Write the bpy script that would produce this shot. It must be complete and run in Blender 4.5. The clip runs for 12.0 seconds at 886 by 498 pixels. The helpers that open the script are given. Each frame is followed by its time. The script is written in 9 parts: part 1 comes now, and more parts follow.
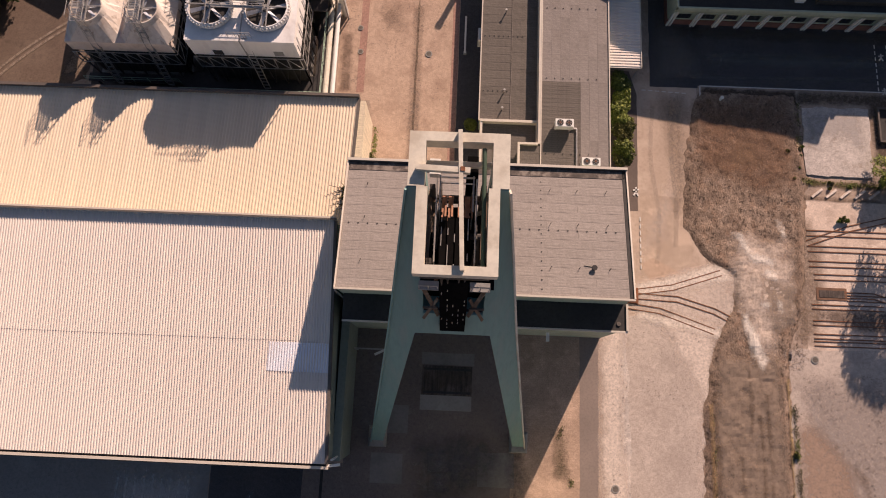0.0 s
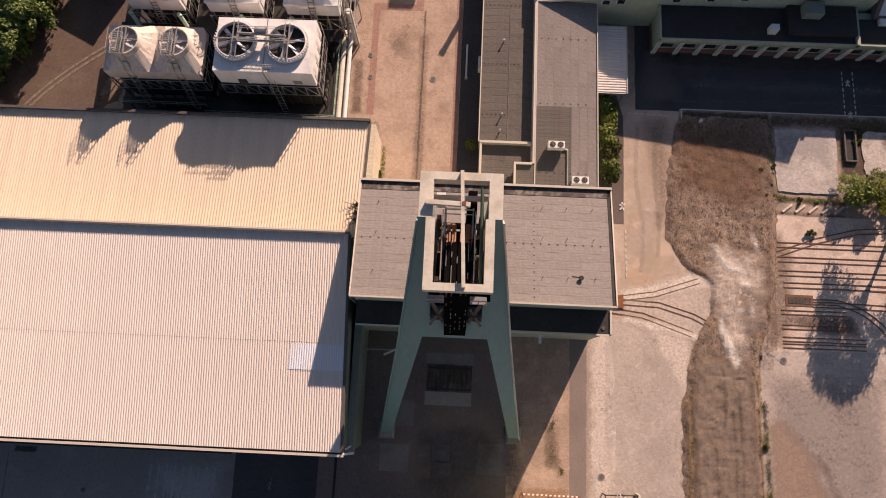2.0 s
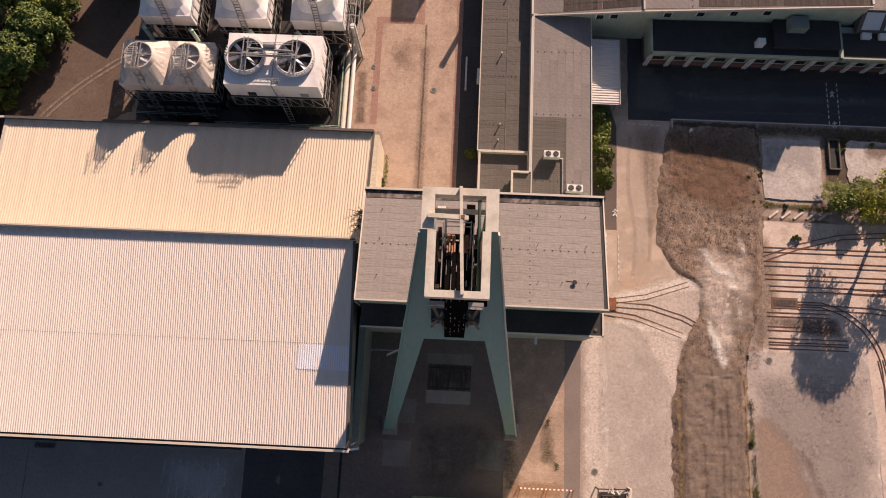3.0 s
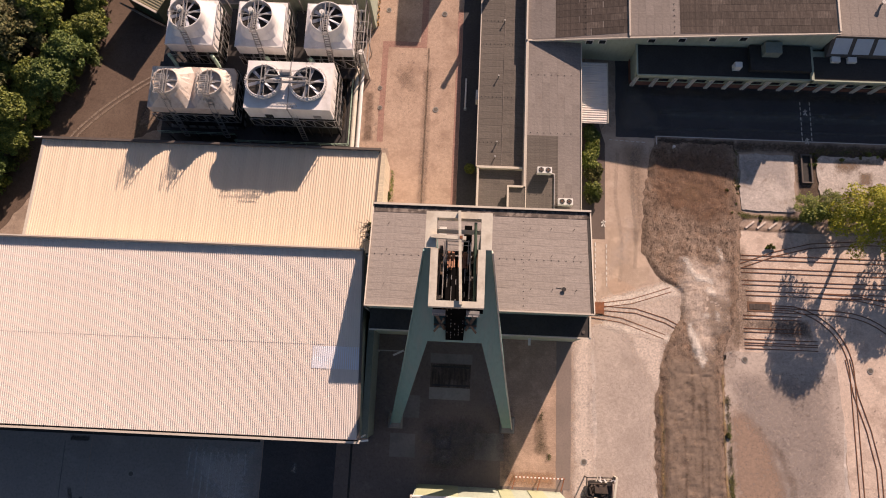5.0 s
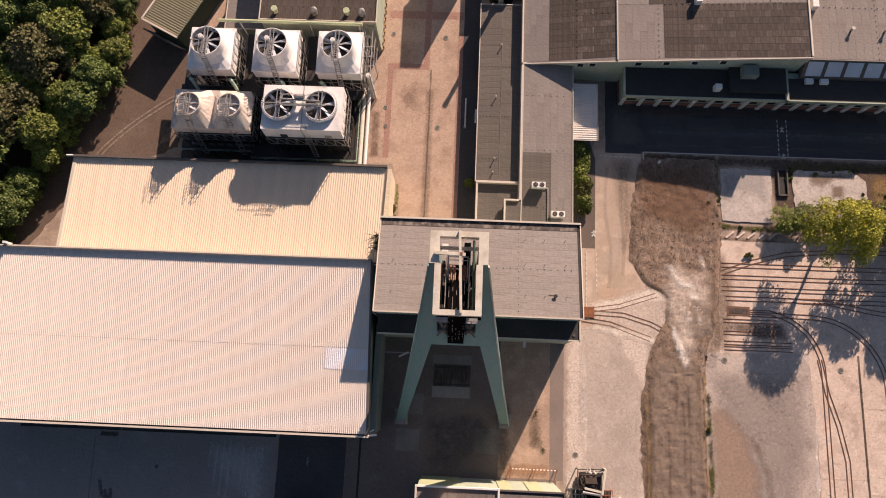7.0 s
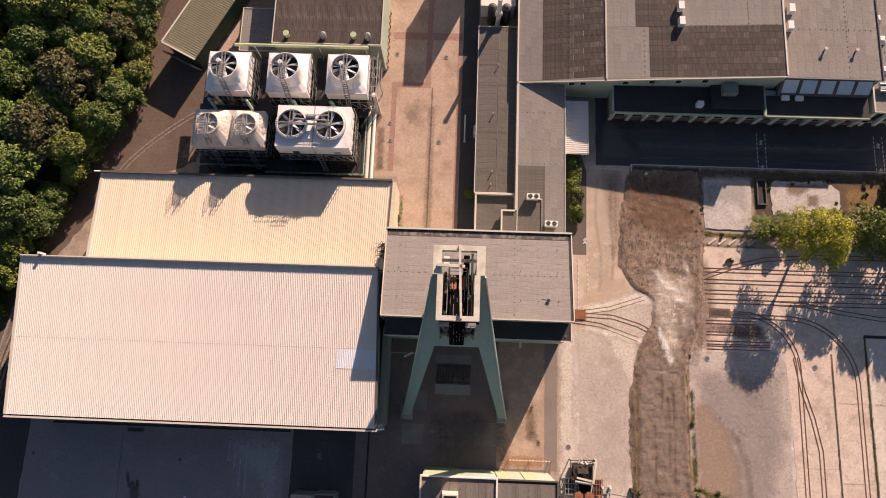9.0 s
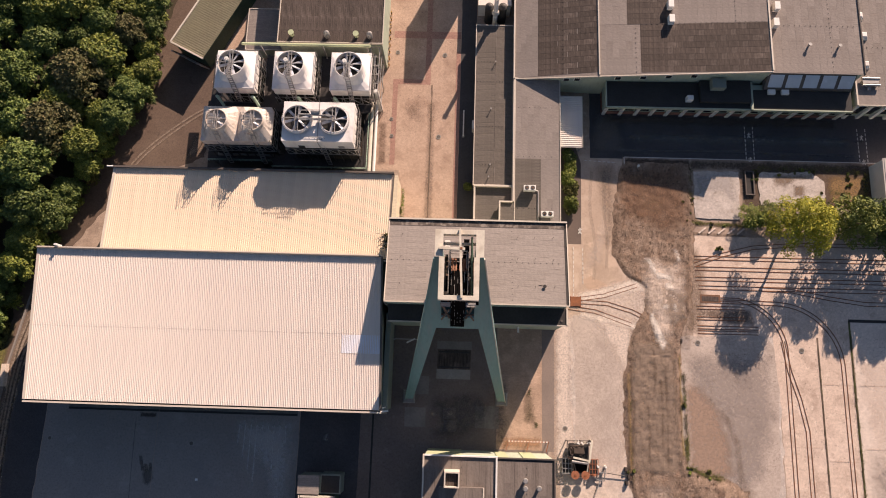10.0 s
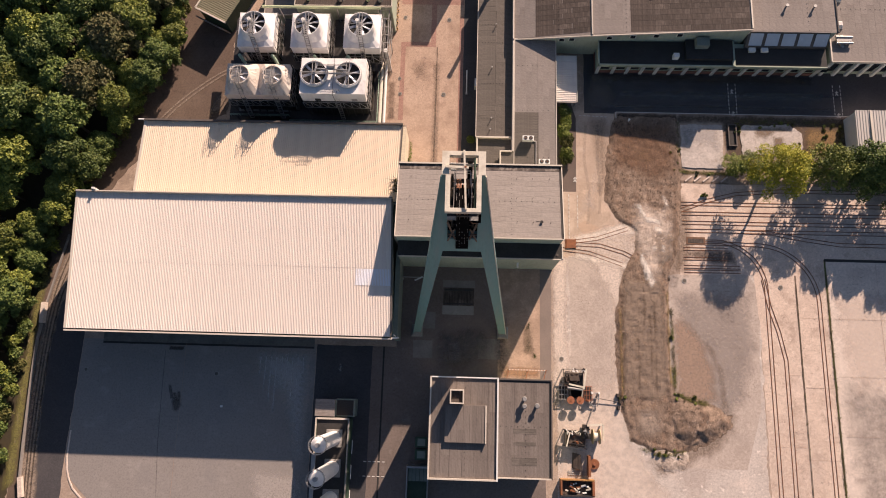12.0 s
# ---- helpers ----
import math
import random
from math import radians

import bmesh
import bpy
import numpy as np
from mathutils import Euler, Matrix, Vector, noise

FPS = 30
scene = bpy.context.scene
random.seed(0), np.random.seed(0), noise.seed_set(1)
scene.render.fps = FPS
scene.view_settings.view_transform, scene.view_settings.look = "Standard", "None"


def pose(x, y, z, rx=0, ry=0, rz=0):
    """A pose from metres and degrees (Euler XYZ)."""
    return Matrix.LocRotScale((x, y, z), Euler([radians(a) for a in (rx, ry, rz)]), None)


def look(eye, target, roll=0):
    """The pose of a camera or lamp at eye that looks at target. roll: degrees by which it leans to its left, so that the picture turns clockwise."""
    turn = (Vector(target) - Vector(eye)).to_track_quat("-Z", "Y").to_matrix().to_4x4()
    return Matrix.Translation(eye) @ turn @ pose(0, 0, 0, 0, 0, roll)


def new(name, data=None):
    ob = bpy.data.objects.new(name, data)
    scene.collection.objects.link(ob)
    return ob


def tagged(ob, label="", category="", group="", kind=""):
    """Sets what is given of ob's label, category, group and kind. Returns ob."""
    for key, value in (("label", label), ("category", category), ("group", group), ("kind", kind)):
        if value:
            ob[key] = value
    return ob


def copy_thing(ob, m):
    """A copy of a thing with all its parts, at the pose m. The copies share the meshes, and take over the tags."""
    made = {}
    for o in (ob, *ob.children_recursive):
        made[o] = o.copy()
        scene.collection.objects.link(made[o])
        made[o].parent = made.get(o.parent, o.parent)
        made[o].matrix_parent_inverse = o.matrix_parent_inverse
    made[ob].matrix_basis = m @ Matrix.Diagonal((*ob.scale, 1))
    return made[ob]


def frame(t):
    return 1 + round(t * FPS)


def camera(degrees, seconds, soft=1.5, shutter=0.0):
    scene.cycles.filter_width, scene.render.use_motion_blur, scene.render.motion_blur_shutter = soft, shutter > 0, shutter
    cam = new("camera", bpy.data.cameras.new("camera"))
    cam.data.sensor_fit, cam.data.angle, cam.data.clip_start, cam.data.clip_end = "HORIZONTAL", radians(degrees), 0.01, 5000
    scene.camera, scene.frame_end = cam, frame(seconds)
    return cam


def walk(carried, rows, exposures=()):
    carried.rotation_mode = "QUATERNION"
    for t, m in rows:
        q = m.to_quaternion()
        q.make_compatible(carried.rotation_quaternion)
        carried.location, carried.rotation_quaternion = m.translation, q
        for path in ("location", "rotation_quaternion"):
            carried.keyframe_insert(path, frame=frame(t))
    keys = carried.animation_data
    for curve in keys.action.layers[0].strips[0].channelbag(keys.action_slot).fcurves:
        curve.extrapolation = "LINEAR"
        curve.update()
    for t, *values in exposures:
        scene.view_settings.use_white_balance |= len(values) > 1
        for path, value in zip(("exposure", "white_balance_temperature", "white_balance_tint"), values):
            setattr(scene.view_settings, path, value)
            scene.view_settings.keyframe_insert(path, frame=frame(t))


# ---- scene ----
cam = camera(68.9, 12.0, 1.0)
PATH = [
    (0, (-2.247, -8.354, 72.603), (-2.284, -7.94, 70.646), -2.7),
    (0.5, (-2.424, -8.422, 74.442), (-2.459, -8.009, 72.486), -2.4),
    (1, (-2.487, -8.451, 76.313), (-2.523, -8.04, 74.356), -2.5),
    (1.5, (-2.482, -8.486, 78.099), (-2.519, -8.076, 76.142), -2.6),
    (2, (-2.431, -8.516, 79.94), (-2.47, -8.106, 77.982), -2.9),
    (2.5, (-2.426, -8.555, 81.715), (-2.465, -8.145, 79.758), -2.9),
    (3, (-2.393, -8.519, 83.584), (-2.433, -8.112, 81.626), -3.1),
    (5, (-2.235, -8.597, 90.901), (-2.281, -8.195, 88.942), -4.1),
    (5.5, (-2.231, -8.551, 92.776), (-2.279, -8.152, 90.817), -4.3),
    (6, (-2.27, -8.633, 94.56), (-2.317, -8.232, 92.601), -4.3),
    (6.5, (-2.274, -8.606, 96.351), (-2.322, -8.206, 94.392), -4.4),
    (7, (-2.279, -8.659, 98.122), (-2.327, -8.258, 96.163), -4.5),
    (9, (-2.232, -8.688, 105.503), (-2.283, -8.292, 103.543), -5.3),
    (9.5, (-2.341, -9.587, 107.278), (-2.389, -9.189, 105.319), -5.0),
    (10, (-2.354, -11.44, 109.102), (-2.401, -11.038, 107.143), -5.0),
    (10.5, (-2.333, -13.805, 110.833), (-2.382, -13.402, 108.875), -5.2),
    (11, (-2.349, -16.834, 112.561), (-2.4, -16.427, 110.603), -5.5),
    (11.5, (-2.3, -20.294, 114.158), (-2.354, -19.884, 112.201), -5.8),
    (12, (-2.308, -23.4, 115.664), (-2.364, -22.988, 113.708), -6.2),
]
EXPOSURE = 0.75
walk(cam, [(t, look(eye, target, roll)) for t, eye, target, roll in PATH], [(0, EXPOSURE - 0.06, 6330, 22), (12, EXPOSURE + 0.17, 6150, 17)])

# ---- daylight: a low warm sun in the north-east under a clear sky ----
SUN_ELEVATION, SUN_AZIMUTH = radians(23.5), math.atan2(0.427, 0.904)
world = bpy.data.worlds.new("sky")
scene.world = world
world.use_nodes = True
wn = world.node_tree.nodes
sky = wn.new("ShaderNodeTexSky")
sky.sky_type = "NISHITA"
sky.sun_disc = False
sky.sun_elevation = SUN_ELEVATION
sky.sun_rotation = SUN_AZIMUTH
world.node_tree.links.new(sky.outputs[0], wn["Background"].inputs[0])
wn["Background"].inputs[1].default_value = 0.045
sun_data = bpy.data.lights.new("sun", "SUN")
sun_data.energy, sun_data.angle, sun_data.color = 5.0, radians(0.5), (1.0, 0.78, 0.58)
sun = new("sun", sun_data)
sun_from = Vector((0.427 * math.cos(SUN_ELEVATION), 0.904 * math.cos(SUN_ELEVATION), math.sin(SUN_ELEVATION)))
sun.matrix_world = look(sun_from * 200, (0, 0, 0))


# ---- materials ----
def mat(name, a, b, scale=0.3, rough=0.85, metal=0.0, fine=6.0, fine_amount=0.25, bump=0.15, stain=None, stain_scale=0.08,
        stain_amount=0.0, streak=(1, 1, 1), vary=0.0, spec=0.3, marks=(), grit=0.0, lines=0.0, line_stretch=(0.35, 7.0, 1.0), leafy=0.0):
    """Two tones mixed by broad noise, fine grain over it, optional stains; vary: brightness differs from piece to piece; grit: small grains; lines: long creases."""
    m = bpy.data.materials.new(name)
    m.use_nodes = True
    nt = m.node_tree
    n, link = nt.nodes, nt.links.new
    bsdf = n["Principled BSDF"]
    co = n.new("ShaderNodeTexCoord")
    mp = n.new("ShaderNodeMapping")
    mp.inputs["Scale"].default_value = streak
    link(co.outputs["Object"], mp.inputs["Vector"])

    def noise_at(s, detail=4.0):
        t = n.new("ShaderNodeTexNoise")
        t.inputs["Scale"].default_value = s
        t.inputs["Detail"].default_value = detail
        t.inputs["Roughness"].default_value = 0.62
        link(mp.outputs[0], t.inputs["Vector"])
        return t

    def ramp(src, lo, hi):
        r = n.new("ShaderNodeMapRange")
        r.inputs["From Min"].default_value, r.inputs["From Max"].default_value = lo, hi
        link(src, r.inputs["Value"])
        return r.outputs[0]

    def blend(kind, fac, x, y):
        k = n.new("ShaderNodeMix")
        k.data_type, k.blend_type = "RGBA", kind
        for socket, value in ((k.inputs[0], fac), (k.inputs[6], x), (k.inputs[7], y)):
            if isinstance(value, (int, float)):
                socket.default_value = value
            elif isinstance(value, tuple):
                socket.default_value = (*value, 1)
            else:
                link(value, socket)
        return k.outputs[2]

    broad = noise_at(scale, 5.0)
    col = blend("MIX", ramp(broad.outputs["Fac"], 0.32, 0.68), tuple(a), tuple(b))
    grain = noise_at(fine, 3.0)
    dark = tuple(max(0.0, c * (1 - 1.6 * fine_amount)) for c in a)
    col = blend("MIX", ramp(grain.outputs["Fac"], 0.45, 0.75), col, blend("MIX", 0.5, col, dark)) if fine_amount else col
    if stain:
        st = noise_at(stain_scale, 6.0)
        f = n.new("ShaderNodeMath")
        f.operation = "MULTIPLY"
        f.inputs[1].default_value = stain_amount
        link(ramp(st.outputs["Fac"], 0.5, 0.66), f.inputs[0])
        col = blend("MIX", f.outputs[0], col, tuple(stain))
    for tone, size, amount, lo, hi in marks:
        st = noise_at(size, 7.0)
        f = n.new("ShaderNodeMath")
        f.operation = "MULTIPLY"
        f.inputs[1].default_value = amount
        link(ramp(st.outputs["Fac"], lo, hi), f.inputs[0])
        col = blend("MIX", f.outputs[0], col, tuple(tone))
    for amount, size, stretch in ((grit, 9.0, None), (grit * 0.5, 2.2, None), (lines, 1.0, line_stretch)):
        if amount:
            t = noise_at(size, 3.0 if stretch else 2.0)
            if stretch:
                m2 = n.new("ShaderNodeMapping")
                m2.inputs["Scale"].default_value = stretch
                link(co.outputs["Object"], m2.inputs["Vector"])
                link(m2.outputs[0], t.inputs["Vector"])
            r = n.new("ShaderNodeMapRange")
            r.inputs["From Min"].default_value, r.inputs["From Max"].default_value = 0.36, 0.64
            r.inputs["To Min"].default_value, r.inputs["To Max"].default_value = 1 - amount, 1 + amount
            link(t.outputs["Fac"], r.inputs["Value"])
            col = blend("MULTIPLY", 1.0, col, r.outputs[0])
    if vary:
        info = n.new("ShaderNodeObjectInfo")
        hv = n.new("ShaderNodeHueSaturation")
        r = n.new("ShaderNodeMapRange")
        r.inputs["To Min"].default_value, r.inputs["To Max"].default_value = 1 - vary, 1 + vary
        link(info.outputs["Random"], r.inputs["Value"])
        link(r.outputs[0], hv.inputs["Value"])
        link(col, hv.inputs["Color"])
        col = hv.outputs[0]
    if leafy:
        geo, hv, r = n.new("ShaderNodeNewGeometry"), n.new("ShaderNodeHueSaturation"), n.new("ShaderNodeMapRange")
        r.inputs["To Min"].default_value, r.inputs["To Max"].default_value = 1 - leafy, 1 + leafy
        link(geo.outputs["Random Per Island"], r.inputs["Value"])
        link(r.outputs[0], hv.inputs["Value"])
        h2 = n.new("ShaderNodeMapRange")
        h2.inputs["To Min"].default_value, h2.inputs["To Max"].default_value = 0.525, 0.475
        link(geo.outputs["Random Per Island"], h2.inputs["Value"])
        link(h2.outputs[0], hv.inputs["Hue"])
        link(col, hv.inputs["Color"])
        col = hv.outputs[0]
    link(col, bsdf.inputs["Base Color"])
    bsdf.inputs["Metallic"].default_value = metal
    bsdf.inputs["Specular IOR Level"].default_value = spec
    rr = n.new("ShaderNodeMapRange")
    rr.inputs["To Min"].default_value, rr.inputs["To Max"].default_value = max(0.05, rough - 0.12), min(1.0, rough + 0.1)
    link(grain.outputs["Fac"], rr.inputs["Value"])
    link(rr.outputs[0], bsdf.inputs["Roughness"])
    if bump:
        bp = n.new("ShaderNodeBump")
        bp.inputs["Strength"].default_value = bump
        bp.inputs["Distance"].default_value = 0.08
        link(grain.outputs["Fac"], bp.inputs["Height"])
        link(bp.outputs[0], bsdf.inputs["Normal"])
    return m


YARD = mat("worn_yard_concrete", (0.42, 0.32, 0.25), (0.34, 0.255, 0.20), 0.12, 0.9, fine=2.5, stain=(0.22, 0.165, 0.13), stain_amount=0.5, stain_scale=0.25, marks=(((0.22, 0.165, 0.13), 5.0, 0.55, 0.57, 0.67), ((0.52, 0.42, 0.34), 0.7, 0.5, 0.55, 0.68),), grit=0.15)
ROADPINK = mat("reddish_road_concrete", (0.49, 0.35, 0.262), (0.415, 0.295, 0.22), 0.15, 0.9, fine=3.0, stain=(0.26, 0.165, 0.12), stain_amount=0.5, stain_scale=0.3, marks=(((0.24, 0.155, 0.115), 5.0, 0.5, 0.58, 0.68), ((0.20, 0.13, 0.10), 1.3, 0.7, 0.62, 0.72), ((0.52, 0.38, 0.29), 0.12, 0.5, 0.5, 0.65)), grit=0.16)
REDSTRIP = mat("red_brown_paving", (0.33, 0.19, 0.15), (0.38, 0.225, 0.175), 0.5, 0.9, fine=5.0, grit=0.2)
ASPHALT = mat("dark_asphalt", (0.062, 0.058, 0.062), (0.082, 0.075, 0.077), 0.1, 0.9, fine=4.0, stain=(0.11, 0.10, 0.097), stain_amount=0.4, stain_scale=0.12, grit=0.15)
SLAB = mat("grey_yard_slab", (0.258, 0.23, 0.21), (0.295, 0.262, 0.24), 0.12, 0.88, fine=3.0, stain=(0.215, 0.196, 0.187), stain_amount=0.6, stain_scale=0.12, marks=(((0.16, 0.145, 0.137), 5.0, 0.3, 0.6, 0.68), ((0.13, 0.115, 0.11), 0.7, 0.4, 0.68, 0.76), ((0.37, 0.33, 0.30), 0.3, 0.4, 0.56, 0.68)), grit=0.06)
GREYCON = mat("grey_brushed_concrete", (0.57, 0.495, 0.44), (0.50, 0.435, 0.385), 0.2, 0.9, fine=3.5, fine_amount=0.35, stain=(0.62, 0.52, 0.45), stain_amount=0.8, stain_scale=0.22, marks=(((0.29, 0.25, 0.22), 5.5, 0.7, 0.55, 0.65), ((0.68, 0.60, 0.54), 4.0, 0.5, 0.58, 0.68), ((0.26, 0.215, 0.19), 1.8, 0.6, 0.6, 0.7), ((0.36, 0.29, 0.25), 0.1, 0.5, 0.5, 0.62), ((0.80, 0.71, 0.635), 0.8, 0.65, 0.60, 0.63), ((0.33, 0.28, 0.25), 2.4, 0.5, 0.64, 0.67), ((0.30, 0.255, 0.225), 0.35, 0.35, 0.60, 0.64)), grit=0.15)
PALECON = mat("pale_concrete", (0.69, 0.58, 0.495), (0.60, 0.50, 0.425), 0.25, 0.9, fine=3.0, stain=(0.40, 0.31, 0.26), stain_amount=0.6, stain_scale=0.3, marks=(((0.40, 0.33, 0.28), 5.0, 0.55, 0.57, 0.67), ((0.32, 0.25, 0.21), 1.4, 0.5, 0.6, 0.72), ((0.70, 0.59, 0.50), 0.15, 0.5, 0.5, 0.62)), grit=0.15)
TRACKCON = mat("pink_track_concrete", (0.66, 0.52, 0.42), (0.57, 0.445, 0.36), 0.2, 0.9, fine=3.0, stain=(0.36, 0.265, 0.21), stain_amount=0.6, stain_scale=0.35, marks=(((0.36, 0.27, 0.215), 5.0, 0.55, 0.57, 0.67), ((0.66, 0.53, 0.44), 0.13, 0.6, 0.5, 0.62), ((0.27, 0.20, 0.16), 1.6, 0.5, 0.62, 0.72), ((0.72, 0.60, 0.50), 0.9, 0.6, 0.59, 0.63), ((0.38, 0.28, 0.22), 0.4, 0.4, 0.60, 0.64)), grit=0.14)
DIRT = mat("brown_dirt", (0.265, 0.19, 0.14), (0.19, 0.132, 0.096), 0.35, 0.97, fine=4.5, fine_amount=0.35, bump=0.9, stain=(0.36, 0.265, 0.20), stain_amount=0.7, stain_scale=0.5, streak=(1, 0.7, 1), marks=(((0.08, 0.055, 0.04), 6.0, 0.65, 0.55, 0.64), ((0.42, 0.325, 0.25), 7.0, 0.5, 0.6, 0.68), ((0.095, 0.062, 0.043), 1.3, 0.8, 0.56, 0.66), ((0.44, 0.34, 0.27), 2.6, 0.6, 0.62, 0.72), ((0.08, 0.055, 0.04), 5.0, 0.7, 0.62, 0.70), ((0.25, 0.15, 0.095), 0.9, 0.4, 0.52, 0.62), ((0.065, 0.042, 0.03), 2.8, 0.85, 0.57, 0.62), ((0.40, 0.31, 0.24), 3.3, 0.45, 0.61, 0.68)), grit=0.3)
RUBBLE = mat("pale_rubble_dust", (0.50, 0.41, 0.335), (0.36, 0.28, 0.225), 0.5, 0.97, fine=3.5, fine_amount=0.4, bump=0.9, stain=(0.68, 0.58, 0.50), stain_amount=0.8, stain_scale=0.4, marks=(((0.25, 0.185, 0.14), 0.8, 0.6, 0.58, 0.7),), grit=0.35)
REDDIRT = mat("reddish_gravel", (0.40, 0.29, 0.225), (0.33, 0.24, 0.185), 0.2, 0.95, fine=3.0, stain=(0.45, 0.35, 0.28), stain_amount=0.5, marks=(((0.24, 0.17, 0.13), 0.9, 0.5, 0.58, 0.7),))
WESTROAD = mat("brown_gravel_road", (0.15, 0.105, 0.08), (0.115, 0.08, 0.06), 0.15, 0.95, fine=2.5, stain=(0.20, 0.145, 0.11), stain_amount=0.5, stain_scale=0.15, marks=(((0.075, 0.053, 0.042), 4.0, 0.6, 0.56, 0.66), ((0.07, 0.05, 0.04), 0.6, 0.6, 0.55, 0.68),), grit=0.13)
COURT = mat("shaft_court_concrete", (0.20, 0.158, 0.137), (0.16, 0.128, 0.112), 0.2, 0.9, fine=3.0, stain=(0.20, 0.16, 0.14), stain_amount=0.5, marks=(((0.08, 0.064, 0.057), 3.0, 0.25, 0.56, 0.66), ((0.24, 0.20, 0.18), 0.5, 0.5, 0.58, 0.68)), grit=0.1)
SOIL = mat("forest_soil", (0.05, 0.04, 0.025), (0.07, 0.055, 0.03), 0.3, 0.97, fine=3.0)
WHITEROOF = mat("white_roof_sheet", (0.78, 0.70, 0.625), (0.70, 0.615, 0.545), 0.07, 0.6, fine=0.8, fine_amount=0.05, bump=0.0, marks=(((0.62, 0.50, 0.45), 0.16, 0.5, 0.5, 0.62), ((0.84, 0.775, 0.71), 0.22, 0.6, 0.52, 0.66), ((0.60, 0.46, 0.38), 0.45, 0.45, 0.6, 0.74)), stain=(0.60, 0.50, 0.46), stain_amount=0.4, stain_scale=0.3, streak=(1, 0.12, 1), vary=0.015)
CREAMROOF = mat("cream_roof_sheet", (0.78, 0.645, 0.495), (0.73, 0.60, 0.45), 0.10, 0.6, fine=0.8, fine_amount=0.05, bump=0.0, stain=(0.62, 0.48, 0.36), stain_amount=0.35, stain_scale=0.3, streak=(1, 0.12, 1), vary=0.015)
NEWSHEET = mat("blue_white_patch_sheet", (0.78, 0.78, 0.82), (0.74, 0.74, 0.79), 0.2, 0.5, fine=1.0, fine_amount=0.05, bump=0.0)
TRIM = mat("pale_roof_trim", (0.62, 0.55, 0.46), (0.56, 0.49, 0.41), 0.3, 0.6, fine=3.0, fine_amount=0.15, bump=0.0)
DARKTRIM = mat("dark_edge_trim", (0.10, 0.085, 0.075), (0.14, 0.115, 0.10), 0.4, 0.8, fine=4.0)
FELT = mat("grey_roofing_felt", (0.265, 0.228, 0.205), (0.235, 0.202, 0.18), 0.3, 0.92, fine=3.0, fine_amount=0.2, stain=(0.17, 0.135, 0.115), stain_amount=0.5, stain_scale=0.25, vary=0.05, marks=(((0.15, 0.12, 0.105), 4.5, 0.5, 0.57, 0.67),), grit=0.1, lines=0.09)
WINGFELT = mat("dark_wing_felt", (0.145, 0.124, 0.105), (0.115, 0.098, 0.084), 0.3, 0.92, fine=3.0, fine_amount=0.25, stain=(0.24, 0.20, 0.175), stain_amount=0.5, stain_scale=0.25, vary=0.06, marks=(((0.09, 0.072, 0.063), 4.5, 0.5, 0.57, 0.67),), grit=0.1, lines=0.18)
PALEFELT = mat("pale_roofing_felt", (0.285, 0.248, 0.222), (0.25, 0.217, 0.195), 0.3, 0.92, fine=3.0, fine_amount=0.2, stain=(0.23, 0.19, 0.165), stain_amount=0.5, stain_scale=0.25, vary=0.05, marks=(((0.19, 0.155, 0.135), 4.5, 0.5, 0.57, 0.67),), grit=0.1, lines=0.16)
BROWNFELT = mat("brown_weathered_felt", (0.088, 0.068, 0.057), (0.06, 0.046, 0.04), 0.3, 0.92, fine=3.0, fine_amount=0.25, stain=(0.21, 0.17, 0.145), stain_amount=0.5, stain_scale=0.3, vary=0.15, marks=(((0.06, 0.047, 0.04), 4.5, 0.6, 0.57, 0.67),), grit=0.15, lines=0.3, line_stretch=(5.0, 0.4, 1.0))
# black for bitumen, and for painted darkness in fan shafts and intakes
BITUMEN = mat("bitumen_and_shade_black", (0.035, 0.032, 0.03), (0.05, 0.045, 0.042), 0.4, 0.8, fine=4.0)
GREENWALL = mat("pale_green_render", (0.42, 0.46, 0.36), (0.36, 0.40, 0.31), 0.25, 0.85, fine=3.0, stain=(0.28, 0.30, 0.24), stain_amount=0.5, stain_scale=0.35, streak=(1, 1, 0.3))
SIDING = mat("grey_green_siding", (0.24, 0.27, 0.23), (0.20, 0.225, 0.19), 0.3, 0.75, fine=3.0)
# near-black for steel parts and for painted darkness inside the headframe
COAL = mat("black_steel_and_shade", (0.006, 0.006, 0.006), (0.01, 0.009, 0.009), 0.8, 0.9, fine=4.0, spec=0.0)
TEAL = mat("weathered_teal_steel", (0.205, 0.335, 0.305), (0.175, 0.285, 0.262), 0.25, 0.6, fine=2.5, fine_amount=0.15, bump=0.05, stain=(0.26, 0.32, 0.29), stain_amount=0.5, stain_scale=0.5, streak=(2, 0.4, 0.25))
CREAMSTEEL = mat("cream_painted_steel", (0.68, 0.62, 0.51), (0.60, 0.54, 0.44), 0.5, 0.65, fine=3.0, fine_amount=0.2, stain=(0.38, 0.31, 0.23), stain_amount=0.5, stain_scale=0.6)
DARKSTEEL = mat("dark_steel", (0.045, 0.042, 0.042), (0.07, 0.06, 0.055), 0.8, 0.6, fine=4.0, metal=0.3)
GREYSTEEL = mat("galvanised_steel", (0.42, 0.40, 0.38), (0.34, 0.32, 0.30), 0.6, 0.5, fine=4.0, metal=0.5)
RUST = mat("rusty_steel", (0.30, 0.115, 0.05), (0.18, 0.075, 0.04), 0.9, 0.85, fine=5.0, fine_amount=0.35)
COPPERRUST = mat("rope_worn_rust", (0.34, 0.17, 0.10), (0.22, 0.10, 0.06), 0.8, 0.7, fine=5.0)
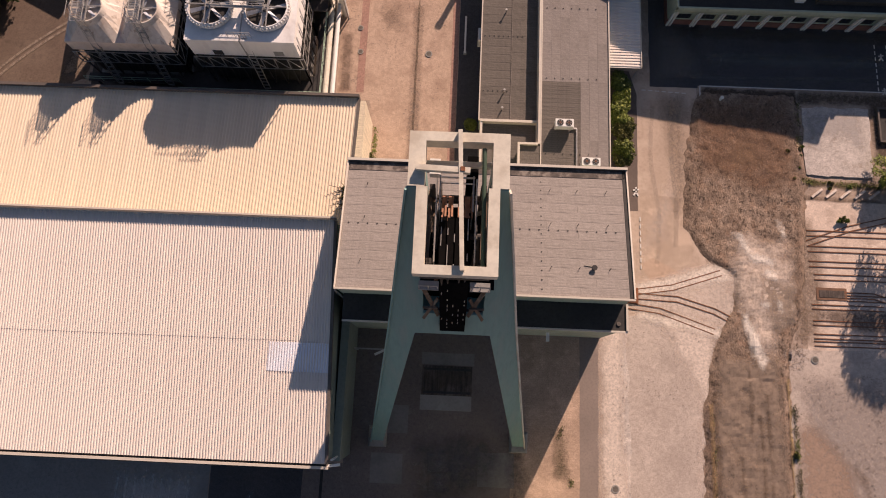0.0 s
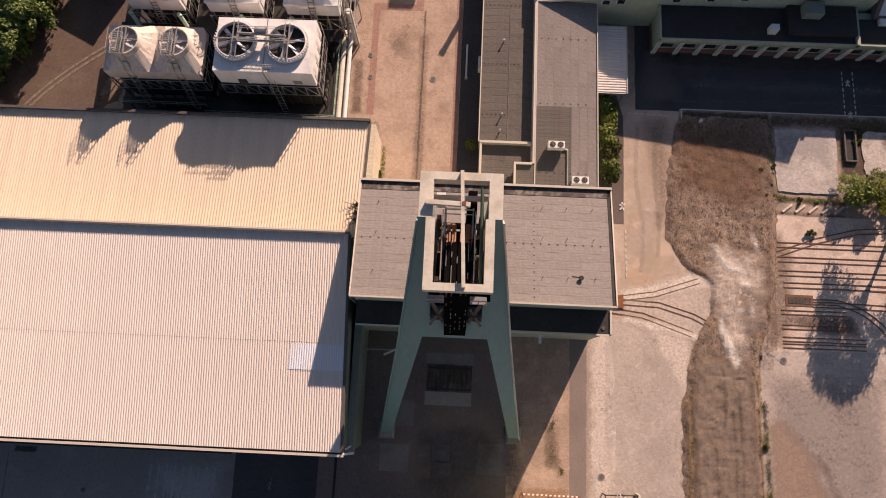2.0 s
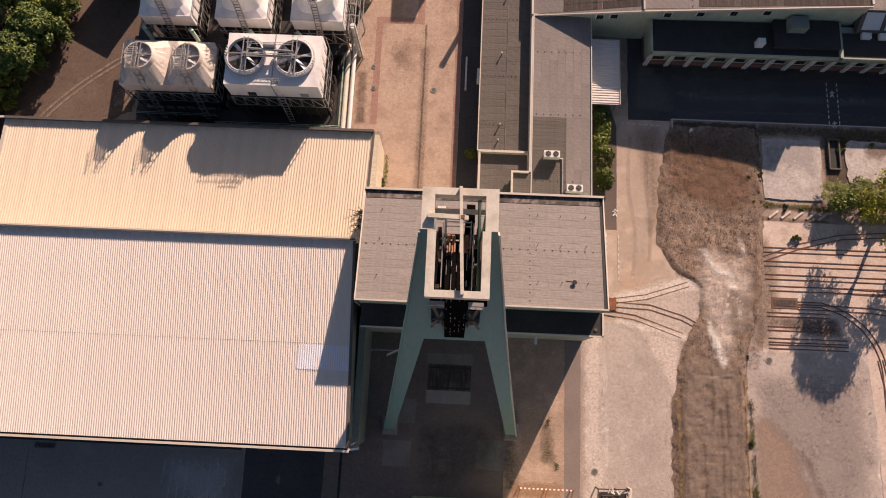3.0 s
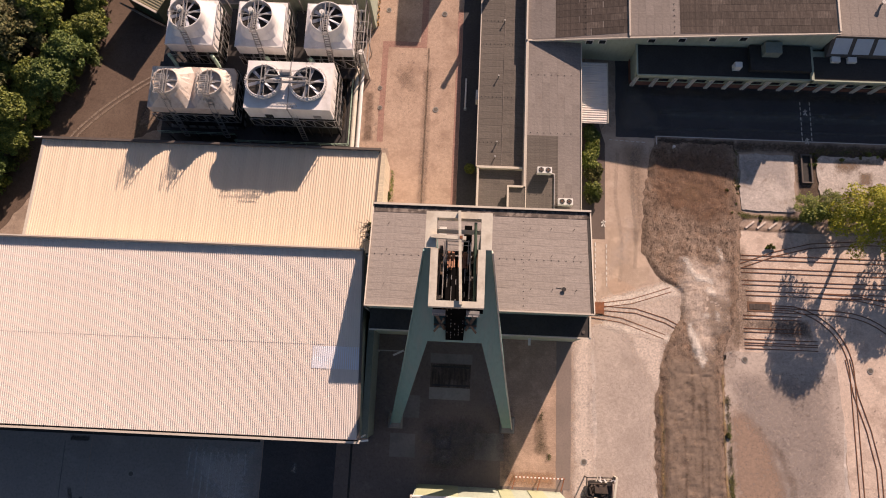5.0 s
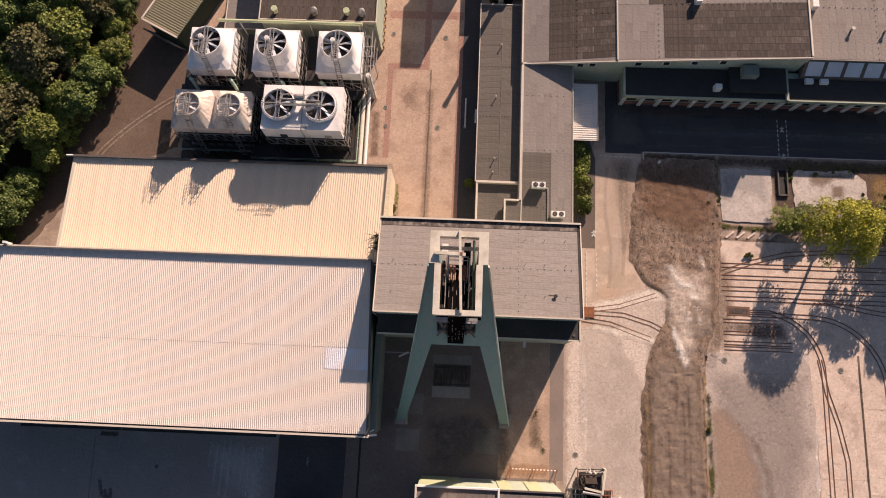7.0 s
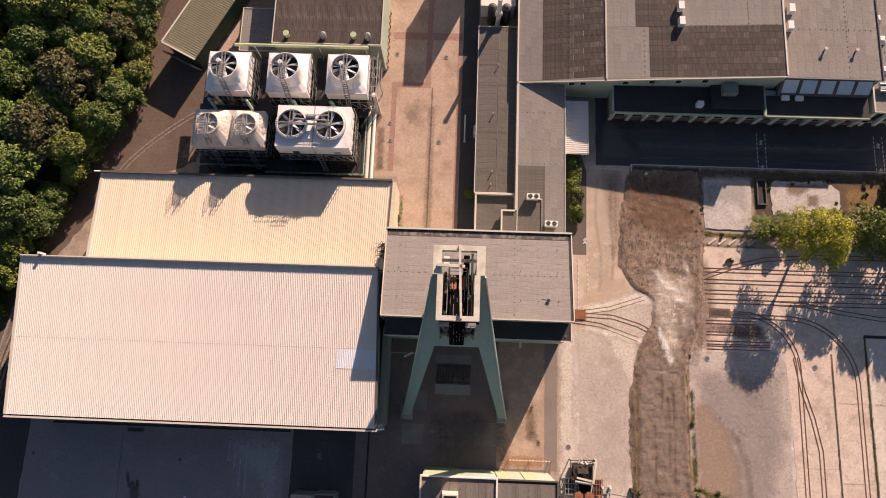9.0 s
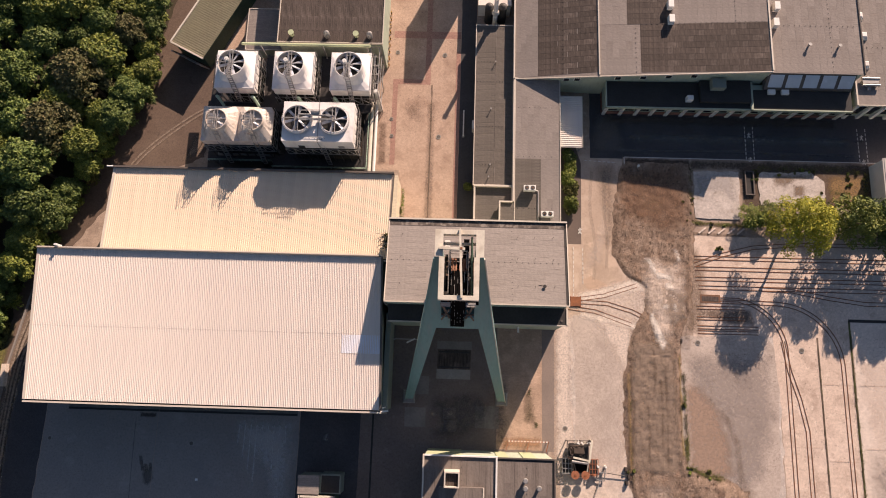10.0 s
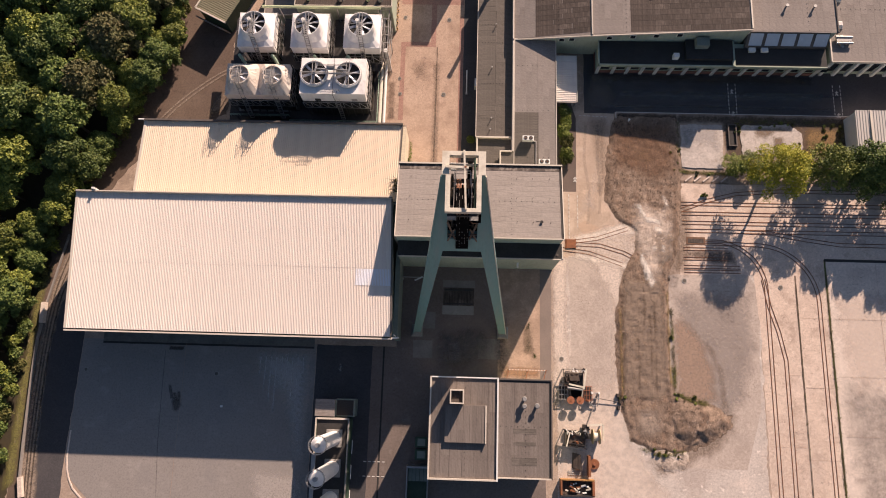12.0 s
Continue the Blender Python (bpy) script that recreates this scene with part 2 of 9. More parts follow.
WHITEGRP = mat("white_fibreglass", (0.80, 0.765, 0.735), (0.73, 0.69, 0.66), 0.25, 0.5, fine=2.0, fine_amount=0.08, bump=0.03, stain=(0.50, 0.45, 0.41), stain_amount=0.5, stain_scale=0.35, streak=(1, 1, 0.4))
OLDGRP = mat("stained_old_fibreglass", (0.64, 0.575, 0.51), (0.55, 0.48, 0.42), 0.35, 0.7, fine=2.0, fine_amount=0.2, stain=(0.36, 0.26, 0.19), stain_amount=0.6, stain_scale=0.6, marks=(((0.27, 0.20, 0.15), 1.5, 0.6, 0.58, 0.68),))
BLADE = mat("grey_fan_blade", (0.45, 0.46, 0.50), (0.40, 0.41, 0.45), 0.5, 0.4, fine=3.0, metal=0.3)
WHITEPAINT = mat("white_paint", (0.76, 0.74, 0.70), (0.68, 0.66, 0.62), 0.8, 0.6, fine=5.0, fine_amount=0.12)
MINTPIPE = mat("mint_green_pipe", (0.42, 0.55, 0.42), (0.36, 0.48, 0.37), 0.6, 0.5, fine=4.0)
LIMEPIPE = mat("yellow_green_pipe", (0.48, 0.52, 0.32), (0.42, 0.46, 0.28), 0.6, 0.5, fine=4.0)
ROADPAINT = mat("faded_white_road_paint", (0.72, 0.68, 0.63), (0.60, 0.56, 0.51), 1.5, 0.8, fine=6.0, fine_amount=0.3)
GLASS = mat("dark_window_glass", (0.02, 0.024, 0.03), (0.03, 0.034, 0.04), 0.5, 0.12, fine=1.0, fine_amount=0.0, bump=0.0, spec=0.6)
PALEGLASS = mat("pale_wired_glass", (0.55, 0.58, 0.62), (0.48, 0.51, 0.55), 0.6, 0.25, fine=1.0, fine_amount=0.0, bump=0.0, spec=0.6)
BRICK = mat("red_brick_base", (0.24, 0.11, 0.085), (0.19, 0.09, 0.07), 0.8, 0.9, fine=5.0)
CONCRETE = mat("grey_concrete_block", (0.33, 0.31, 0.28), (0.27, 0.25, 0.23), 0.5, 0.9, fine=3.0)
BARK = mat("tree_bark", (0.10, 0.075, 0.055), (0.14, 0.11, 0.08), 2.0, 0.95, fine=8.0, bump=0.5)
LEAF = mat("green_leaves", (0.135, 0.17, 0.027), (0.195, 0.215, 0.04), 0.35, 0.6, fine=3.0, fine_amount=0.3, bump=0.0, vary=0.25, leafy=0.45)
LEAFDARK = mat("dark_green_leaves", (0.085, 0.125, 0.026), (0.125, 0.16, 0.036), 0.35, 0.6, fine=3.0, fine_amount=0.3, bump=0.0, vary=0.2, leafy=0.45)
LEAFYELLOW = mat("yellow_green_leaves", (0.33, 0.33, 0.022), (0.41, 0.40, 0.03), 0.35, 0.6, fine=3.0, fine_amount=0.3, bump=0.0, vary=0.12, leafy=0.45)
LEAFBROWN = mat("reddish_brown_leaves", (0.125, 0.11, 0.042), (0.115, 0.12, 0.038), 0.4, 0.7, fine=3.0, fine_amount=0.3, bump=0.0, vary=0.2, leafy=0.45)
WEED = mat("dry_weeds", (0.13, 0.12, 0.035), (0.09, 0.10, 0.025), 0.6, 0.9, fine=4.0, fine_amount=0.3, bump=0.0, leafy=0.45)
YELLOWPAINT = mat("yellow_machine_paint", (0.50, 0.30, 0.07), (0.42, 0.24, 0.06), 1.0, 0.6, fine=5.0, fine_amount=0.3)
ORANGE = mat("orange_rust_paint", (0.34, 0.13, 0.065), (0.24, 0.095, 0.055), 1.0, 0.7, fine=5.0, fine_amount=0.3)
DARKGREEN = mat("dark_green_paint", (0.05, 0.085, 0.055), (0.07, 0.105, 0.07), 0.6, 0.6, fine=4.0)


def block_paving(name, a, b, joint, width=0.22, turn=0.0):
    """Small paving blocks, too fine to tell apart singly, worn and dusty."""
    m = mat(name, a, b, 0.4, 0.9, fine=5.0, marks=((tuple(c * 1.3 for c in a), 0.35, 0.6, 0.5, 0.64),), grit=0.15)
    nt = m.node_tree
    n, link = nt.nodes, nt.links.new
    bsdf = n["Principled BSDF"]
    under = bsdf.inputs["Base Color"].links[0].from_socket
    co, mp, br, mix = n.new("ShaderNodeTexCoord"), n.new("ShaderNodeMapping"), n.new("ShaderNodeTexBrick"), n.new("ShaderNodeMix")
    mp.inputs["Rotation"].default_value = (0, 0, turn)
    link(co.outputs["Object"], mp.inputs["Vector"])
    link(mp.outputs[0], br.inputs["Vector"])
    br.inputs["Scale"].default_value = 1.0
    br.inputs["Brick Width"].default_value, br.inputs["Row Height"].default_value = width * 1.6, width
    br.inputs["Mortar Size"].default_value = width * 0.11
    br.inputs["Color1"].default_value, br.inputs["Color2"].default_value = (1, 1, 1, 1), (0.92, 0.91, 0.90, 1)
    br.inputs["Mortar"].default_value = (*joint, 1)
    mix.data_type, mix.blend_type = "RGBA", "MULTIPLY"
    mix.inputs[0].default_value = 1.0
    link(under, mix.inputs[6])
    link(br.outputs["Color"], mix.inputs[7])
    link(mix.outputs[2], bsdf.inputs["Base Color"])
    return m


# ---- building blocks ----
class Form:
    """Collects vertices and faces, in world metres."""

    def __init__(self):
        self.v, self.f = [], []

    def add(self, verts, faces):
        k = len(self.v)
        self.v += [tuple(p) for p in verts]
        self.f += [tuple(i + k for i in face) for face in faces]
        return self

    def box(self, x0, x1, y0, y1, z0, z1):
        v = [(x, y, z) for z in (z0, z1) for x, y in ((x0, y0), (x1, y0), (x1, y1), (x0, y1))]
        return self.add(v, [(3, 2, 1, 0), (4, 5, 6, 7), (0, 1, 5, 4), (1, 2, 6, 5), (2, 3, 7, 6), (3, 0, 4, 7)])

    def hexa(self, low, high):
        """A solid between two rings of the same count of points."""
        n = len(low)
        sides = [(i, (i + 1) % n, n + (i + 1) % n, n + i) for i in range(n)]
        return self.add(list(low) + list(high), [tuple(range(n - 1, -1, -1)), tuple(range(n, 2 * n))] + sides)

    def prism(self, pts, z0, z1):
        return self.hexa([(x, y, z0) for x, y in pts], [(x, y, z1) for x, y in pts])

    def beam(self, p, q, w, h):
        p, q = Vector(p), Vector(q)
        d = (q - p).normalized()
        up = Vector((0, 0, 1)) if abs(d.z) < 0.95 else Vector((0, 1, 0))
        s = d.cross(up).normalized()
        u = s.cross(d).normalized()
        ring = [s * (a * w / 2) + u * (b * h / 2) for a, b in ((-1, -1), (1, -1), (1, 1), (-1, 1))]
        return self.hexa([p + r for r in ring], [q + r for r in ring])

    def tube(self, p, q, r, n=10, r2=None):
        p, q = Vector(p), Vector(q)
        d = (q - p).normalized()
        up = Vector((0, 0, 1)) if abs(d.z) < 0.95 else Vector((0, 1, 0))
        s = d.cross(up).normalized()
        u = s.cross(d).normalized()
        r2 = r if r2 is None else r2
        dirs = [s * math.cos(2 * math.pi * i / n) + u * math.sin(2 * math.pi * i / n) for i in range(n)]
        return self.hexa([p + k * r for k in dirs], [q + k * r2 for k in dirs])

    def pipe(self, pts, r, n=8):
        for a, b in zip(pts, pts[1:]):
            self.tube(a, b, r, n)
        return self

    def mesh(self, name, origin=(0, 0, 0)):
        me = bpy.data.meshes.new(name)
        ox, oy, oz = origin
        me.from_pydata([(x - ox, y - oy, z - oz) for x, y, z in self.v], [], self.f)
        me.update()
        return me


origins = {}


def thing(name, at, label, category, group="", kind=""):
    ob = new(name)
    ob.empty_display_size = 0.2
    ob.location = at
    origins[ob] = Vector(at)
    return tagged(ob, label, category, group, kind)


def solid(name, form, material, label="", category="", kind="", group="", at=(0, 0, 0)):
    """A thing or piece of the setting that is one mesh."""
    ob = new(name, form.mesh(name, at))
    ob.location = at
    ob.data.materials.append(material)
    origins[ob] = Vector(at)
    return tagged(ob, label, category, group, kind)


def part(name, form, material, parent, label="", smooth=False):
    """One mesh under a thing or under a part; the form is in world metres."""
    o = origins[parent]
    me = form.mesh(name, o)
    if smooth:
        me.polygons.foreach_set("use_smooth", [True] * len(me.polygons))
    me.materials.append(material)
    ob = new(name, me)
    ob.parent = parent
    origins[ob] = o
    return tagged(ob, label)


def piece(name, me, parent, at, turn=0.0, tilt=0.0, lean=0.0):
    """A repeat of a shared mesh under a thing, placed in world metres."""
    ob = new(name, me)
    ob.parent = parent
    ob.location = Vector(at) - origins[parent]
    ob.rotation_euler = (tilt, lean, turn)
    origins[ob] = Vector(at)
    return ob


def shared(name, form, material):
    me = form.mesh(name)
    me.materials.append(material)
    return me


def corrugated(x0, x1, y0, y1, z0, z1, pitch=0.5, deep=0.07, thick=0.02):
    """A sheet with trapezoid ribs running along y, z0 at y0 and z1 at y1."""
    f = Form()
    xs = []
    x = x0
    while x < x1 - 1e-6:
        xs += [(x, 0.0), (x + pitch * 0.44, 0.0), (x + pitch * 0.54, deep), (x + pitch * 0.90, deep)]
        x += pitch
    xs.append((x1, 0.0))
    xs = [(min(px, x1), h) for px, h in xs]
    top = [(px, y0, z0 + h) for px, h in xs] + [(px, y1, z1 + h) for px, h in xs]
    n = len(xs)
    f.add(top, [(i, i + 1, n + i + 1, n + i) for i in range(n - 1)])
    low = [(px, y0, z0 + h - thick) for px, h in xs] + [(px, y1, z1 + h - thick) for px, h in xs]
    f.add(low, [(n + i, n + i + 1, i + 1, i) for i in range(n - 1)])
    f.add([top[i] for i in range(n)] + [low[i] for i in range(n)], [(n + i, n + i + 1, i + 1, i) for i in range(n - 1)])
    return f


def inside(x, y, pts):
    hit = False
    for (ax, ay), (bx, by) in zip(pts, pts[1:] + pts[:1]):
        if (ay > y) != (by > y) and x < (bx - ax) * (y - ay) / (by - ay) + ax:
            hit = not hit
    return hit


def patch(name, pts, z, material, label="", rag=0.0, category="ground"):
    """A sheet of ground cover with its own outline; rag: how uneven its edge is."""
    out = []
    for (ax, ay), (bx, by) in zip(pts, pts[1:] + pts[:1]):
        n = max(1, int(math.hypot(bx - ax, by - ay) / 0.6)) if rag else 1
        for i in range(n):
            x, y = ax + (bx - ax) * i / n, ay + (by - ay) * i / n
            if rag:
                x += rag * (noise.noise((x * 0.5, y * 0.5, 3)) + 0.5 * noise.noise((x * 1.7, y * 1.7, 8)))
                y += rag * (noise.noise((x * 0.5, y * 0.5, 13)) + 0.5 * noise.noise((x * 1.7, y * 1.7, 18)))
            out.append((x, y, z))
    f = Form()
    f.add(out, [tuple(range(len(out)))])
    return solid(name, f, material, label, category, "structure")


def pad(name, pts, z, material, label, rag=0.3):
    """A low slab with ragged edges and real thickness."""
    out = []
    for (ax, ay), (bx, by) in zip(pts, pts[1:] + pts[:1]):
        n = max(1, int(math.hypot(bx - ax, by - ay) / 0.35))
        for i in range(n):
            x, y = ax + (bx - ax) * i / n, ay + (by - ay) * i / n
            out.append((x + rag * (noise.noise((x * 0.5, y * 0.5, 3)) + 0.6 * noise.noise((x * 2.1, y * 2.1, 8))), y + rag * (noise.noise((x * 0.5, y * 0.5, 13)) + 0.6 * noise.noise((x * 2.1, y * 2.1, 18)))))
    return solid(name, Form().prism(out, 0.0, z), material, label, "ground", "structure")


def gap(x, y, a, b):
    """How far a point lies from the line from a to b."""
    dx, dy = b[0] - a[0], b[1] - a[1]
    t = max(0.0, min(1.0, ((x - a[0]) * dx + (y - a[1]) * dy) / max(1e-6, dx * dx + dy * dy)))
    return math.hypot(x - a[0] - t * dx, y - a[1] - t * dy)


earth = []


def heap(name, pts, z, material, rise, label, rag=0.8, cell=0.4, rough=0.12, category="dirt", berm=0.0):
    """Uneven earth within an outline: its surface sinks below the ground outside it, so that the edge runs out unevenly."""
    xs, ys = [p[0] for p in pts], [p[1] for p in pts]
    x0, y0 = min(xs) - 2, min(ys) - 2
    nx, ny = int((max(xs) - x0 + 2) / cell), int((max(ys) - y0 + 2) / cell)
    edges = list(zip(pts, pts[1:] + pts[:1]))
    f = Form()
    depth = []
    for j in range(ny + 1):
        for i in range(nx + 1):
            x, y = x0 + i * cell, y0 + j * cell
            wx = x + rag * (noise.noise((x * 0.35, y * 0.35, 3)) + 0.5 * noise.noise((x * 1.2, y * 1.2, 8)))
            wy = y + rag * (noise.noise((x * 0.35, y * 0.35, 13)) + 0.5 * noise.noise((x * 1.2, y * 1.2, 18)))
            s = min(gap(wx, wy, a, b) for a, b in edges) * (1 if inside(wx, wy, pts) else -1)
            k = max(0.0, min(1.0, s / 1.6))
            h = rise * k * (0.55 + 0.45 * noise.noise((x * 0.15, y * 0.15, 2)))
            h += berm * math.exp(-((s - 0.55) / 0.4) ** 2) * (0.6 + 0.9 * noise.noise((x * 0.3, y * 0.3, 21)))
            h += rough * (0.25 + 0.75 * k) * (noise.noise((x * 0.7, y * 0.7, 5)) + 0.6 * noise.noise((x * 1.9, y * 1.9, 7)) + 0.35 * noise.noise((x * 4.1, y * 4.1, 4)))
            depth.append(s)
            f.v.append((x, y, z + 0.05 + max(-0.4, min(0.06, s * 0.16)) + h if s > -1.4 else -0.5))
    w = nx + 1
    for j in range(ny):
        for i in range(nx):
            q = (j * w + i, j * w + i + 1, (j + 1) * w + i + 1, (j + 1) * w + i)
            if max(depth[c] for c in q) > -0.9:
                f.f.append(q)
    earth.append((x0, y0, cell, nx, ny, [p[2] for p in f.v]))
    ob = solid(name, f, material, label, category, "structure")
    ob.data.polygons.foreach_set("use_smooth", [True] * len(ob.data.polygons))
    return ob


def earth_top(x, y, reach=1):
    """The height of the heaped earth about a point, or 0 where there is none."""
    top = 0.0
    for x0, y0, cell, nx, ny, zs in earth:
        i, j = int((x - x0) / cell), int((y - y0) / cell)
        for di in range(1 - reach, reach + 1):
            for dj in range(1 - reach, reach + 1):
                if 0 <= i + di <= nx and 0 <= j + dj <= ny:
                    top = max(top, zs[(j + dj) * (nx + 1) + i + di])
    return top


film_tones = {}


def film_material(tone, scale, cover):
    """A thin uneven layer of dust or dirt that fades out at its edge."""
    key = (tone, scale, cover)
    if key not in film_tones:
        m = bpy.data.materials.new("ground_film")
        m.use_nodes = True
        nt = m.node_tree
        n, link = nt.nodes, nt.links.new
        bsdf = n["Principled BSDF"]
        bsdf.inputs["Roughness"].default_value = 0.95
        bsdf.inputs["Specular IOR Level"].default_value = 0.2
        co = n.new("ShaderNodeTexCoord")
        big, small = n.new("ShaderNodeTexNoise"), n.new("ShaderNodeTexNoise")
        for t, sc in ((big, scale), (small, scale * 7)):
            t.inputs["Scale"].default_value = sc
            t.inputs["Detail"].default_value = 7.0
            t.inputs["Roughness"].default_value = 0.68
            link(co.outputs["Object"], t.inputs["Vector"])
        fade = n.new("ShaderNodeAttribute")
        fade.attribute_name = "fade"
        add = n.new("ShaderNodeMath")
        add.operation = "ADD"
        link(fade.outputs["Fac"], add.inputs[0])
        link(big.outputs["Fac"], add.inputs[1])
        r = n.new("ShaderNodeMapRange")
        r.inputs["From Min"].default_value, r.inputs["From Max"].default_value = 0.95, 1.45
        r.inputs["To Max"].default_value = cover
        link(add.outputs[0], r.inputs["Value"])
        mul = n.new("ShaderNodeMath")
        mul.operation = "MULTIPLY"
        g = n.new("ShaderNodeMapRange")
        g.inputs["From Min"].default_value, g.inputs["From Max"].default_value = 0.35, 0.6
        g.inputs["To Min"].default_value = 0.5
        link(small.outputs["Fac"], g.inputs["Value"])
        link(r.outputs[0], mul.inputs[0])
        link(g.outputs[0], mul.inputs[1])
        mix = n.new("ShaderNodeMix")
        mix.data_type = "RGBA"
        mix.inputs[6].default_value = (*tone, 1)
        mix.inputs[7].default_value = (*[c * 0.82 for c in tone], 1)
        link(small.outputs["Fac"], mix.inputs[0])
        link(mix.outputs[2], bsdf.inputs["Base Color"])
        link(mul.outputs[0], bsdf.inputs["Alpha"])
        film_tones[key] = m
    return film_tones[key]


film_level = [0.030]


def film(label, pts, tone, scale=0.35, cover=0.9, soft=2.0, cell=0.6, name="dust_film", drape=False, base=0.0):
    """Dust, dirt or wear on the ground within an outline, fading over soft metres."""
    film_level[0] += 0.0004
    z = film_level[0]
    xs, ys = [p[0] for p in pts], [p[1] for p in pts]
    x0, y0 = min(xs) - soft, min(ys) - soft
    nx, ny = int((max(xs) + soft - x0) / cell) + 1, int((max(ys) + soft - y0) / cell) + 1
    edges = list(zip(pts, pts[1:] + pts[:1]))
    f = Form()
    fades = []
    for j in range(ny + 1):
        for i in range(nx + 1):
            x, y = x0 + i * cell, y0 + j * cell
            s = min(gap(x, y, a, b) for a, b in edges) * (1 if inside(x, y, pts) else -1)
            fades.append(max(0.0, min(1.0, 0.5 + 0.5 * s / soft)))
            f.v.append((x, y, base + z + (earth_top(x, y) if drape else 0.0)))
    w = nx + 1
    f.f = [q for q in ((j * w + i, j * w + i + 1, (j + 1) * w + i + 1, (j + 1) * w + i) for j in range(ny) for i in range(nx)) if max(fades[c] for c in q) > 0]
    ob = solid(name, f, film_material(tuple(tone), scale, cover), label, "ground", "structure")
    ob.data.attributes.new("fade", "FLOAT", "POINT").data.foreach_set("value", fades)
    return ob


def streak(label, line, width, tone, scale=0.8, cover=0.8, name="tyre_mark"):
    """A long worn mark along a line, fading to both sides."""
    film_level[0] += 0.0004
    z = film_level[0]
    f = Form()
    fades = []
    for i, p in enumerate(line):
        a, b = Vector(line[max(0, i - 1)]), Vector(line[min(len(line) - 1, i + 1)])
        d = (b - a).normalized()
        for k, fade in ((-1, 0.0), (-0.4, 0.9), (0.4, 0.9), (1, 0.0)):
            f.v.append((p[0] - d.y * k * width / 2, p[1] + d.x * k * width / 2, z))
            fades.append(fade * (0.0 if i in (0, len(line) - 1) else 1.0))
    for i in range(len(line) - 1):
        for k in range(3):
            f.f.append((4 * i + k, 4 * i + 4 + k, 4 * i + 5 + k, 4 * i + 1 + k))
    ob = solid(name, f, film_material(tuple(tone), scale, cover), label, "ground", "structure")
    ob.data.attributes.new("fade", "FLOAT", "POINT").data.foreach_set("value", fades)
    return ob


def bend(points, n=8):
    """A smooth line through points."""
    out = []
    P = [Vector(p) for p in points]
    for i in range(len(P) - 1):
        a, b, c, d = P[max(0, i - 1)], P[i], P[i + 1], P[min(len(P) - 1, i + 2)]
        for k in range(n):
            t = k / n
            out.append(0.5 * ((2 * b) + (c - a) * t + (2 * a - 5 * b + 4 * c - d) * t * t + (3 * b - 3 * c + d - a) * t ** 3))
    return out + [P[-1]]


# ---- the ground ----
ground = Form()
ground.add([(-1500, -1500, 0), (1500, -1500, 0), (1500, 1500, 0), (-1500, 1500, 0)], [(0, 1, 2, 3)])
solid("ground", ground, YARD, "worn pinkish-brown concrete yard of a mine", "ground", "structure")

patch("forest_floor", [(-400, -300), (-82, -300), (-79.5, -42), (-79.8, -21), (-78, -9), (-73.8, 4), (-68.6, 17), (-63, 27), (-61.5, 33), (-57, 40), (-56, 50), (-60, 300), (-400, 300)], 0.006, SOIL, "dark soil under the trees", 1.0)
patch("gravel_road", [(-79.3, -60), (-74, -60), (-74.5, -17), (-70, 9), (-61, 22), (-48, 26.5), (-48, 44), (-42, 60), (-56, 60), (-61, 39), (-67, 30), (-73, 17), (-78, 0), (-79.5, -20)], 0.010, WESTROAD, "brown gravel road beside the trees", 0.5)
patch("dark_road", [(-76.5, -60), (-69.8, -60), (-70.3, -38), (-69.8, -17.5), (-69.8, -10), (-75.8, -10), (-76.6, -28)], 0.014, ASPHALT, "dark asphalt lane beside the yard slab", 0.15)
patch("yard_slab", [(-65, -44.5), (-68.6, -41.3), (-70.1, -38.2), (-69.7, -17), (-27.6, -17), (-27.6, -46), (-27.6, -70), (-62, -70)], 0.018, SLAB, "grey concrete slab of the lower yard", 0.1)
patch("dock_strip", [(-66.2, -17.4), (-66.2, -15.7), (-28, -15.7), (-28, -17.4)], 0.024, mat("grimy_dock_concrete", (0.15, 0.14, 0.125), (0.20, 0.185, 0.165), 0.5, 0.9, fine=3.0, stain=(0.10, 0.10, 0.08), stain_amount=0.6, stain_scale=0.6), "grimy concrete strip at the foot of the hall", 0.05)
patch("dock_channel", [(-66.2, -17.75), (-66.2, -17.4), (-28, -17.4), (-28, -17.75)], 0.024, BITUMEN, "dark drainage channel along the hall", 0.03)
patch("dark_court", [(-27.5, -70), (-27.5, -17), (-17.6, -17), (-17.6, -70)], 0.014, ASPHALT, "dark asphalt court beside the silos", 0.1)
patch("rail_lane", [(-17.6, -70), (-17.6, -17), (-13.4, -17), (-13.4, -70)], 0.016, COURT, "grey concrete lane with a sunken rail", 0.1)
patch("shaft_court", [(-13.4, -60), (-13.4, -2.4), (13, -2.4), (13, -60)], 0.012, COURT, "brown concrete court below the headframe", 0.1)
patch("brick_pavement", [(4.6, -21.9), (4.6, -2.4), (12.0, -2.4), (12.05, -21.9)], 0.016, block_paving("clinker_pavement", (0.44, 0.315, 0.235), (0.38, 0.27, 0.2), (0.9, 0.88, 0.87), 0.25), "small-block clinker pavement", 0.05)
for x0, x1, y0, y1 in ((-10.4, -7.0, -18.8, -15.7), (1.1, 5.0, -18.7, -15.2), (-9.0, -6.6, -13.6, -10.6), (-5.4, 0.4, -6.1, -4.8)):
    patch("paving_slab", [(x0, y0), (x1, y0), (x1, y1), (x0, y1)], 0.020, mat("court_slab", (0.25, 0.225, 0.21), (0.205, 0.185, 0.172), 0.4, 0.9, fine=3.0, stain=(0.16, 0.14, 0.13), stain_amount=0.5, stain_scale=0.4), "paler concrete slab let into the court", 0.06)
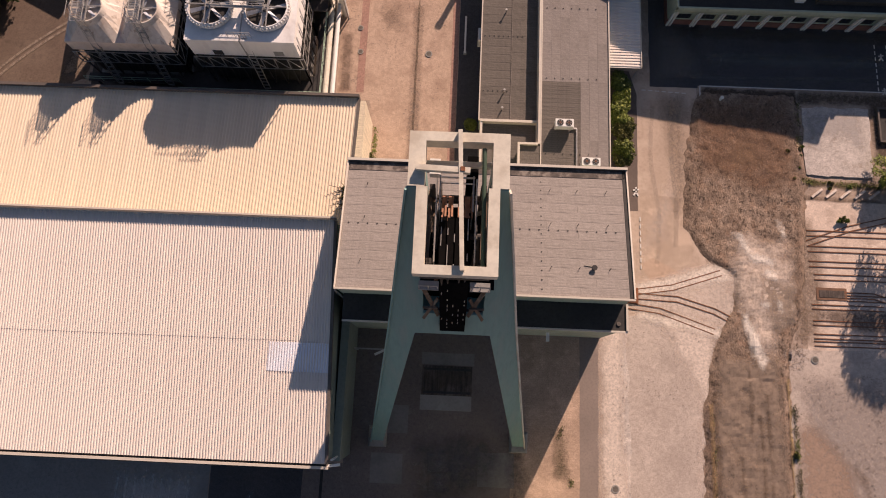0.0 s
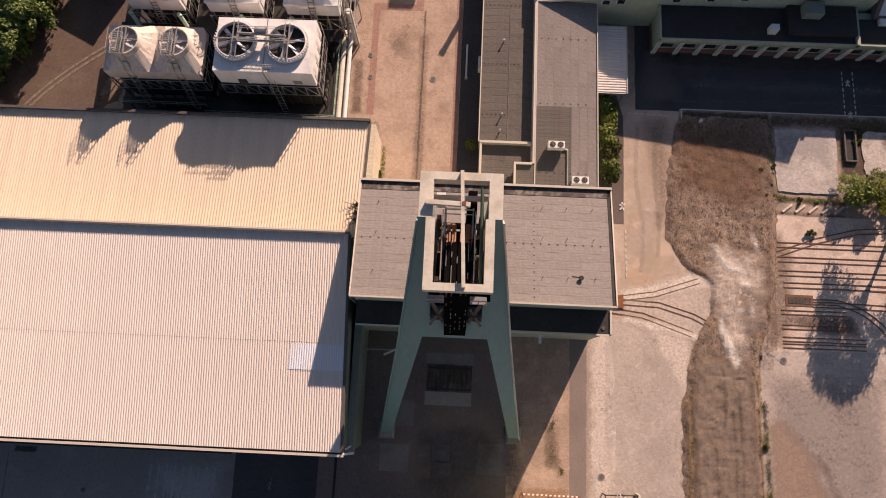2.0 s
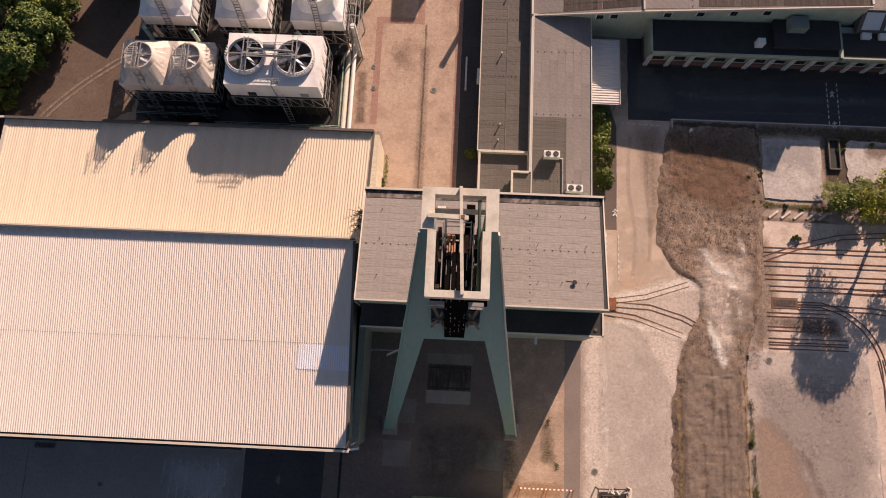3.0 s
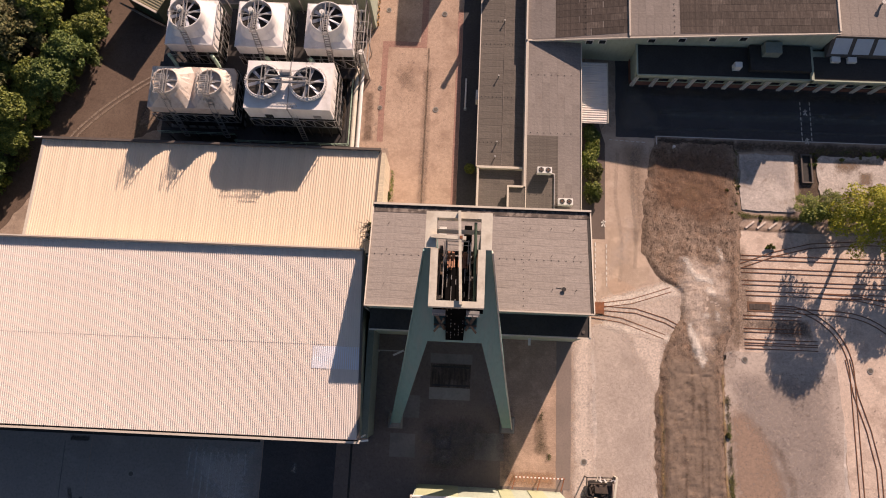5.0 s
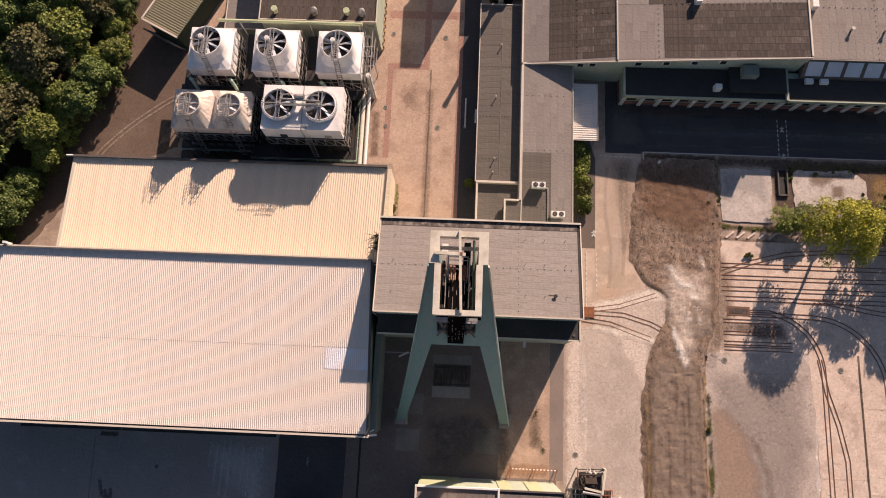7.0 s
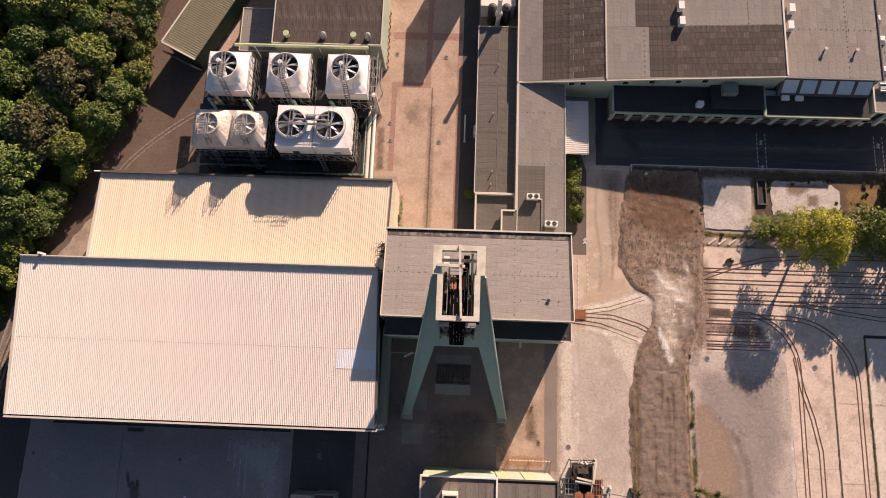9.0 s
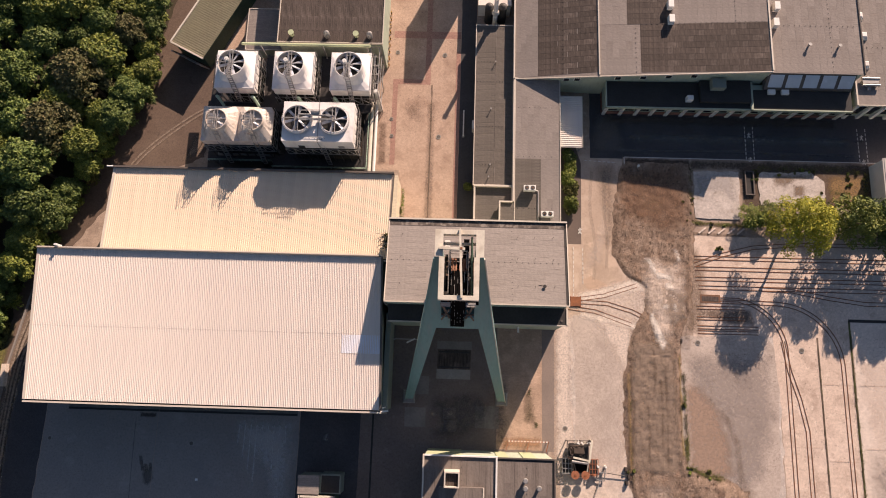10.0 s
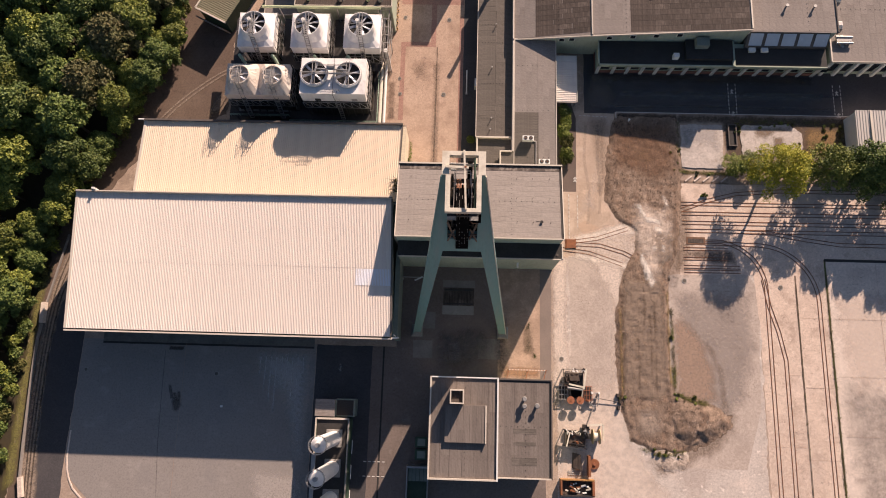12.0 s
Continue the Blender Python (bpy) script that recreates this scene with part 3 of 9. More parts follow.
patch("pavement_strip", [(12.05, -22), (12.0, -2.4), (14.1, -2.4), (14.0, -22)], 0.020, mat("grey_strip", (0.26, 0.205, 0.175), (0.22, 0.175, 0.15), 0.3, 0.9, fine=4.0), "narrow grey asphalt strip", 0.05)
patch("north_road", [(-17.5, 25), (-13.2, 25), (-13.0, 12), (-2.7, 12), (-2.9, 100), (-17.0, 100)], 0.006, ROADPINK, "reddish concrete road between the halls", 0.05)
for i, (x0, x1, y0, y1) in enumerate(((-15.0, -14.1, 26, 41.4), (-15.0, -8.2, 41.4, 42.4), (-15.2, -2.9, 50.6, 52), (-9.2, -8.2, 42.4, 100), (-3.6, -2.8, 12, 48), (-8.0, -7.75, 12, 41.4))):
    patch("paving_strip", [(x0, y0), (x1, y0), (x1, y1), (x0, y1)], 0.010 + 0.004 * i, REDSTRIP if i < 5 else DIRT, "red-brown paving strip in the road", 0.04)
patch("north_court", [(-47, 46.5), (-41, 44.6), (-34, 44.6), (-34, 70), (-36, 70)], 0.016, ROADPINK, "reddish concrete court behind the cooling towers", 0.2)
patch("asphalt_road", [(20.5, 28.1), (26.3, 28.1), (26.3, 28.4), (130, 28.3), (130, 44), (20.5, 44)], 0.008, ASPHALT, "dark asphalt road before the workshop", 0.1)
APRON = mat("grey_apron_concrete", (0.50, 0.415, 0.355), (0.43, 0.355, 0.303), 0.12, 0.9, fine=2.5, stain=(0.34, 0.275, 0.232), stain_amount=0.5, stain_scale=0.25, marks=(((0.25, 0.20, 0.165), 5.0, 0.5, 0.58, 0.67), ((0.60, 0.505, 0.435), 0.7, 0.5, 0.55, 0.68)), grit=0.15)
patch("grey_apron", [(17.2, 0.3), (22.7, 0.5), (24.5, -0.2), (26.2, -1.2), (27.4, -4), (27.4, -24), (17.6, -24)], 0.010, APRON, "greyer worn concrete apron west of the dirt strip", 0.3)
patch("grey_apron", [(34, -2.9), (41.2, -2.45), (49.2, -2.4), (50.3, -4), (50.8, -7.5), (50.75, -11.5), (50.4, -16), (50.0, -26), (47, -36), (34, -36)], 0.010, APRON, "greyer worn concrete apron east of the dirt strip", 0.1)
patch("east_lane", [(15, -2.4), (15, 30), (20.5, 29.6), (26.1, 28.1), (26.0, 12), (27, -2)], 0.006, mat("pink_lane", (0.50, 0.38, 0.295), (0.43, 0.325, 0.25), 0.15, 0.9, fine=3.0, stain=(0.33, 0.245, 0.185), stain_amount=0.4, marks=(((0.30, 0.22, 0.165), 5.0, 0.5, 0.58, 0.68), ((0.60, 0.48, 0.39), 0.2, 0.6, 0.5, 0.62))), "pinkish concrete lane east of the hoist house", 0.1)
patch("path_strip", [(15.3, 12.4), (18.8, 12.4), (18.9, 27.0), (18.0, 30), (15.3, 30)], 0.010, mat("dark_path", (0.16, 0.12, 0.10), (0.13, 0.10, 0.085), 0.3, 0.9, fine=4.0), "dark paved path beside the hedge", 0.05)
patch("block_paving", [(19.1, 14.4), (24.2, 14.2), (24.0, 11.0), (25.2, 8.4), (24.6, 6.4), (19.0, 4.6)], 0.016, block_paving("worn_block_paving", (0.52, 0.40, 0.31), (0.45, 0.34, 0.26), (0.78, 0.75, 0.72), 0.24, 0.78), "worn small-block paving in the lane", 0.12)
patch("filled_patch", [(18.8, 6.0), (20.4, 7.0), (23.4, 5.3), (20.0, 4.3)], 0.020, mat("tan_concrete_fill", (0.50, 0.36, 0.265), (0.45, 0.32, 0.235), 0.4, 0.9, fine=5.0, grit=0.12), "smooth tan concrete fill", 0.1)
# laid where the low wing's shadow falls, to darken it further
patch("alley", [(-2.75, 13.5), (0.0, 13.5), (0.0, 62), (-2.75, 62)], 0.026, ASPHALT, "dark asphalt strip along the low wing, deepening its shade", 0.06)
patch("concrete_apron", [(15.1, -0.2), (26.8, 0.0), (26.5, -4), (25.9, -24), (31, -30), (31, -70), (15.0, -70)], 0.008, GREYCON, "worn grey concrete apron", 0.3)
patch("concrete_apron", [(36, -2.8), (50.4, -2.4), (50.9, -14), (50.4, -40), (50.4, -70), (31, -70), (31, -30), (34, -22), (33, -9)], 0.009, GREYCON, "worn grey concrete apron with dark speckles", 0.4)
patch("track_apron", [(37.6, 14.5), (140, 14), (140, 0.5), (63.2, 0.6), (63, -70), (50.5, -70), (50.9, -14), (50.3, -2.4), (37.3, -2.8)], 0.012, TRACKCON, "pinkish concrete apron around the mine tracks", 0.2)
patch("concrete_apron", [(63.3, 0.5), (140, 0.5), (140, -70), (63.1, -70)], 0.008, PALECON, "pale concrete yard beyond the tracks", 0.2)
heap("dirt_strip", [(25.9, 25.8), (27, 27.6), (37.9, 27.2), (38.1, 17.6), (37.6, 8.3), (36.8, 2), (35, -3), (34.6, -12), (34.6, -19), (35.2, -23.9), (40, -25.2), (44, -27.9), (41.7, -29.9), (39, -32.3), (34.7, -33.8), (30.9, -33.5), (27.6, -31.7), (26.0, -26), (25.5, -18), (25.5, -11), (26.7, -3.6), (29.1, 1.1), (30.0, 5.2), (26.2, 7.5), (24.4, 10.7), (24.6, 17.3)], 0.0, DIRT, 0.18, "dug-up strip of bare brown dirt", 0.5, 0.27, 0.11, berm=0.16)
heap("rubble_patch", [(29.5, -30.5), (32, -34.6), (35, -37), (37.5, -35.0), (36.0, -33.0), (33, -32.6)], 0.0, RUBBLE, 0.12, "pale rubble at the end of the dirt strip", 1.2, 0.33, 0.10)
heap("earth_heap", [(35.0, -24.5), (40, -25.2), (44.2, -27.9), (41.5, -30.5), (37.5, -32.8), (34.5, -30)], 0.1, DIRT, 0.9, "small heap of earth and rubble", 0.9, 0.3, 0.22)
PADCON = mat("weathered_pad_concrete", (0.52, 0.455, 0.41), (0.44, 0.385, 0.345), 0.3, 0.9, fine=3.0, fine_amount=0.3, stain=(0.62, 0.55, 0.50), stain_amount=0.6, stain_scale=0.4, marks=(((0.27, 0.215, 0.175), 0.6, 0.6, 0.57, 0.67), ((0.30, 0.25, 0.215), 4.0, 0.6, 0.57, 0.67)), grit=0.2)
pad("concrete_pad", [(46.2, 17.6), (46.4, 26.1), (38.5, 26.1), (38.4, 17.5)], 0.14, PADCON, "pale square concrete pad", 0.25)
pad("concrete_pad", [(49.8, 20.2), (56.7, 20.6), (60.8, 21.4), (61.2, 24.6), (59.4, 25.8), (58.4, 26.4), (49.5, 26.0)], 0.14, PADCON, "cracked concrete pad with weeds", 0.4)

PALE, BROWN, GREY, DARK = (0.74, 0.62, 0.53), (0.25, 0.18, 0.13), (0.30, 0.26, 0.235), (0.10, 0.085, 0.075)
film("pale dust along the apron edge", [(14.0, 0), (17.2, 0), (17.0, -12), (17.8, -26), (14.0, -26)], PALE, 0.5, 1.0, 1.0)
film("pale dust beside the dirt strip", [(20.5, 0.2), (27.5, 0.4), (27.2, -5), (27.0, -25), (24.2, -25), (24.8, -8), (22.5, -4)], PALE, 0.5, 1.0, 1.3)
film("pale dust around the scrap", [(14.6, -24), (26.6, -22), (28, -32), (31, -36), (34, -40), (31, -52), (14.6, -52)], PALE, 0.12, 0.9, 2.0)
film("pale dust at the track crossing", [(17, 3.4), (22, 5.0), (29, 7.6), (33, 10.5), (36.5, 7), (36, 0), (31, -4.6), (26, -1.2), (18, 0.4)], PALE, 0.35, 0.8, 2.0)
film("pale dust in the lane", [(18.5, 7), (22, 9), (23.6, 13), (22.5, 17), (20, 12)], PALE, 0.3, 0.6, 2.0)
film("brown dirt carried on the lane", [(21, 27), (25, 27.5), (25, 15), (22.8, 11), (22.5, 18)], BROWN, 0.4, 0.5, 1.5)
film("brown dirt on the track apron", [(37.5, 14), (40, 10), (40, 2), (38.5, -3), (36, -2), (36.5, 12)], BROWN, 0.5, 0.7, 1.6)
film("brown dirt around the heap", [(43, -22), (46, -28), (43, -33), (37, -36), (32, -38), (30, -35), (38, -32), (43, -28)], BROWN, 0.5, 0.6, 1.6)
film("dusty grey-brown wear on the apron", [(36, -5.5), (49.5, -6), (50, -16), (48, -25), (44, -28), (36, -25)], (0.39, 0.33, 0.295), 0.3, 0.65, 2.5)
film("reddish gravel beside the dirt strip", [(35, -8.5), (38.5, -11.5), (41.2, -15), (42.6, -20), (43.0, -25), (38, -26), (35, -24)], (0.40, 0.28, 0.21), 0.3, 0.95, 1.8)
film("brown streak along the gravel", [(38, -11), (40, -13), (42.5, -16), (44, -20), (44.4, -26), (43.2, -26), (42.8, -20), (41, -15.5)], (0.26, 0.19, 0.15), 0.6, 0.8, 0.8)
film("pale dust by the tracks", [(50, -26), (61, -24), (62, -40), (52, -44), (49, -36)], PALE, 0.25, 0.3, 3.0)
film("pale dust beyond the tracks", [(64, -6), (80, -4), (80, -20), (66, -24)], PALE, 0.15, 0.7, 3.0)
film("grey wear beyond the tracks", [(64, -20), (78, -22), (80, -46), (65, -46)], GREY, 0.15, 0.5, 3.0)
film("dark oil stain on the slab", [(-52.9, -26.2), (-51.9, -26.8), (-51.2, -26.3), (-50.7, -28.2), (-51.3, -29.5), (-52.4, -29.2), (-52.6, -28)], (0.14, 0.125, 0.115), 1.6, 0.9, 0.6, 0.2)
for x, y0, x1, y1 in ((-53.3, -23.9, -52.5, -27.8), (-52.1, -25.7, -52.0, -27.4), (-51.3, -25.4, -51.5, -27.4)):
    streak("dark run of oil on the slab", [(x, y0), (x + (x1 - x) * 0.3 - 0.1, y0 + (y1 - y0) * 0.3), (x + (x1 - x) * 0.7 + 0.05, y0 + (y1 - y0) * 0.7), (x1, y1)], 0.9, (0.14, 0.125, 0.115), 1.6, 0.8, "oil_stain")
streak("dark joint across the slab", [(-53.4, -46), (-53.6, -42), (-54.2, -35), (-54.5, -27), (-54.7, -19), (-54.7, -18)], 0.22, (0.14, 0.128, 0.118), 0.6, 0.5, "slab_joint")
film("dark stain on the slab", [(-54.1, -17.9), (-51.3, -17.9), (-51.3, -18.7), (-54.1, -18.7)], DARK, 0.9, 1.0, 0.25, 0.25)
film("pale scuffed wear on the slab", [(-38.2, -18.4), (-28.3, -18.4), (-28.3, -37), (-30.5, -37), (-33, -26), (-37.4, -22.4)], (0.62, 0.59, 0.565), 1.6, 0.65, 2.2, 0.4)
for k in range(9):
    streak("pale scrape on the slab", [(-37.5 + k * 0.95, -18.2), (-37.4 + k * 0.95, -19.5), (-37.5 + k * 0.97, -22 - 2.0 * ((k * 5) % 4)), (-37.4 + k * 0.97, -24 - 2.0 * ((k * 5) % 4))], 0.45, (0.62, 0.595, 0.57), 1.8, 0.8, "scrape")
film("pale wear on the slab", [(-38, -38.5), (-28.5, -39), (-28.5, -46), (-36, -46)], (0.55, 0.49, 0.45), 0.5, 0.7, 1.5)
film("dark oil wear in the court", [(-6.6, -13.6), (-2, -12.8), (2.2, -12.9), (4.4, -16.2), (2, -19.5), (-2.4, -21.5), (-6.3, -20.8)], (0.12, 0.112, 0.115), 0.12, 0.75, 2.2, 0.5)
film("brown dirt over the clinker", [(4.2, -11), (6.2, -11), (6.6, -21.5), (4.2, -21.5)], (0.20, 0.158, 0.137), 0.3, 0.9, 1.6, 0.5)
film("dark weathering on the clinker", [(9.0, -12.6), (10.4, -12.6), (11.4, -18.4), (9.0, -17.5)], (0.15, 0.115, 0.075), 1.0, 0.75, 1.0, 0.4)
film("orange stain on the clinker", [(5.5, -19.8), (12, -19.8), (12, -21.8), (5.5, -21.8)], (0.42, 0.25, 0.15), 0.5, 0.8, 0.8, 0.4)
film("pale scuff on the dark asphalt", [(-23.4, -20.3), (-22.7, -20.3), (-22.8, -21.8), (-23.5, -21.4)], (0.33, 0.31, 0.29), 1.2, 0.9, 0.35, 0.2)
for x, y in ((-5.6, -16.8), (-3.2, -16.6), (-5.4, -18.6), (-3.0, -18.6)):
    film("small worn spot in the court", [(x - 0.5, y - 0.3), (x + 0.6, y - 0.3), (x + 0.6, y + 0.3), (x - 0.5, y + 0.3)], (0.33, 0.29, 0.27), 0.9, 0.9, 0.5, 0.3)
film("pale dust on the gravel road", [(-77.6, -46), (-77.9, -28), (-77.8, -13), (-76.4, -5), (-73.5, 4), (-68, 4), (-69.8, -5), (-74.5, -11), (-75.6, -20), (-75.2, -34), (-74, -46)], (0.40, 0.315, 0.245), 0.4, 0.9, 0.7)
for d in (0.0, 0.9, 1.9):
    streak("dark rut along the gravel road", bend([(-76.3 + d * 0.6, -46), (-76.9 + d * 0.6, -34), (-77.0 + d * 0.6, -20), (-76.4 + d * 0.7, -10), (-74.9 + d, -3), (-72.8 + d, 4)]), 0.5, (0.10, 0.075, 0.058), 0.5, 0.9)
film("yellowish weeds beside the kerb", [(-80.5, -44), (-78.2, -42), (-78.4, -12), (-77.2, -4), (-80, -4)], (0.22, 0.20, 0.07), 0.7, 0.95, 0.8)
film("dirt and litter on the road", [(-13, 37.4), (-10, 38.5), (-9, 34), (-12, 34.5)], (0.24, 0.165, 0.125), 0.9, 0.5, 1.5, 0.4)
film("dirt along the road seam", [(-8.6, 14), (-7.0, 14), (-7.2, 38), (-8.6, 38)], (0.24, 0.17, 0.125), 0.8, 0.4, 0.5)
film("dirt against the road edge", [(-17.2, 26), (-15.6, 26), (-15.8, 34), (-17.2, 34)], (0.18, 0.12, 0.09), 0.7, 0.8, 0.7)
film("worn band on the asphalt road", [(28, 31), (66, 31), (66, 33.2), (28, 33.2)], (0.20, 0.19, 0.18), 0.3, 0.7, 1.0)
film("brown dirt along the workshop foot", [(22, 36.4), (64, 36.4), (64, 34.4), (22, 34.6)], (0.12, 0.095, 0.078), 0.5, 0.8, 0.8)
film("dusty road edge", [(21, 29), (27, 29), (27, 31.5), (24, 37), (21, 38)], (0.22, 0.19, 0.17), 0.3, 0.6, 1.5)
film("stony litter on the gravel road", [(-52, 26), (-47.8, 27), (-47.8, 33), (-51, 30)], (0.27, 0.20, 0.15), 0.9, 0.9, 1.2, 0.4)
film("dark soil by the road edge", [(26.6, 28.3), (38, 28.2), (38, 26), (26.6, 26)], (0.10, 0.07, 0.052), 0.4, 1.0, 0.4, 0.3)
film("dark soil around the concrete pads", [(38, 28.3), (70.5, 28.2), (71, 20), (46.6, 19.5), (46.4, 26.4), (38, 26.4)], (0.12, 0.085, 0.062), 0.4, 0.95, 0.8)
film("dry orange-brown grass", [(61.5, 25.8), (69, 26), (68.5, 20.5), (61.5, 20.5)], (0.30, 0.19, 0.09), 0.5, 0.95, 1.2)
film("weathered dirt on the concrete pad", [(52, 25.8), (59, 26), (59.5, 24.8), (56, 24.6), (54, 23.4), (52, 24)], BROWN, 0.5, 0.85, 0.8, 0.4, base=0.10)
film("weathered dirt on the concrete pad", [(55.5, 24), (57.6, 24), (57.4, 21.6), (55.6, 21.8)], BROWN, 0.5, 0.9, 0.6, 0.4, base=0.10)
film("grey wear on the concrete pad", [(38.5, 25.5), (45.5, 25.6), (45.8, 20), (43, 22.5), (39, 22)], (0.50, 0.45, 0.42), 0.4, 0.8, 1.2, 0.5, base=0.10)
film("dirt and dry weeds along the pad", [(37.9, 17.2), (46.6, 16.8), (47.5, 15.8), (37.8, 16.2)], (0.20, 0.15, 0.075), 0.6, 0.95, 0.5, 0.4)
film("dark dirt along the sleepers", [(37.6, 15.2), (47, 14.9), (47, 14.2), (37.6, 14.5)], (0.20, 0.14, 0.10), 0.6, 0.8, 0.4, 0.4)
film("dark wear by the short rails", [(38.4, 2.0), (47, 2.0), (47.6, -0.8), (43, -0.6), (38.4, 0.6)], (0.17, 0.125, 0.10), 0.5, 0.85, 0.7, 0.4)
film("reddish-brown topsoil", [(25.2, 26.8), (37.4, 27), (37.6, 16), (33, 14.5), (30, 16), (25, 17)], (0.22, 0.125, 0.078), 0.9, 0.6, 2.2, 0.27, drape=True, base=0.03)
film("ochre subsoil", [(29, 21.5), (33, 21.5), (33.5, 18.5), (30, 18)], (0.38, 0.27, 0.18), 0.6, 0.8, 1.5, 0.35, drape=True)
film("pale crushed dust across the dirt strip", [(29.4, 10.2), (31.4, 10.6), (33.6, 9.4), (35.8, 10.2), (36.6, 6), (36, 1), (34, -2), (32.6, -5.4), (31, -4.6), (30.2, 0), (28.4, 4)], (0.66, 0.535, 0.445), 0.5, 0.9, 1.8, 0.35, drape=True)
film("grey-brown smear in the crossing", [(32.2, 5.4), (36, 4.6), (36.2, 0), (33.6, -1.2), (32.6, 1)], (0.33, 0.255, 0.20), 0.7, 0.8, 0.9, 0.35, drape=True, base=0.015)
for label, pts in (("white powder spill", [(30.9, 8.0), (32, 7.9), (33.6, 7.4), (33.4, 6.7), (31.8, 6.9)]), ("white powder spill", [(33.0, 6.0), (34.3, 5.8), (34.1, 4.9), (33.0, 5.1)]), ("white powder spill", [(29.8, 9.8), (30.6, 9.8), (31.4, 8.3), (30.8, 7.9)]), ("white powder spill", [(30.2, 0.2), (30.9, 0.0), (31.6, -1.4), (32.3, -3.3), (31.8, -4.4), (30.9, -2.8)]), ("white powder spill", [(32.4, 2.4), (33.2, 2.4), (33.2, 1.6), (32.4, 1.8)]), ("white powder spill", [(34.1, 2.6), (34.5, 2.4), (34.7, 1.2), (34.2, 1.4)]), ("white powder spill", [(34.6, 11.6), (35.3, 11.6), (35.4, 10.2), (34.9, 10.2)])):
    cx, cy = sum(p[0] for p in pts) / len(pts), sum(p[1] for p in pts) / len(pts)
    film(label, [(cx + (x - cx) * 1.5, cy + (y - cy) * 1.5) for x, y in pts], (0.86, 0.77, 0.68), 1.0, 1.0, 0.7, 0.25, drape=True, base=0.03)
film("pale trampled earth", [(27.6, -26), (33, -25.5), (33.5, -31), (28.6, -31.5)], (0.42, 0.33, 0.265), 0.4, 0.8, 1.8, 0.35, drape=True)
film("packed grey-brown earth", [(27.2, -3.6), (34.0, -3.6), (34.2, -12), (34.4, -23), (33, -25), (26.6, -25), (26.2, -18), (26.4, -10)], (0.285, 0.215, 0.165), 0.16, 0.95, 1.0, 0.35, drape=True, base=0.02)
film("ochre earth along the edge", [(25.9, -9), (26.5, -9), (26.6, -25), (26.0, -25)], (0.36, 0.235, 0.12), 0.5, 0.9, 0.35, 0.25, drape=True, base=0.03)
film("ochre earth along the edge", [(34.5, -6), (34.9, -6), (35.0, -22), (34.5, -22)], (0.30, 0.21, 0.10), 0.5, 0.9, 0.3, 0.25, drape=True, base=0.03)
for x, y0, y1 in ((26.6, -8, -24), (30.4, -4, -13), (31.4, -10, -21), (32.2, -7, -24), (29.2, -14, -23)):
    film("dark rut in the dirt", [(x - 0.25, y0), (x + 0.25, y0), (x + 0.5, (y0 + y1) / 2), (x + 0.2, y1), (x - 0.3, y1), (x, (y0 + y1) / 2)], (0.13, 0.09, 0.064), 0.5, 0.85, 0.5, 0.3, drape=True, base=0.03)
film("white dust at the crossing", [(17.5, 3.8), (22, 5.3), (28, 7), (30, 4.6), (24, 3.2), (19, 2.2)], (0.80, 0.69, 0.59), 0.5, 1.0, 0.8, 0.4)
film("white dust at the crossing", [(18.5, 1.2), (24.3, 0.4), (28, -0.6), (28.5, -2.4), (22, -1.2), (18, -0.2)], (0.80, 0.69, 0.59), 0.5, 1.0, 0.8, 0.4)
for k, (dx, dy) in enumerate(((0.0, 0.0), (0.55, -0.45))):
    streak("pale curved tyre mark", bend([(-62 + dx, 22.5 + dy), (-60.9 + dx, 25.2 + dy), (-58 + dx, 28.6 + dy), (-54.5 + dx, 31.8 + dy), (-50.6 + dx, 34.8 + dy), (-48 + dx, 36.2 + dy)]), 0.6, (0.33, 0.255, 0.20), 0.8, 0.9)
for x, y0, y1, dx in ((20.8, 26, 6, -0.4), (23.0, 25, 8, -0.2)):
    streak("faint dark tyre mark", bend([(x, y0), (x + dx, y0 + (y1 - y0) * 0.35), (x - dx, y0 + (y1 - y0) * 0.7), (x, y1)]), 0.9, (0.30, 0.25, 0.21), 0.5, 0.22)
for y, x0, x1 in ((29.5, 24, 68), (32.2, 26, 70)):
    streak("faint pale tyre mark", bend([(x0, y), ((x0 + x1) / 2, y + 0.3), (x1, y)]), 0.9, (0.15, 0.14, 0.135), 0.4, 0.6)
joints = [((64, y), (110, y)) for y in (-10, -20, -30)] + [((51, y), (57.3, y)) for y in (-20, -32)] + [((57.9, y), (62.7, y)) for y in (-10, -22, -34)] + [((-51, -17.2), (-51, -46))] + [((x, -45), (x, 0)) for x in (72, 81)]
for p, q in joints:
    d = (Vector(q) - Vector(p)).normalized() * 0.022
    solid("expansion_joint", Form().add([(p[0] - d.y, p[1] + d.x, 0.069), (p[0] + d.y, p[1] - d.x, 0.069), (q[0] + d.y, q[1] - d.x, 0.069), (q[0] - d.y, q[1] + d.x, 0.069)], [(0, 1, 2, 3)]), REDDIRT, "thin dark joint between concrete bays", "ground", "structure")

# lane markings
def dashes(p, q, length, space, width, z=0.070):
    f = Form()
    d = Vector(q) - Vector(p)
    n = max(1, int(d.length / (length + space)))
    d.normalize()
    s = Vector((-d.y, d.x)) * width / 2
    for i in range(n):
        a = Vector(p) + d * i * (length + space)
        b = a + d * length
        f.add([(*(a - s), z), (*(a + s), z), (*(b + s), z), (*(b - s), z)], [(3, 2, 1, 0)])
    return f


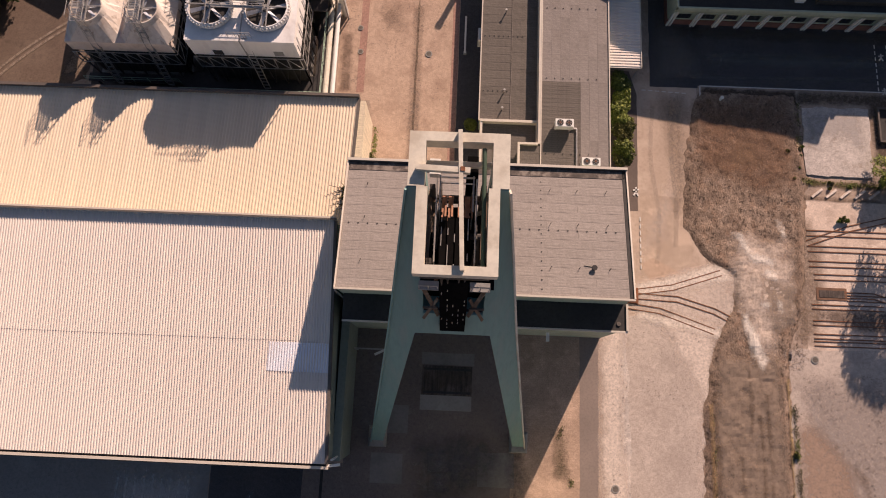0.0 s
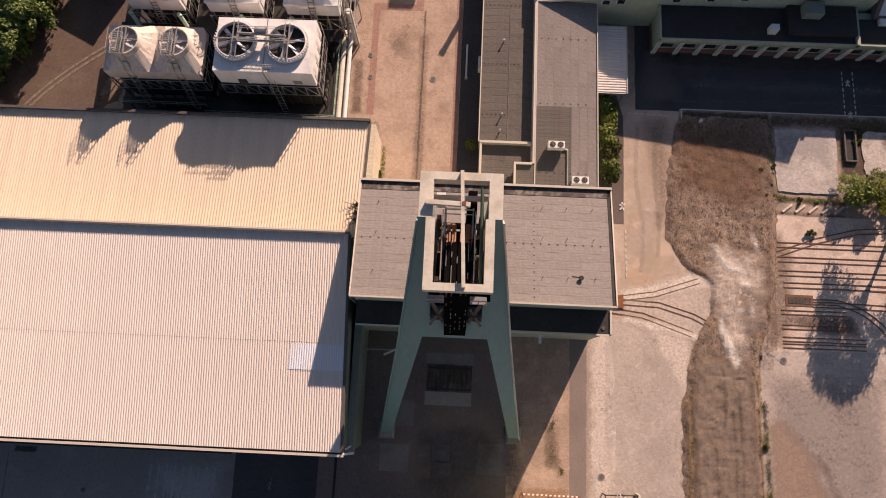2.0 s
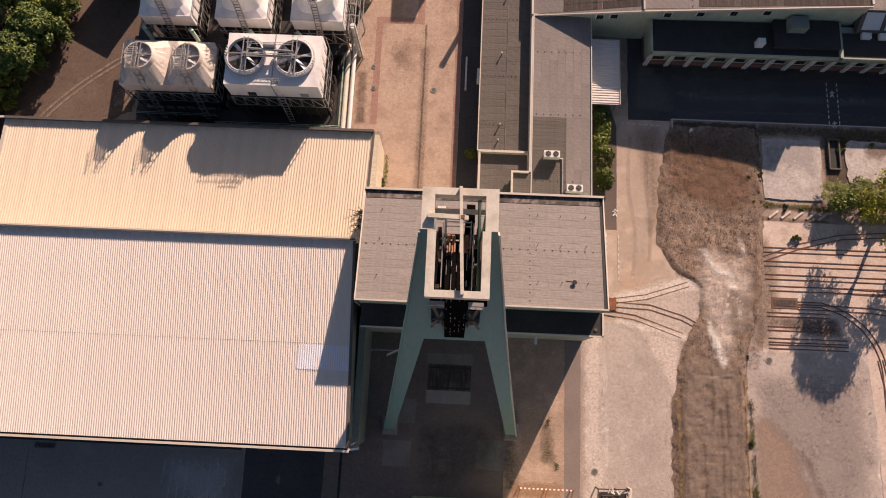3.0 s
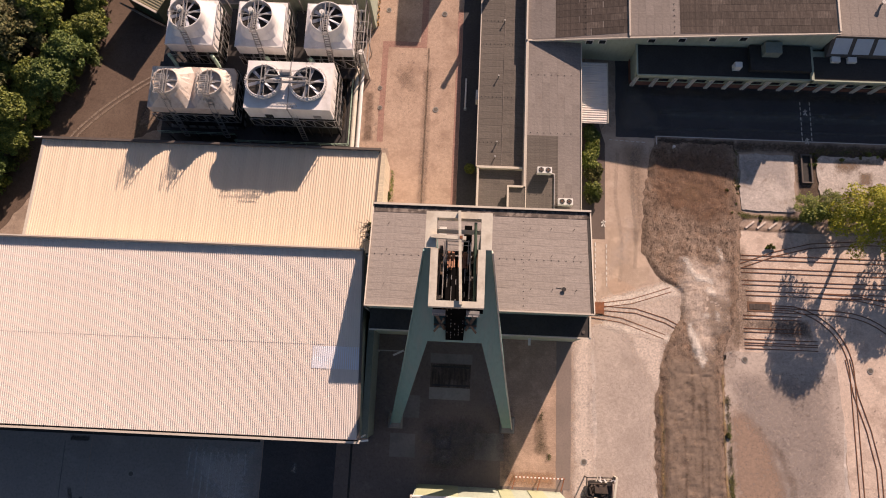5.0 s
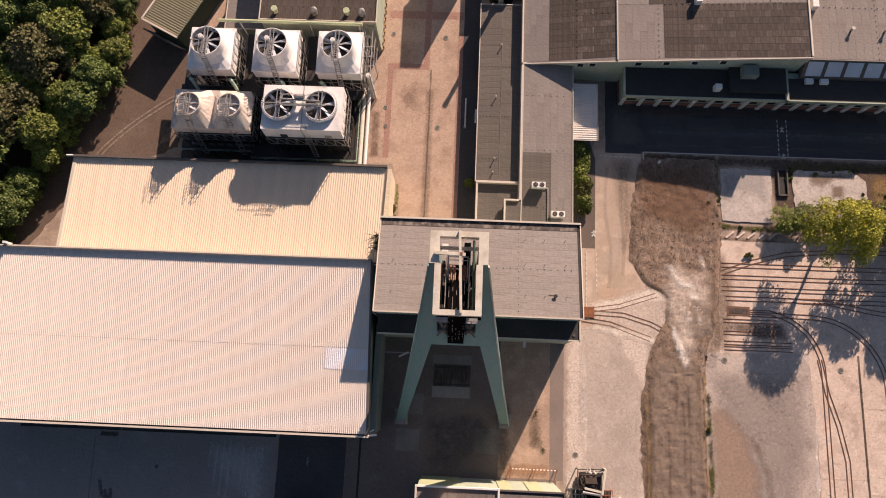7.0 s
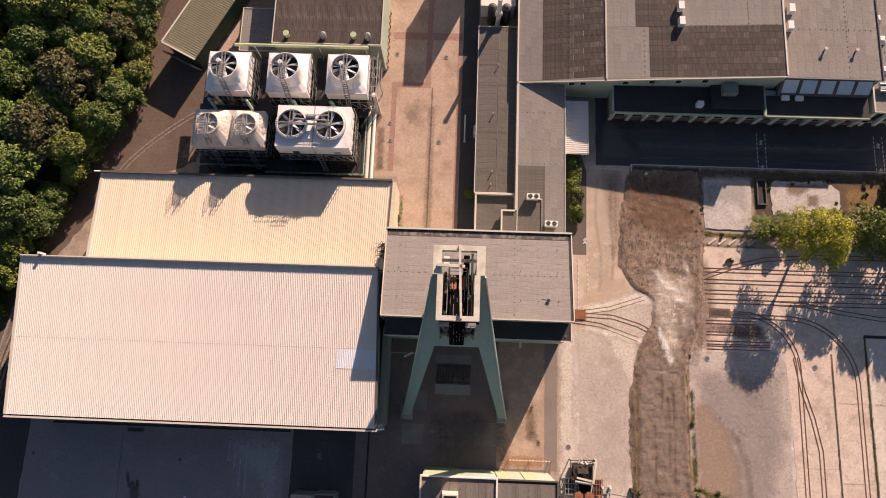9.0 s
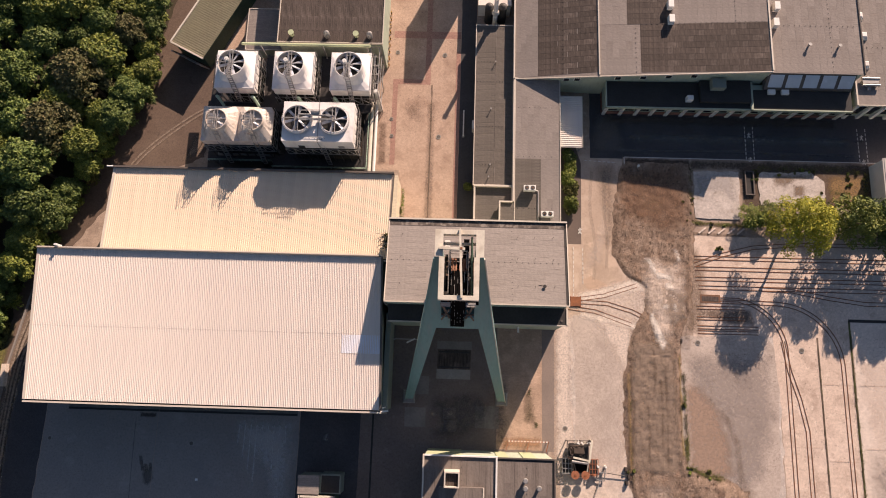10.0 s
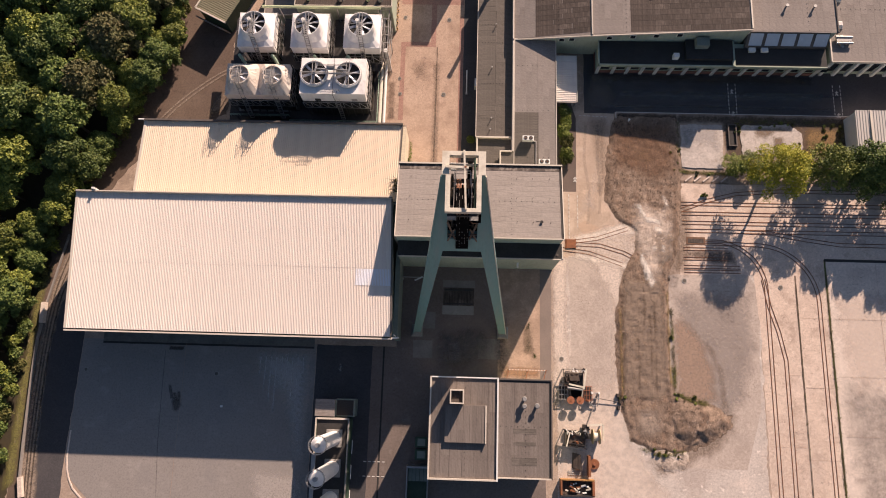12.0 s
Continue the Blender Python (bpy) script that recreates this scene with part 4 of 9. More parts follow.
def walker_mark(x, y, s=1.0):
    """A worn white painted mark, as a plain cross-like shape."""
    f = Form()
    for ax, ay, bx, by in ((0, 0.5, 0, -0.1), (0, -0.1, -0.3, -0.5), (0, -0.1, 0.25, -0.55), (-0.35, 0.1, 0.35, 0.25)):
        d = Vector((bx - ax, by - ay)).normalized() * 0.1
        f.add([(x + s * (ax - d.y), y + s * (ay + d.x), 0.072), (x + s * (bx - d.y), y + s * (by + d.x), 0.072), (x + s * (bx + d.y), y + s * (by - d.x), 0.072), (x + s * (ax + d.y), y + s * (ay - d.x), 0.072)], [(0, 1, 2, 3)])
    return f


for p, q in (((47.9, 34.6), (47.9, 27.4)), ((49.3, 34.6), (49.3, 27.6)), ((67.6, 34.6), (67.6, 27.6)), ((69.0, 34.6), (69.0, 27.6)), ((17.4, 2.6), (17.4, 12.2)), ((19.0, 5.6), (19.0, 12.2)), ((19.5, 27.6), (25.6, 27.3)), ((-18.2, -36.6), (-13.8, -36.6)), ((-18.2, -39.0), (-13.8, -39.0))):
    solid("lane_marking", dashes(p, q, 0.5, 0.3, 0.13), ROADPAINT, "dashed white walkway line on the ground", "road marking", "structure")
for p, q in (((26.5, 28.4), (72, 28.3)), ((26.5, 28.4), (26.5, 27.3))):
    solid("lane_marking", dashes(p, q, 2.0, 0.0, 0.14), ROADPAINT, "solid white edge line", "road marking", "structure")
for x, y in ((48.6, 33), (48.6, 28.5), (68.3, 33), (68.3, 28.5), (18.6, 14.8)):
    solid("walkway_mark", walker_mark(x, y, 0.9 if x > 20 else 1.0), ROADPAINT, "worn white walkway mark", "road marking", "structure")

# manhole covers
for x, y, r in ((-5.7, 47.3, 0.5), (-14.4, 47.7, 0.45), (-6.4, 31.4, 0.5), (-15.0, 34.6, 0.4), (-14.8, 31.4, 0.4), (37.9, -3.8, 0.5), (54.9, -4.6, 0.5), (15.8, -18.3, 0.5), (-45.1, -22.6, 0.5), (-68.6, -22.5, 0.45)):
    mh = thing("manhole_cover", (x, y, 0.03), "round dark iron manhole cover in a pale ring", "manhole cover", "manhole covers")
    r *= 0.85
    part("ring", Form().tube((x, y, 0.0), (x, y, 0.072), r, 20), CONCRETE, mh)
    part("lid", Form().tube((x, y, 0.03), (x, y, 0.080), r * 0.72, 20), WINGFELT, mh)


# ---- mine tracks ----
def arc(cx, cy, r, a0, a1, n=14):
    return [(cx + r * math.cos(radians(a0 + (a1 - a0) * i / n)), cy + r * math.sin(radians(a0 + (a1 - a0) * i / n))) for i in range(n + 1)]


GROOVE = mat("dirty_rail_groove", (0.10, 0.072, 0.058), (0.20, 0.145, 0.11), 0.5, 0.95, fine=3.0)


def track(line, gauge=0.62, z=0.0, label="pair of narrow-gauge rails sunk in concrete"):
    t = thing("rail_track", (*line[0], z), label, "rail track", "mine tracks")
    for side in (-1, 1):
        pts = []
        for i, p in enumerate(line):
            a, b = Vector(line[max(0, i - 1)]), Vector(line[min(len(line) - 1, i + 1)])
            d = (b - a).normalized()
            pts.append((p[0] - d.y * side * gauge / 2, p[1] + d.x * side * gauge / 2, d))
        for name, w, h, m in (("flangeway", 0.12, 0.068, GROOVE), ("rail", 0.06, 0.078, RUST)):
            f = Form()
            for (ax, ay, ad), (bx, by, bd) in zip(pts, pts[1:]):
                lo = [(ax + ad.y * w / 2, ay - ad.x * w / 2, z), (ax - ad.y * w / 2, ay + ad.x * w / 2, z), (bx - bd.y * w / 2, by + bd.x * w / 2, z), (bx + bd.y * w / 2, by - bd.x * w / 2, z)]
                f.hexa(lo, [(x, y, zz + h) for x, y, zz in lo])
            part(name, f, m, t)


for y in (10.6, 8.75, 7.0, 5.5):
    track([(38 + (0.0 if y > 6 else 0.5), y), (60, y + 0.02), (120, y + 0.2)])
track([(38, 9.4), (43, 11.3), (48, 12.6), (56, 13.3), (120, 13.4)])
track([(39.5, 3.55), (45, 3.5)] + arc(43.8, -5.1, 8.6, 82, 0)[1:] + [(52.4, -20), (52.3, -70)])
track([(42, 3.2)] + [(50.4, 3.1)] + arc(51.3, -7.2, 10.2, 84, 0) + [(61.5, -28), (61.5, -70)])
track([(51.9, -3.2), (52.7, -8.1), (54.0, -12.6), (54.9, -17.5), (54.9, -27), (54.7, -70)])
track([(48, 5.5), (54, 5.3), (60, 4.2), (66, 3.4), (120, 3.2)])
for y in (2.1, 0.3, -1.2, -2.0):
    track([(38, y), (46 if y > 0 else 48, y)], 0.5)
track([(17.6, 2.8), (22.5, 3.6), (28, 5.5)])
track([(17.6, 2.5), (23, 2.3), (27.1, 1.1), (31.1, -0.9)])
track([(15.5, 1.6), (21, 0.9), (27, -1.2)])
MOSS = mat("mossy_dirt", (0.10, 0.085, 0.04), (0.075, 0.06, 0.04), 0.8, 0.95, fine=3.0, marks=(((0.12, 0.13, 0.04), 0.5, 0.8, 0.5, 0.6),))
for x, y0, y1 in ((57.6, -70, -2.4), (63.05, -70, 0.6)):
    solid("drain_channel", Form().box(x - 0.15, x + 0.15, y0, y1, 0.014, 0.022), MOSS if x > 60 else GROOVE, "narrow dark drainage channel with weeds", "drain", "structure")
solid("drain_channel", Form().box(63.0, 130, 0.3, 0.8, 0.014, 0.022), BITUMEN, "narrow dark drainage channel", "drain", "structure")
solid("sunken_rail", Form().box(-15.7, -15.4, -70, -17, 0.017, 0.05), BITUMEN, "dark sunken rail in the lane", "rail", "structure")
pit = thing("inspection_pit", (41, 3.6, 0), "rusty steel pit cover between rails", "pit cover")
part("frame", Form().box(38.6, 42.0, 2.9, 4.3, 0.0, 0.06), mat("dull_rust", (0.21, 0.115, 0.07), (0.15, 0.085, 0.055), 0.9, 0.85, fine=5.0, fine_amount=0.35), pit)
part("grate", Form().box(38.9, 41.7, 3.2, 4.0, 0.06, 0.09), BROWNFELT, pit)

# ---- hoist house: tall felt-roofed block with a lower annex to the south ----
HX0, HX1, HY1, HZ, HN = -13.0, 14.1, 12.9, 14.5, 12.2


def roof_z(y):
    return HZ + (HN - HZ) * y / HY1


def sloped(x0, x1, y0, y1, low, high):
    """A slab that follows the hoist house roof, from low to high above it."""
    return Form().hexa([(x0, y0, roof_z(y0) + low), (x1, y0, roof_z(y0) + low), (x1, y1, roof_z(y1) + low), (x0, y1, roof_z(y1) + low)],
                       [(x0, y0, roof_z(y0) + high), (x1, y0, roof_z(y0) + high), (x1, y1, roof_z(y1) + high), (x0, y1, roof_z(y1) + high)])


hoist = thing("hoist_house", (0.5, 6, 0), "hoist house with grey felt roof and pale green walls", "building")
f = Form().hexa([(HX0, 0, 0), (HX1, 0, 0), (HX1, HY1, 0), (HX0, HY1, 0)], [(HX0, 0, HZ - 0.15), (HX1, 0, HZ - 0.15), (HX1, HY1, HN - 0.15), (HX0, HY1, HN - 0.15)])
part("wall", f, GREENWALL, hoist)
part("annex", Form().box(HX0 + 0.2, 14.3, -2.4, -0.004, 0, 10.7), GREENWALL, hoist)
part("annex_roof", Form().box(HX0 + 0.2, 14.45, -2.55, -0.004, 10.7, 10.85), BITUMEN, hoist, "dark felt roof of the annex")
part("annex_gutter", Form().box(HX0 + 0.2, 14.5, -2.72, -2.55, 10.66, 10.92), TRIM, hoist)
part("annex_kerb", Form().box(14.3, 14.5, -2.55, 0.0, 10.85, 11.0), TRIM, hoist)
part("drain", Form().tube((13.6, -1.9, 10.85), (13.6, -1.9, 10.95), 0.2, 16), DARKTRIM, hoist, "round roof drain")
part("roof_deck", sloped(HX0, HX1, 0.0, HY1, -0.15, 0.0), FELT, hoist)
part("parapet", Form().box(HX0 - 0.1, HX1 + 0.1, HY1, HY1 + 0.25, HN - 0.4, HN + 0.25), DARKTRIM, hoist, "dark raised edge at the back")
part("parapet_cap", Form().box(HX0 - 0.15, HX1 + 0.15, HY1 + 0.05, HY1 + 0.3, HN + 0.25, HN + 0.32), TRIM, hoist)
part("coping", Form().box(HX0 - 0.12, HX1 + 0.12, -0.16, 0.0, HZ - 0.3, HZ + 0.14), TRIM, hoist)
part("coping", sloped(HX0 - 0.14, HX0, 0.0, HY1, -0.3, 0.14), TRIM, hoist)
part("coping", sloped(HX1, HX1 + 0.14, 0.0, HY1, -0.3, 0.16), TRIM, hoist)
part("side_gutter", sloped(HX1 - 0.35, HX1 - 0.02, 0.1, HY1, 0.0, 0.05), BITUMEN, hoist)
part("dirt_band", sloped(HX0 + 0.1, HX1 - 0.1, HY1 - 0.9, HY1 - 0.02, 0.0, 0.05), mat("moss_dirt", (0.06, 0.05, 0.045), (0.13, 0.105, 0.09), 1.2, 0.95, fine=3.0, marks=(((0.25, 0.21, 0.18), 0.9, 0.8, 0.5, 0.6),)), hoist, "dark dirt and moss along the parapet")
z = roof_z(2.8)
f = Form().tube((10.6, 2.8, z), (10.6, 2.8, z + 0.25), 0.16).tube((10.6, 2.8, z + 0.25), (10.6, 2.8, z + 0.36), 0.26)
part("roof_vent", f, DARKSTEEL, hoist, "small dark vent pipe")
for x in (-11.0, 6.6, 9.2, 12.0):
    for y in (2.6, 6.9, 10.4):
        part("roof_hook", Form().beam((x, y, roof_z(y)), (x + 0.1, y + 0.2, roof_z(y) + 0.3), 0.05, 0.05), DARKSTEEL, hoist)
part("downpipe", Form().tube((HX0 - 0.05, -0.25, 0), (HX0 - 0.05, -0.25, HZ - 0.3), 0.09), GREYSTEEL, hoist)
part("wall_lamp", Form().box(7.2, 7.5, -3.6, -2.7, 7.5, 7.75), WHITEPAINT, hoist, "white wall lamp on the annex")

# ---- the headframe ----
CX = -2.2
SLOPE = 0.396


def front_y(z):
    return -14.5 + (z - 0.7) * SLOPE


tower = thing("headframe", (CX, -5, 0), "teal steel mine headframe with cream top frame and raked legs", "headframe")
for side in (-1, 1):
    # raked leg, tapering to its foot
    f = Form()
    rings = []
    for z, outer, inner, deep in ((0.9, 8.1, 6.9, 1.0), (13.0, 6.3, 4.85, 1.3), (25.5, 4.6, 2.72, 1.6)):
        y = front_y(z)
        a, b = CX + side * outer, CX + side * inner
        rings.append([(a, y, z), (b, y, z), (b, y + deep, z), (a, y + deep, z)])
    f.hexa(rings[0], rings[1]).hexa(rings[1], rings[2])
    part("leg", f, TEAL, tower, "raked teal box leg")
    # upper cheek of the plate beside its window
    f = Form()
    lo, hi = [], []
    for z, outer, ring in ((25.5, 4.6, lo), (39.9, 2.7, hi)):
        y = front_y(z) if z < 39 else 1.84
        a, b = CX + side * outer, CX + side * 2.05
        deep = 1.6 if z < 39 else 0.05
        ring += [(a, y, z), (b, y, z), (b, y + deep, z), (a, y + deep, z)]
    part("cheek", f.hexa(lo, hi), TEAL, tower)
    part("footing", Form().hexa([(CX + side * x, y, 0) for x, y in ((8.6, -15.1), (6.6, -15.1), (6.6, -12.9), (8.6, -12.9))], [(CX + side * x, y, 1.1) for x, y in ((8.3, -14.9), (6.8, -14.9), (6.8, -13.1), (8.3, -13.1))]), CONCRETE, tower, "concrete footing block")
    part("rear_leg", Form().box(CX + side * 2.35 - 0.32, CX + side * 2.35 + 0.32, 4.0, 4.9, roof_z(4.4) - 0.1, 39.0), TEAL, tower)
    # flange along the outer edge; cream on the east one paints in sunlight
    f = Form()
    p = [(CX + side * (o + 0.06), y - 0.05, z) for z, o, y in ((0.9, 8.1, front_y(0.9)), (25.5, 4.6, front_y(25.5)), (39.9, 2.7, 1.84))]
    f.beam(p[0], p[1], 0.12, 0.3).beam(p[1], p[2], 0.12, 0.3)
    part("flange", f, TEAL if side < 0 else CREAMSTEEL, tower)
# lintel of the plate under the window
f = Form()
lo = [(CX - 2.05, front_y(25.5), 25.5), (CX + 2.05, front_y(25.5), 25.5), (CX + 2.05, front_y(25.5) + 1.2, 25.5), (CX - 2.05, front_y(25.5) + 1.2, 25.5)]
hi = [(CX - 2.05, front_y(28.4), 28.4), (CX + 2.05, front_y(28.4), 28.4), (CX + 2.05, front_y(28.4) + 1.2, 28.4), (CX - 2.05, front_y(28.4) + 1.2, 28.4)]
part("crossbeam", f.hexa(lo, hi), TEAL, tower)
# cream top frame: wide at the back, narrow at the front
TZ = 40.0
for x0, x1, y0, y1 in ((-4.9, -4.0, 1.9, 4.98), (-0.4, 0.5, 1.9, 4.98)):
    part("top_beam", Form().box(x0, x1, y0, y1, TZ - 1.0, TZ), CREAMSTEEL, tower)
part("top_beam", Form().box(-4.0, -0.4, 4.45, 4.98, TZ - 1.0, TZ), CREAMSTEEL, tower)
for x0, x1 in ((-4.42, -3.82), (-0.58, 0.02)):
    part("top_beam", Form().box(x0, x1, -2.8, 1.9, TZ - 0.9, TZ), CREAMSTEEL, tower)
part("top_beam", Form().box(-3.82, -0.58, -2.8, -2.3, TZ - 0.9, TZ), CREAMSTEEL, tower)
part("runway_beam", Form().beam((-2.2, 5.0, TZ + 0.2), (-1.85, -2.6, TZ + 0.2), 0.23, 0.36), CREAMSTEEL, tower, "cream crane runway beam along the top")
part("hoist_arm", Form().beam((-4.45, 2.85, TZ + 0.18), (-1.6, 2.75, TZ + 0.18), 0.3, 0.34), CREAMSTEEL, tower)
part("trolley", Form().box(-2.12, -1.88, 2.68, 2.92, TZ - 0.1, TZ + 0.42), RUST, tower)
part("green_post", Form().tube((-0.85, 4.2, TZ - 0.3), (-0.75, -2.2, TZ - 0.6), 0.12), DARKGREEN, tower, "round teal pipe beside the sheaves")
part("lamp_box", Form().box(-3.85, -3.25, 3.3, 4.2, 37.2, 37.9), WHITEPAINT, tower, "white box under the top frame")
# platforms, guides and sheaves within
part("platform", Form().box(-3.4, 0.2, -2.6, 2.2, 33.9, 34.0).box(-4.2, -3.4, -2.6, 0.5, 35.4, 35.5), COAL, tower, "dark grated platform")
for x in (-4.4, -3.3, -1.1, -0.1):
    for y0, z0, y1, z1 in ((4.4, 15, 1.5, 24), (1.5, 24, 4.4, 33), (4.4, 33, -1.0, 38)):
        part("brace", Form().beam((x, y0, z0), (x, y1, z1), 0.16, 0.16), DARKSTEEL, tower)
for x, y in ((-3.6, -1.9), (-0.8, -1.9), (-3.6, 2.2), (-0.8, 2.2)):
    part("guide_post", Form().box(x - 0.15, x + 0.15, y - 0.15, y + 0.15, max(11.0, roof_z(y)) - 0.1 if y > 0 else 26.0, 39), DARKSTEEL, tower)
for z in (30, 37):
    for y in (-2.0, 2.1):
        part("guide_girt", Form().box(-3.7, -0.7, y, y + 0.2, z, z + 0.2), DARKSTEEL, tower)
for i, x in enumerate((-2.95, -2.6, -1.95, -1.6)):
    # sheave wheel with a rust-brown rim
    f = Form()
    n, r, yc, zc = 28, 2.3, 0.1, 36.4
    profile = ((-0.11, r), (0.11, r), (0.08, r - 0.28), (-0.08, r - 0.28))
    f.v = [(x + dx, yc + rr * math.cos(2 * math.pi * k / n), zc + rr * math.sin(2 * math.pi * k / n)) for k in range(n) for dx, rr in profile]
    f.f = [(4 * k + j, 4 * k + (j + 1) % 4, 4 * ((k + 1) % n) + (j + 1) % 4, 4 * ((k + 1) % n) + j) for k in range(n) for j in range(4)]
    wheel = part("sheave_wheel", f, COPPERRUST, tower, "rust-brown rope sheave")
    g = Form()
    for k in range(8):
        a = 2 * math.pi * k / 8
        g.beam((x, yc, zc), (x, yc + 2.1 * math.cos(a), zc + 2.1 * math.sin(a)), 0.1, 0.14)
    part("spokes", g, DARKSTEEL, wheel)
    part("hoist_rope", Form().tube((x, yc - 2.3, zc), (x, -3.9 + 0.1 * i, 27), 0.07, 6), DARKSTEEL, tower)
    part("rope_chute", Form().beam((x, -2.2, 35.5), (x, -4.25, 27.0), 0.22, 0.35), COAL, tower, "black rope chute")
for k in range(6):
    part("sheave_plate", Form().box(-3.1 + k * 0.31, -3.0 + k * 0.31, -2.25, 0.9, 33.9, 38.6), COAL, tower, "black sheave side plate")
part("sheave_pan", Form().box(-3.3, -1.2, -2.5, 2.4, 34.0, 34.3), COAL, tower)
f = Form().hexa([(-3.1, -4.55, 26.6), (-1.35, -4.55, 26.6), (-1.35, -4.15, 26.6), (-3.1, -4.15, 26.6)], [(-3.1, -2.45, 35.2), (-1.35, -2.45, 35.2), (-1.35, -2.05, 35.2), (-3.1, -2.05, 35.2)])
part("rope_trunk", f, COAL, tower, "black rope trunk through the window")
part("shaft_collar", Form().box(-1.75, 1.5, 1.0, 5.0, roof_z(1.0) - 1.2, 20.4), COAL, tower, "dark shaft collar house on the roof")
part("collar_wing", Form().box(-4.3, -1.756, 1.0, 5.0, roof_z(1.0) - 1.2, 18.6), FELT, tower, "grey felt-covered part of the collar house")
# added black box stands in for the darkness of the deep right-back opening
part("rope_casing", Form().box(-1.72, -1.1, 2.75, 4.3, 24.0, 38.2), COAL, tower, "added black box for the deep dark opening at the back")
# black strips over the wheels paint the dark, unlit southern part
for k in range(4):
    part("sheave_cover", Form().box(-3.12 + k * 0.43, -2.76 + k * 0.43, -2.25, 0.55, 38.74, 38.8), COAL, tower, "added black strip that darkens the south part of the sheaves")
# added panel, painted black to give the shade seen through the window
f = Form().hexa([(CX - 2.05, front_y(26.6) + 1.25, 26.6), (CX + 2.05, front_y(26.6) + 1.25, 26.6), (CX + 2.05, front_y(26.6) + 1.4, 26.6), (CX - 2.05, front_y(26.6) + 1.4, 26.6)], [(CX - 2.05, front_y(33.5) + 1.25, 33.5), (CX + 2.05, front_y(33.5) + 1.25, 33.5), (CX + 2.05, front_y(33.5) + 1.4, 33.5), (CX - 2.05, front_y(33.5) + 1.4, 33.5)])
part("lining", f, COAL, tower, "added black panel that darkens the opening behind the window")
part("window_sill", Form().beam((CX - 2.0, front_y(28.6) + 0.2, 28.6), (CX + 2.0, front_y(28.6) + 0.2, 28.6), 0.2, 0.2), DARKSTEEL, tower)
part("timber", Form().beam((-4.0, -1.6, 32.2), (-3.3, -2.3, 34.8), 0.3, 0.12).beam((-0.4, -2.0, 31.6), (-1.1, -2.6, 34.2), 0.3, 0.12), RUST, tower, "rusty brown stay")
for x in (-3.18, -1.36):
    f = Form()
    for k in range(5):
        y = 1.0 + k * 0.42
        f.beam((x, y, 34), (x, y, 38.9), 0.06, 0.06)
    f.beam((x, 0.9, 38.9), (x, 2.9, 38.9), 0.08, 0.08)
    part("sheave_guard", f, GREYSTEEL, tower)
part("guard_rail", Form().beam((-3.2, 2.75, 39.0), (-1.3, 2.75, 39.0), 0.08, 0.08).beam((-3.2, 2.45, 38.9), (-1.3, 2.45, 38.9), 0.06, 0.06), CREAMSTEEL, tower)
part("cross_tie", Form().box(-4.0, -0.4, 3.5, 3.8, 38.4, 38.7), CREAMSTEEL, tower)
part("sheave_axle", Form().tube((-3.6, 0.1, 36.4), (-0.8, 0.1, 36.4), 0.18), DARKSTEEL, tower)
for y in (-2.2, 2.35):
    part("sheave_girder", Form().beam((-4.2, y, 36), (-0.2, y, 36), 0.3, 0.5), DARKSTEEL, tower)
for x in (-3.35, -1.2):
    f = Form()
    for y in (-2.0, -0.7, 0.6, 1.9, 2.6):
        f.tube((x, y, 38.2), (x, y, 39.3), 0.035, 5)
    f.tube((x, -2.0, 39.3), (x, 2.6, 39.3), 0.045, 5).tube((x, -2.0, 38.8), (x, 2.6, 38.8), 0.035, 5)
    part("railing", f, GREYSTEEL, tower)
for x0, x1 in ((-4.15, -3.05), (-1.35, -0.25)):
    part("front_walkway", Form().box(x0, x1, -3.3, -2.8, 37.7, 37.85), GREYSTEEL, tower, "grey grated walkway before the top frame")
f = Form()
for x in (-4.1, -3.6, -3.1, -1.3, -0.8, -0.3):
    f.tube((x, -3.22, 37.85), (x, -3.22, 38.8), 0.035, 5)
f.tube((-4.1, -3.22, 38.8), (-3.1, -3.22, 38.8), 0.04, 5).tube((-1.3, -3.22, 38.8), (-0.3, -3.22, 38.8), 0.04, 5)
part("front_railing", f, GREYSTEEL, tower)
# worn lattice of the shaft guide on both sides, and pale dashes painting glints
LATTICE = mat("rusty_brown_lattice", (0.20, 0.135, 0.09), (0.13, 0.085, 0.06), 0.8, 0.85, fine=5.0, marks=(((0.34, 0.27, 0.20), 1.2, 0.7, 0.55, 0.65),))
for x in (-3.78, -0.62):
    f = Form()
    for k in range(5):
        z0, z1 = 20.0 + k * 3.5, 23.5 + k * 3.5
        y0, y1 = (-1.6, 2.4) if k % 2 else (2.4, -1.6)
        if z0 < 26:
            y0, y1 = max(0.6, y0), max(0.6, y1)
        f.beam((x, y0, z0), (x, y1, z1), 0.16, 0.16).beam((x, max(y0, y1), z1), (x, min(y0, y1), z1), 0.18, 0.14)
    part("lattice", f, LATTICE, tower, "rusty brown lattice bracing")
for k, z in enumerate((29.0, 31.5, 35.2, 37.2)):
    part("lattice_tie", Form().beam((-4.1, 1.1 + 0.35 * k, z), (-3.2, 0.8 + 0.35 * k, z), 0.22, 0.12).beam((-1.1, 0.9 + 0.35 * k, z + 0.4), (-0.3, 1.3 + 0.35 * k, z + 0.4), 0.22, 0.12), LATTICE, tower)
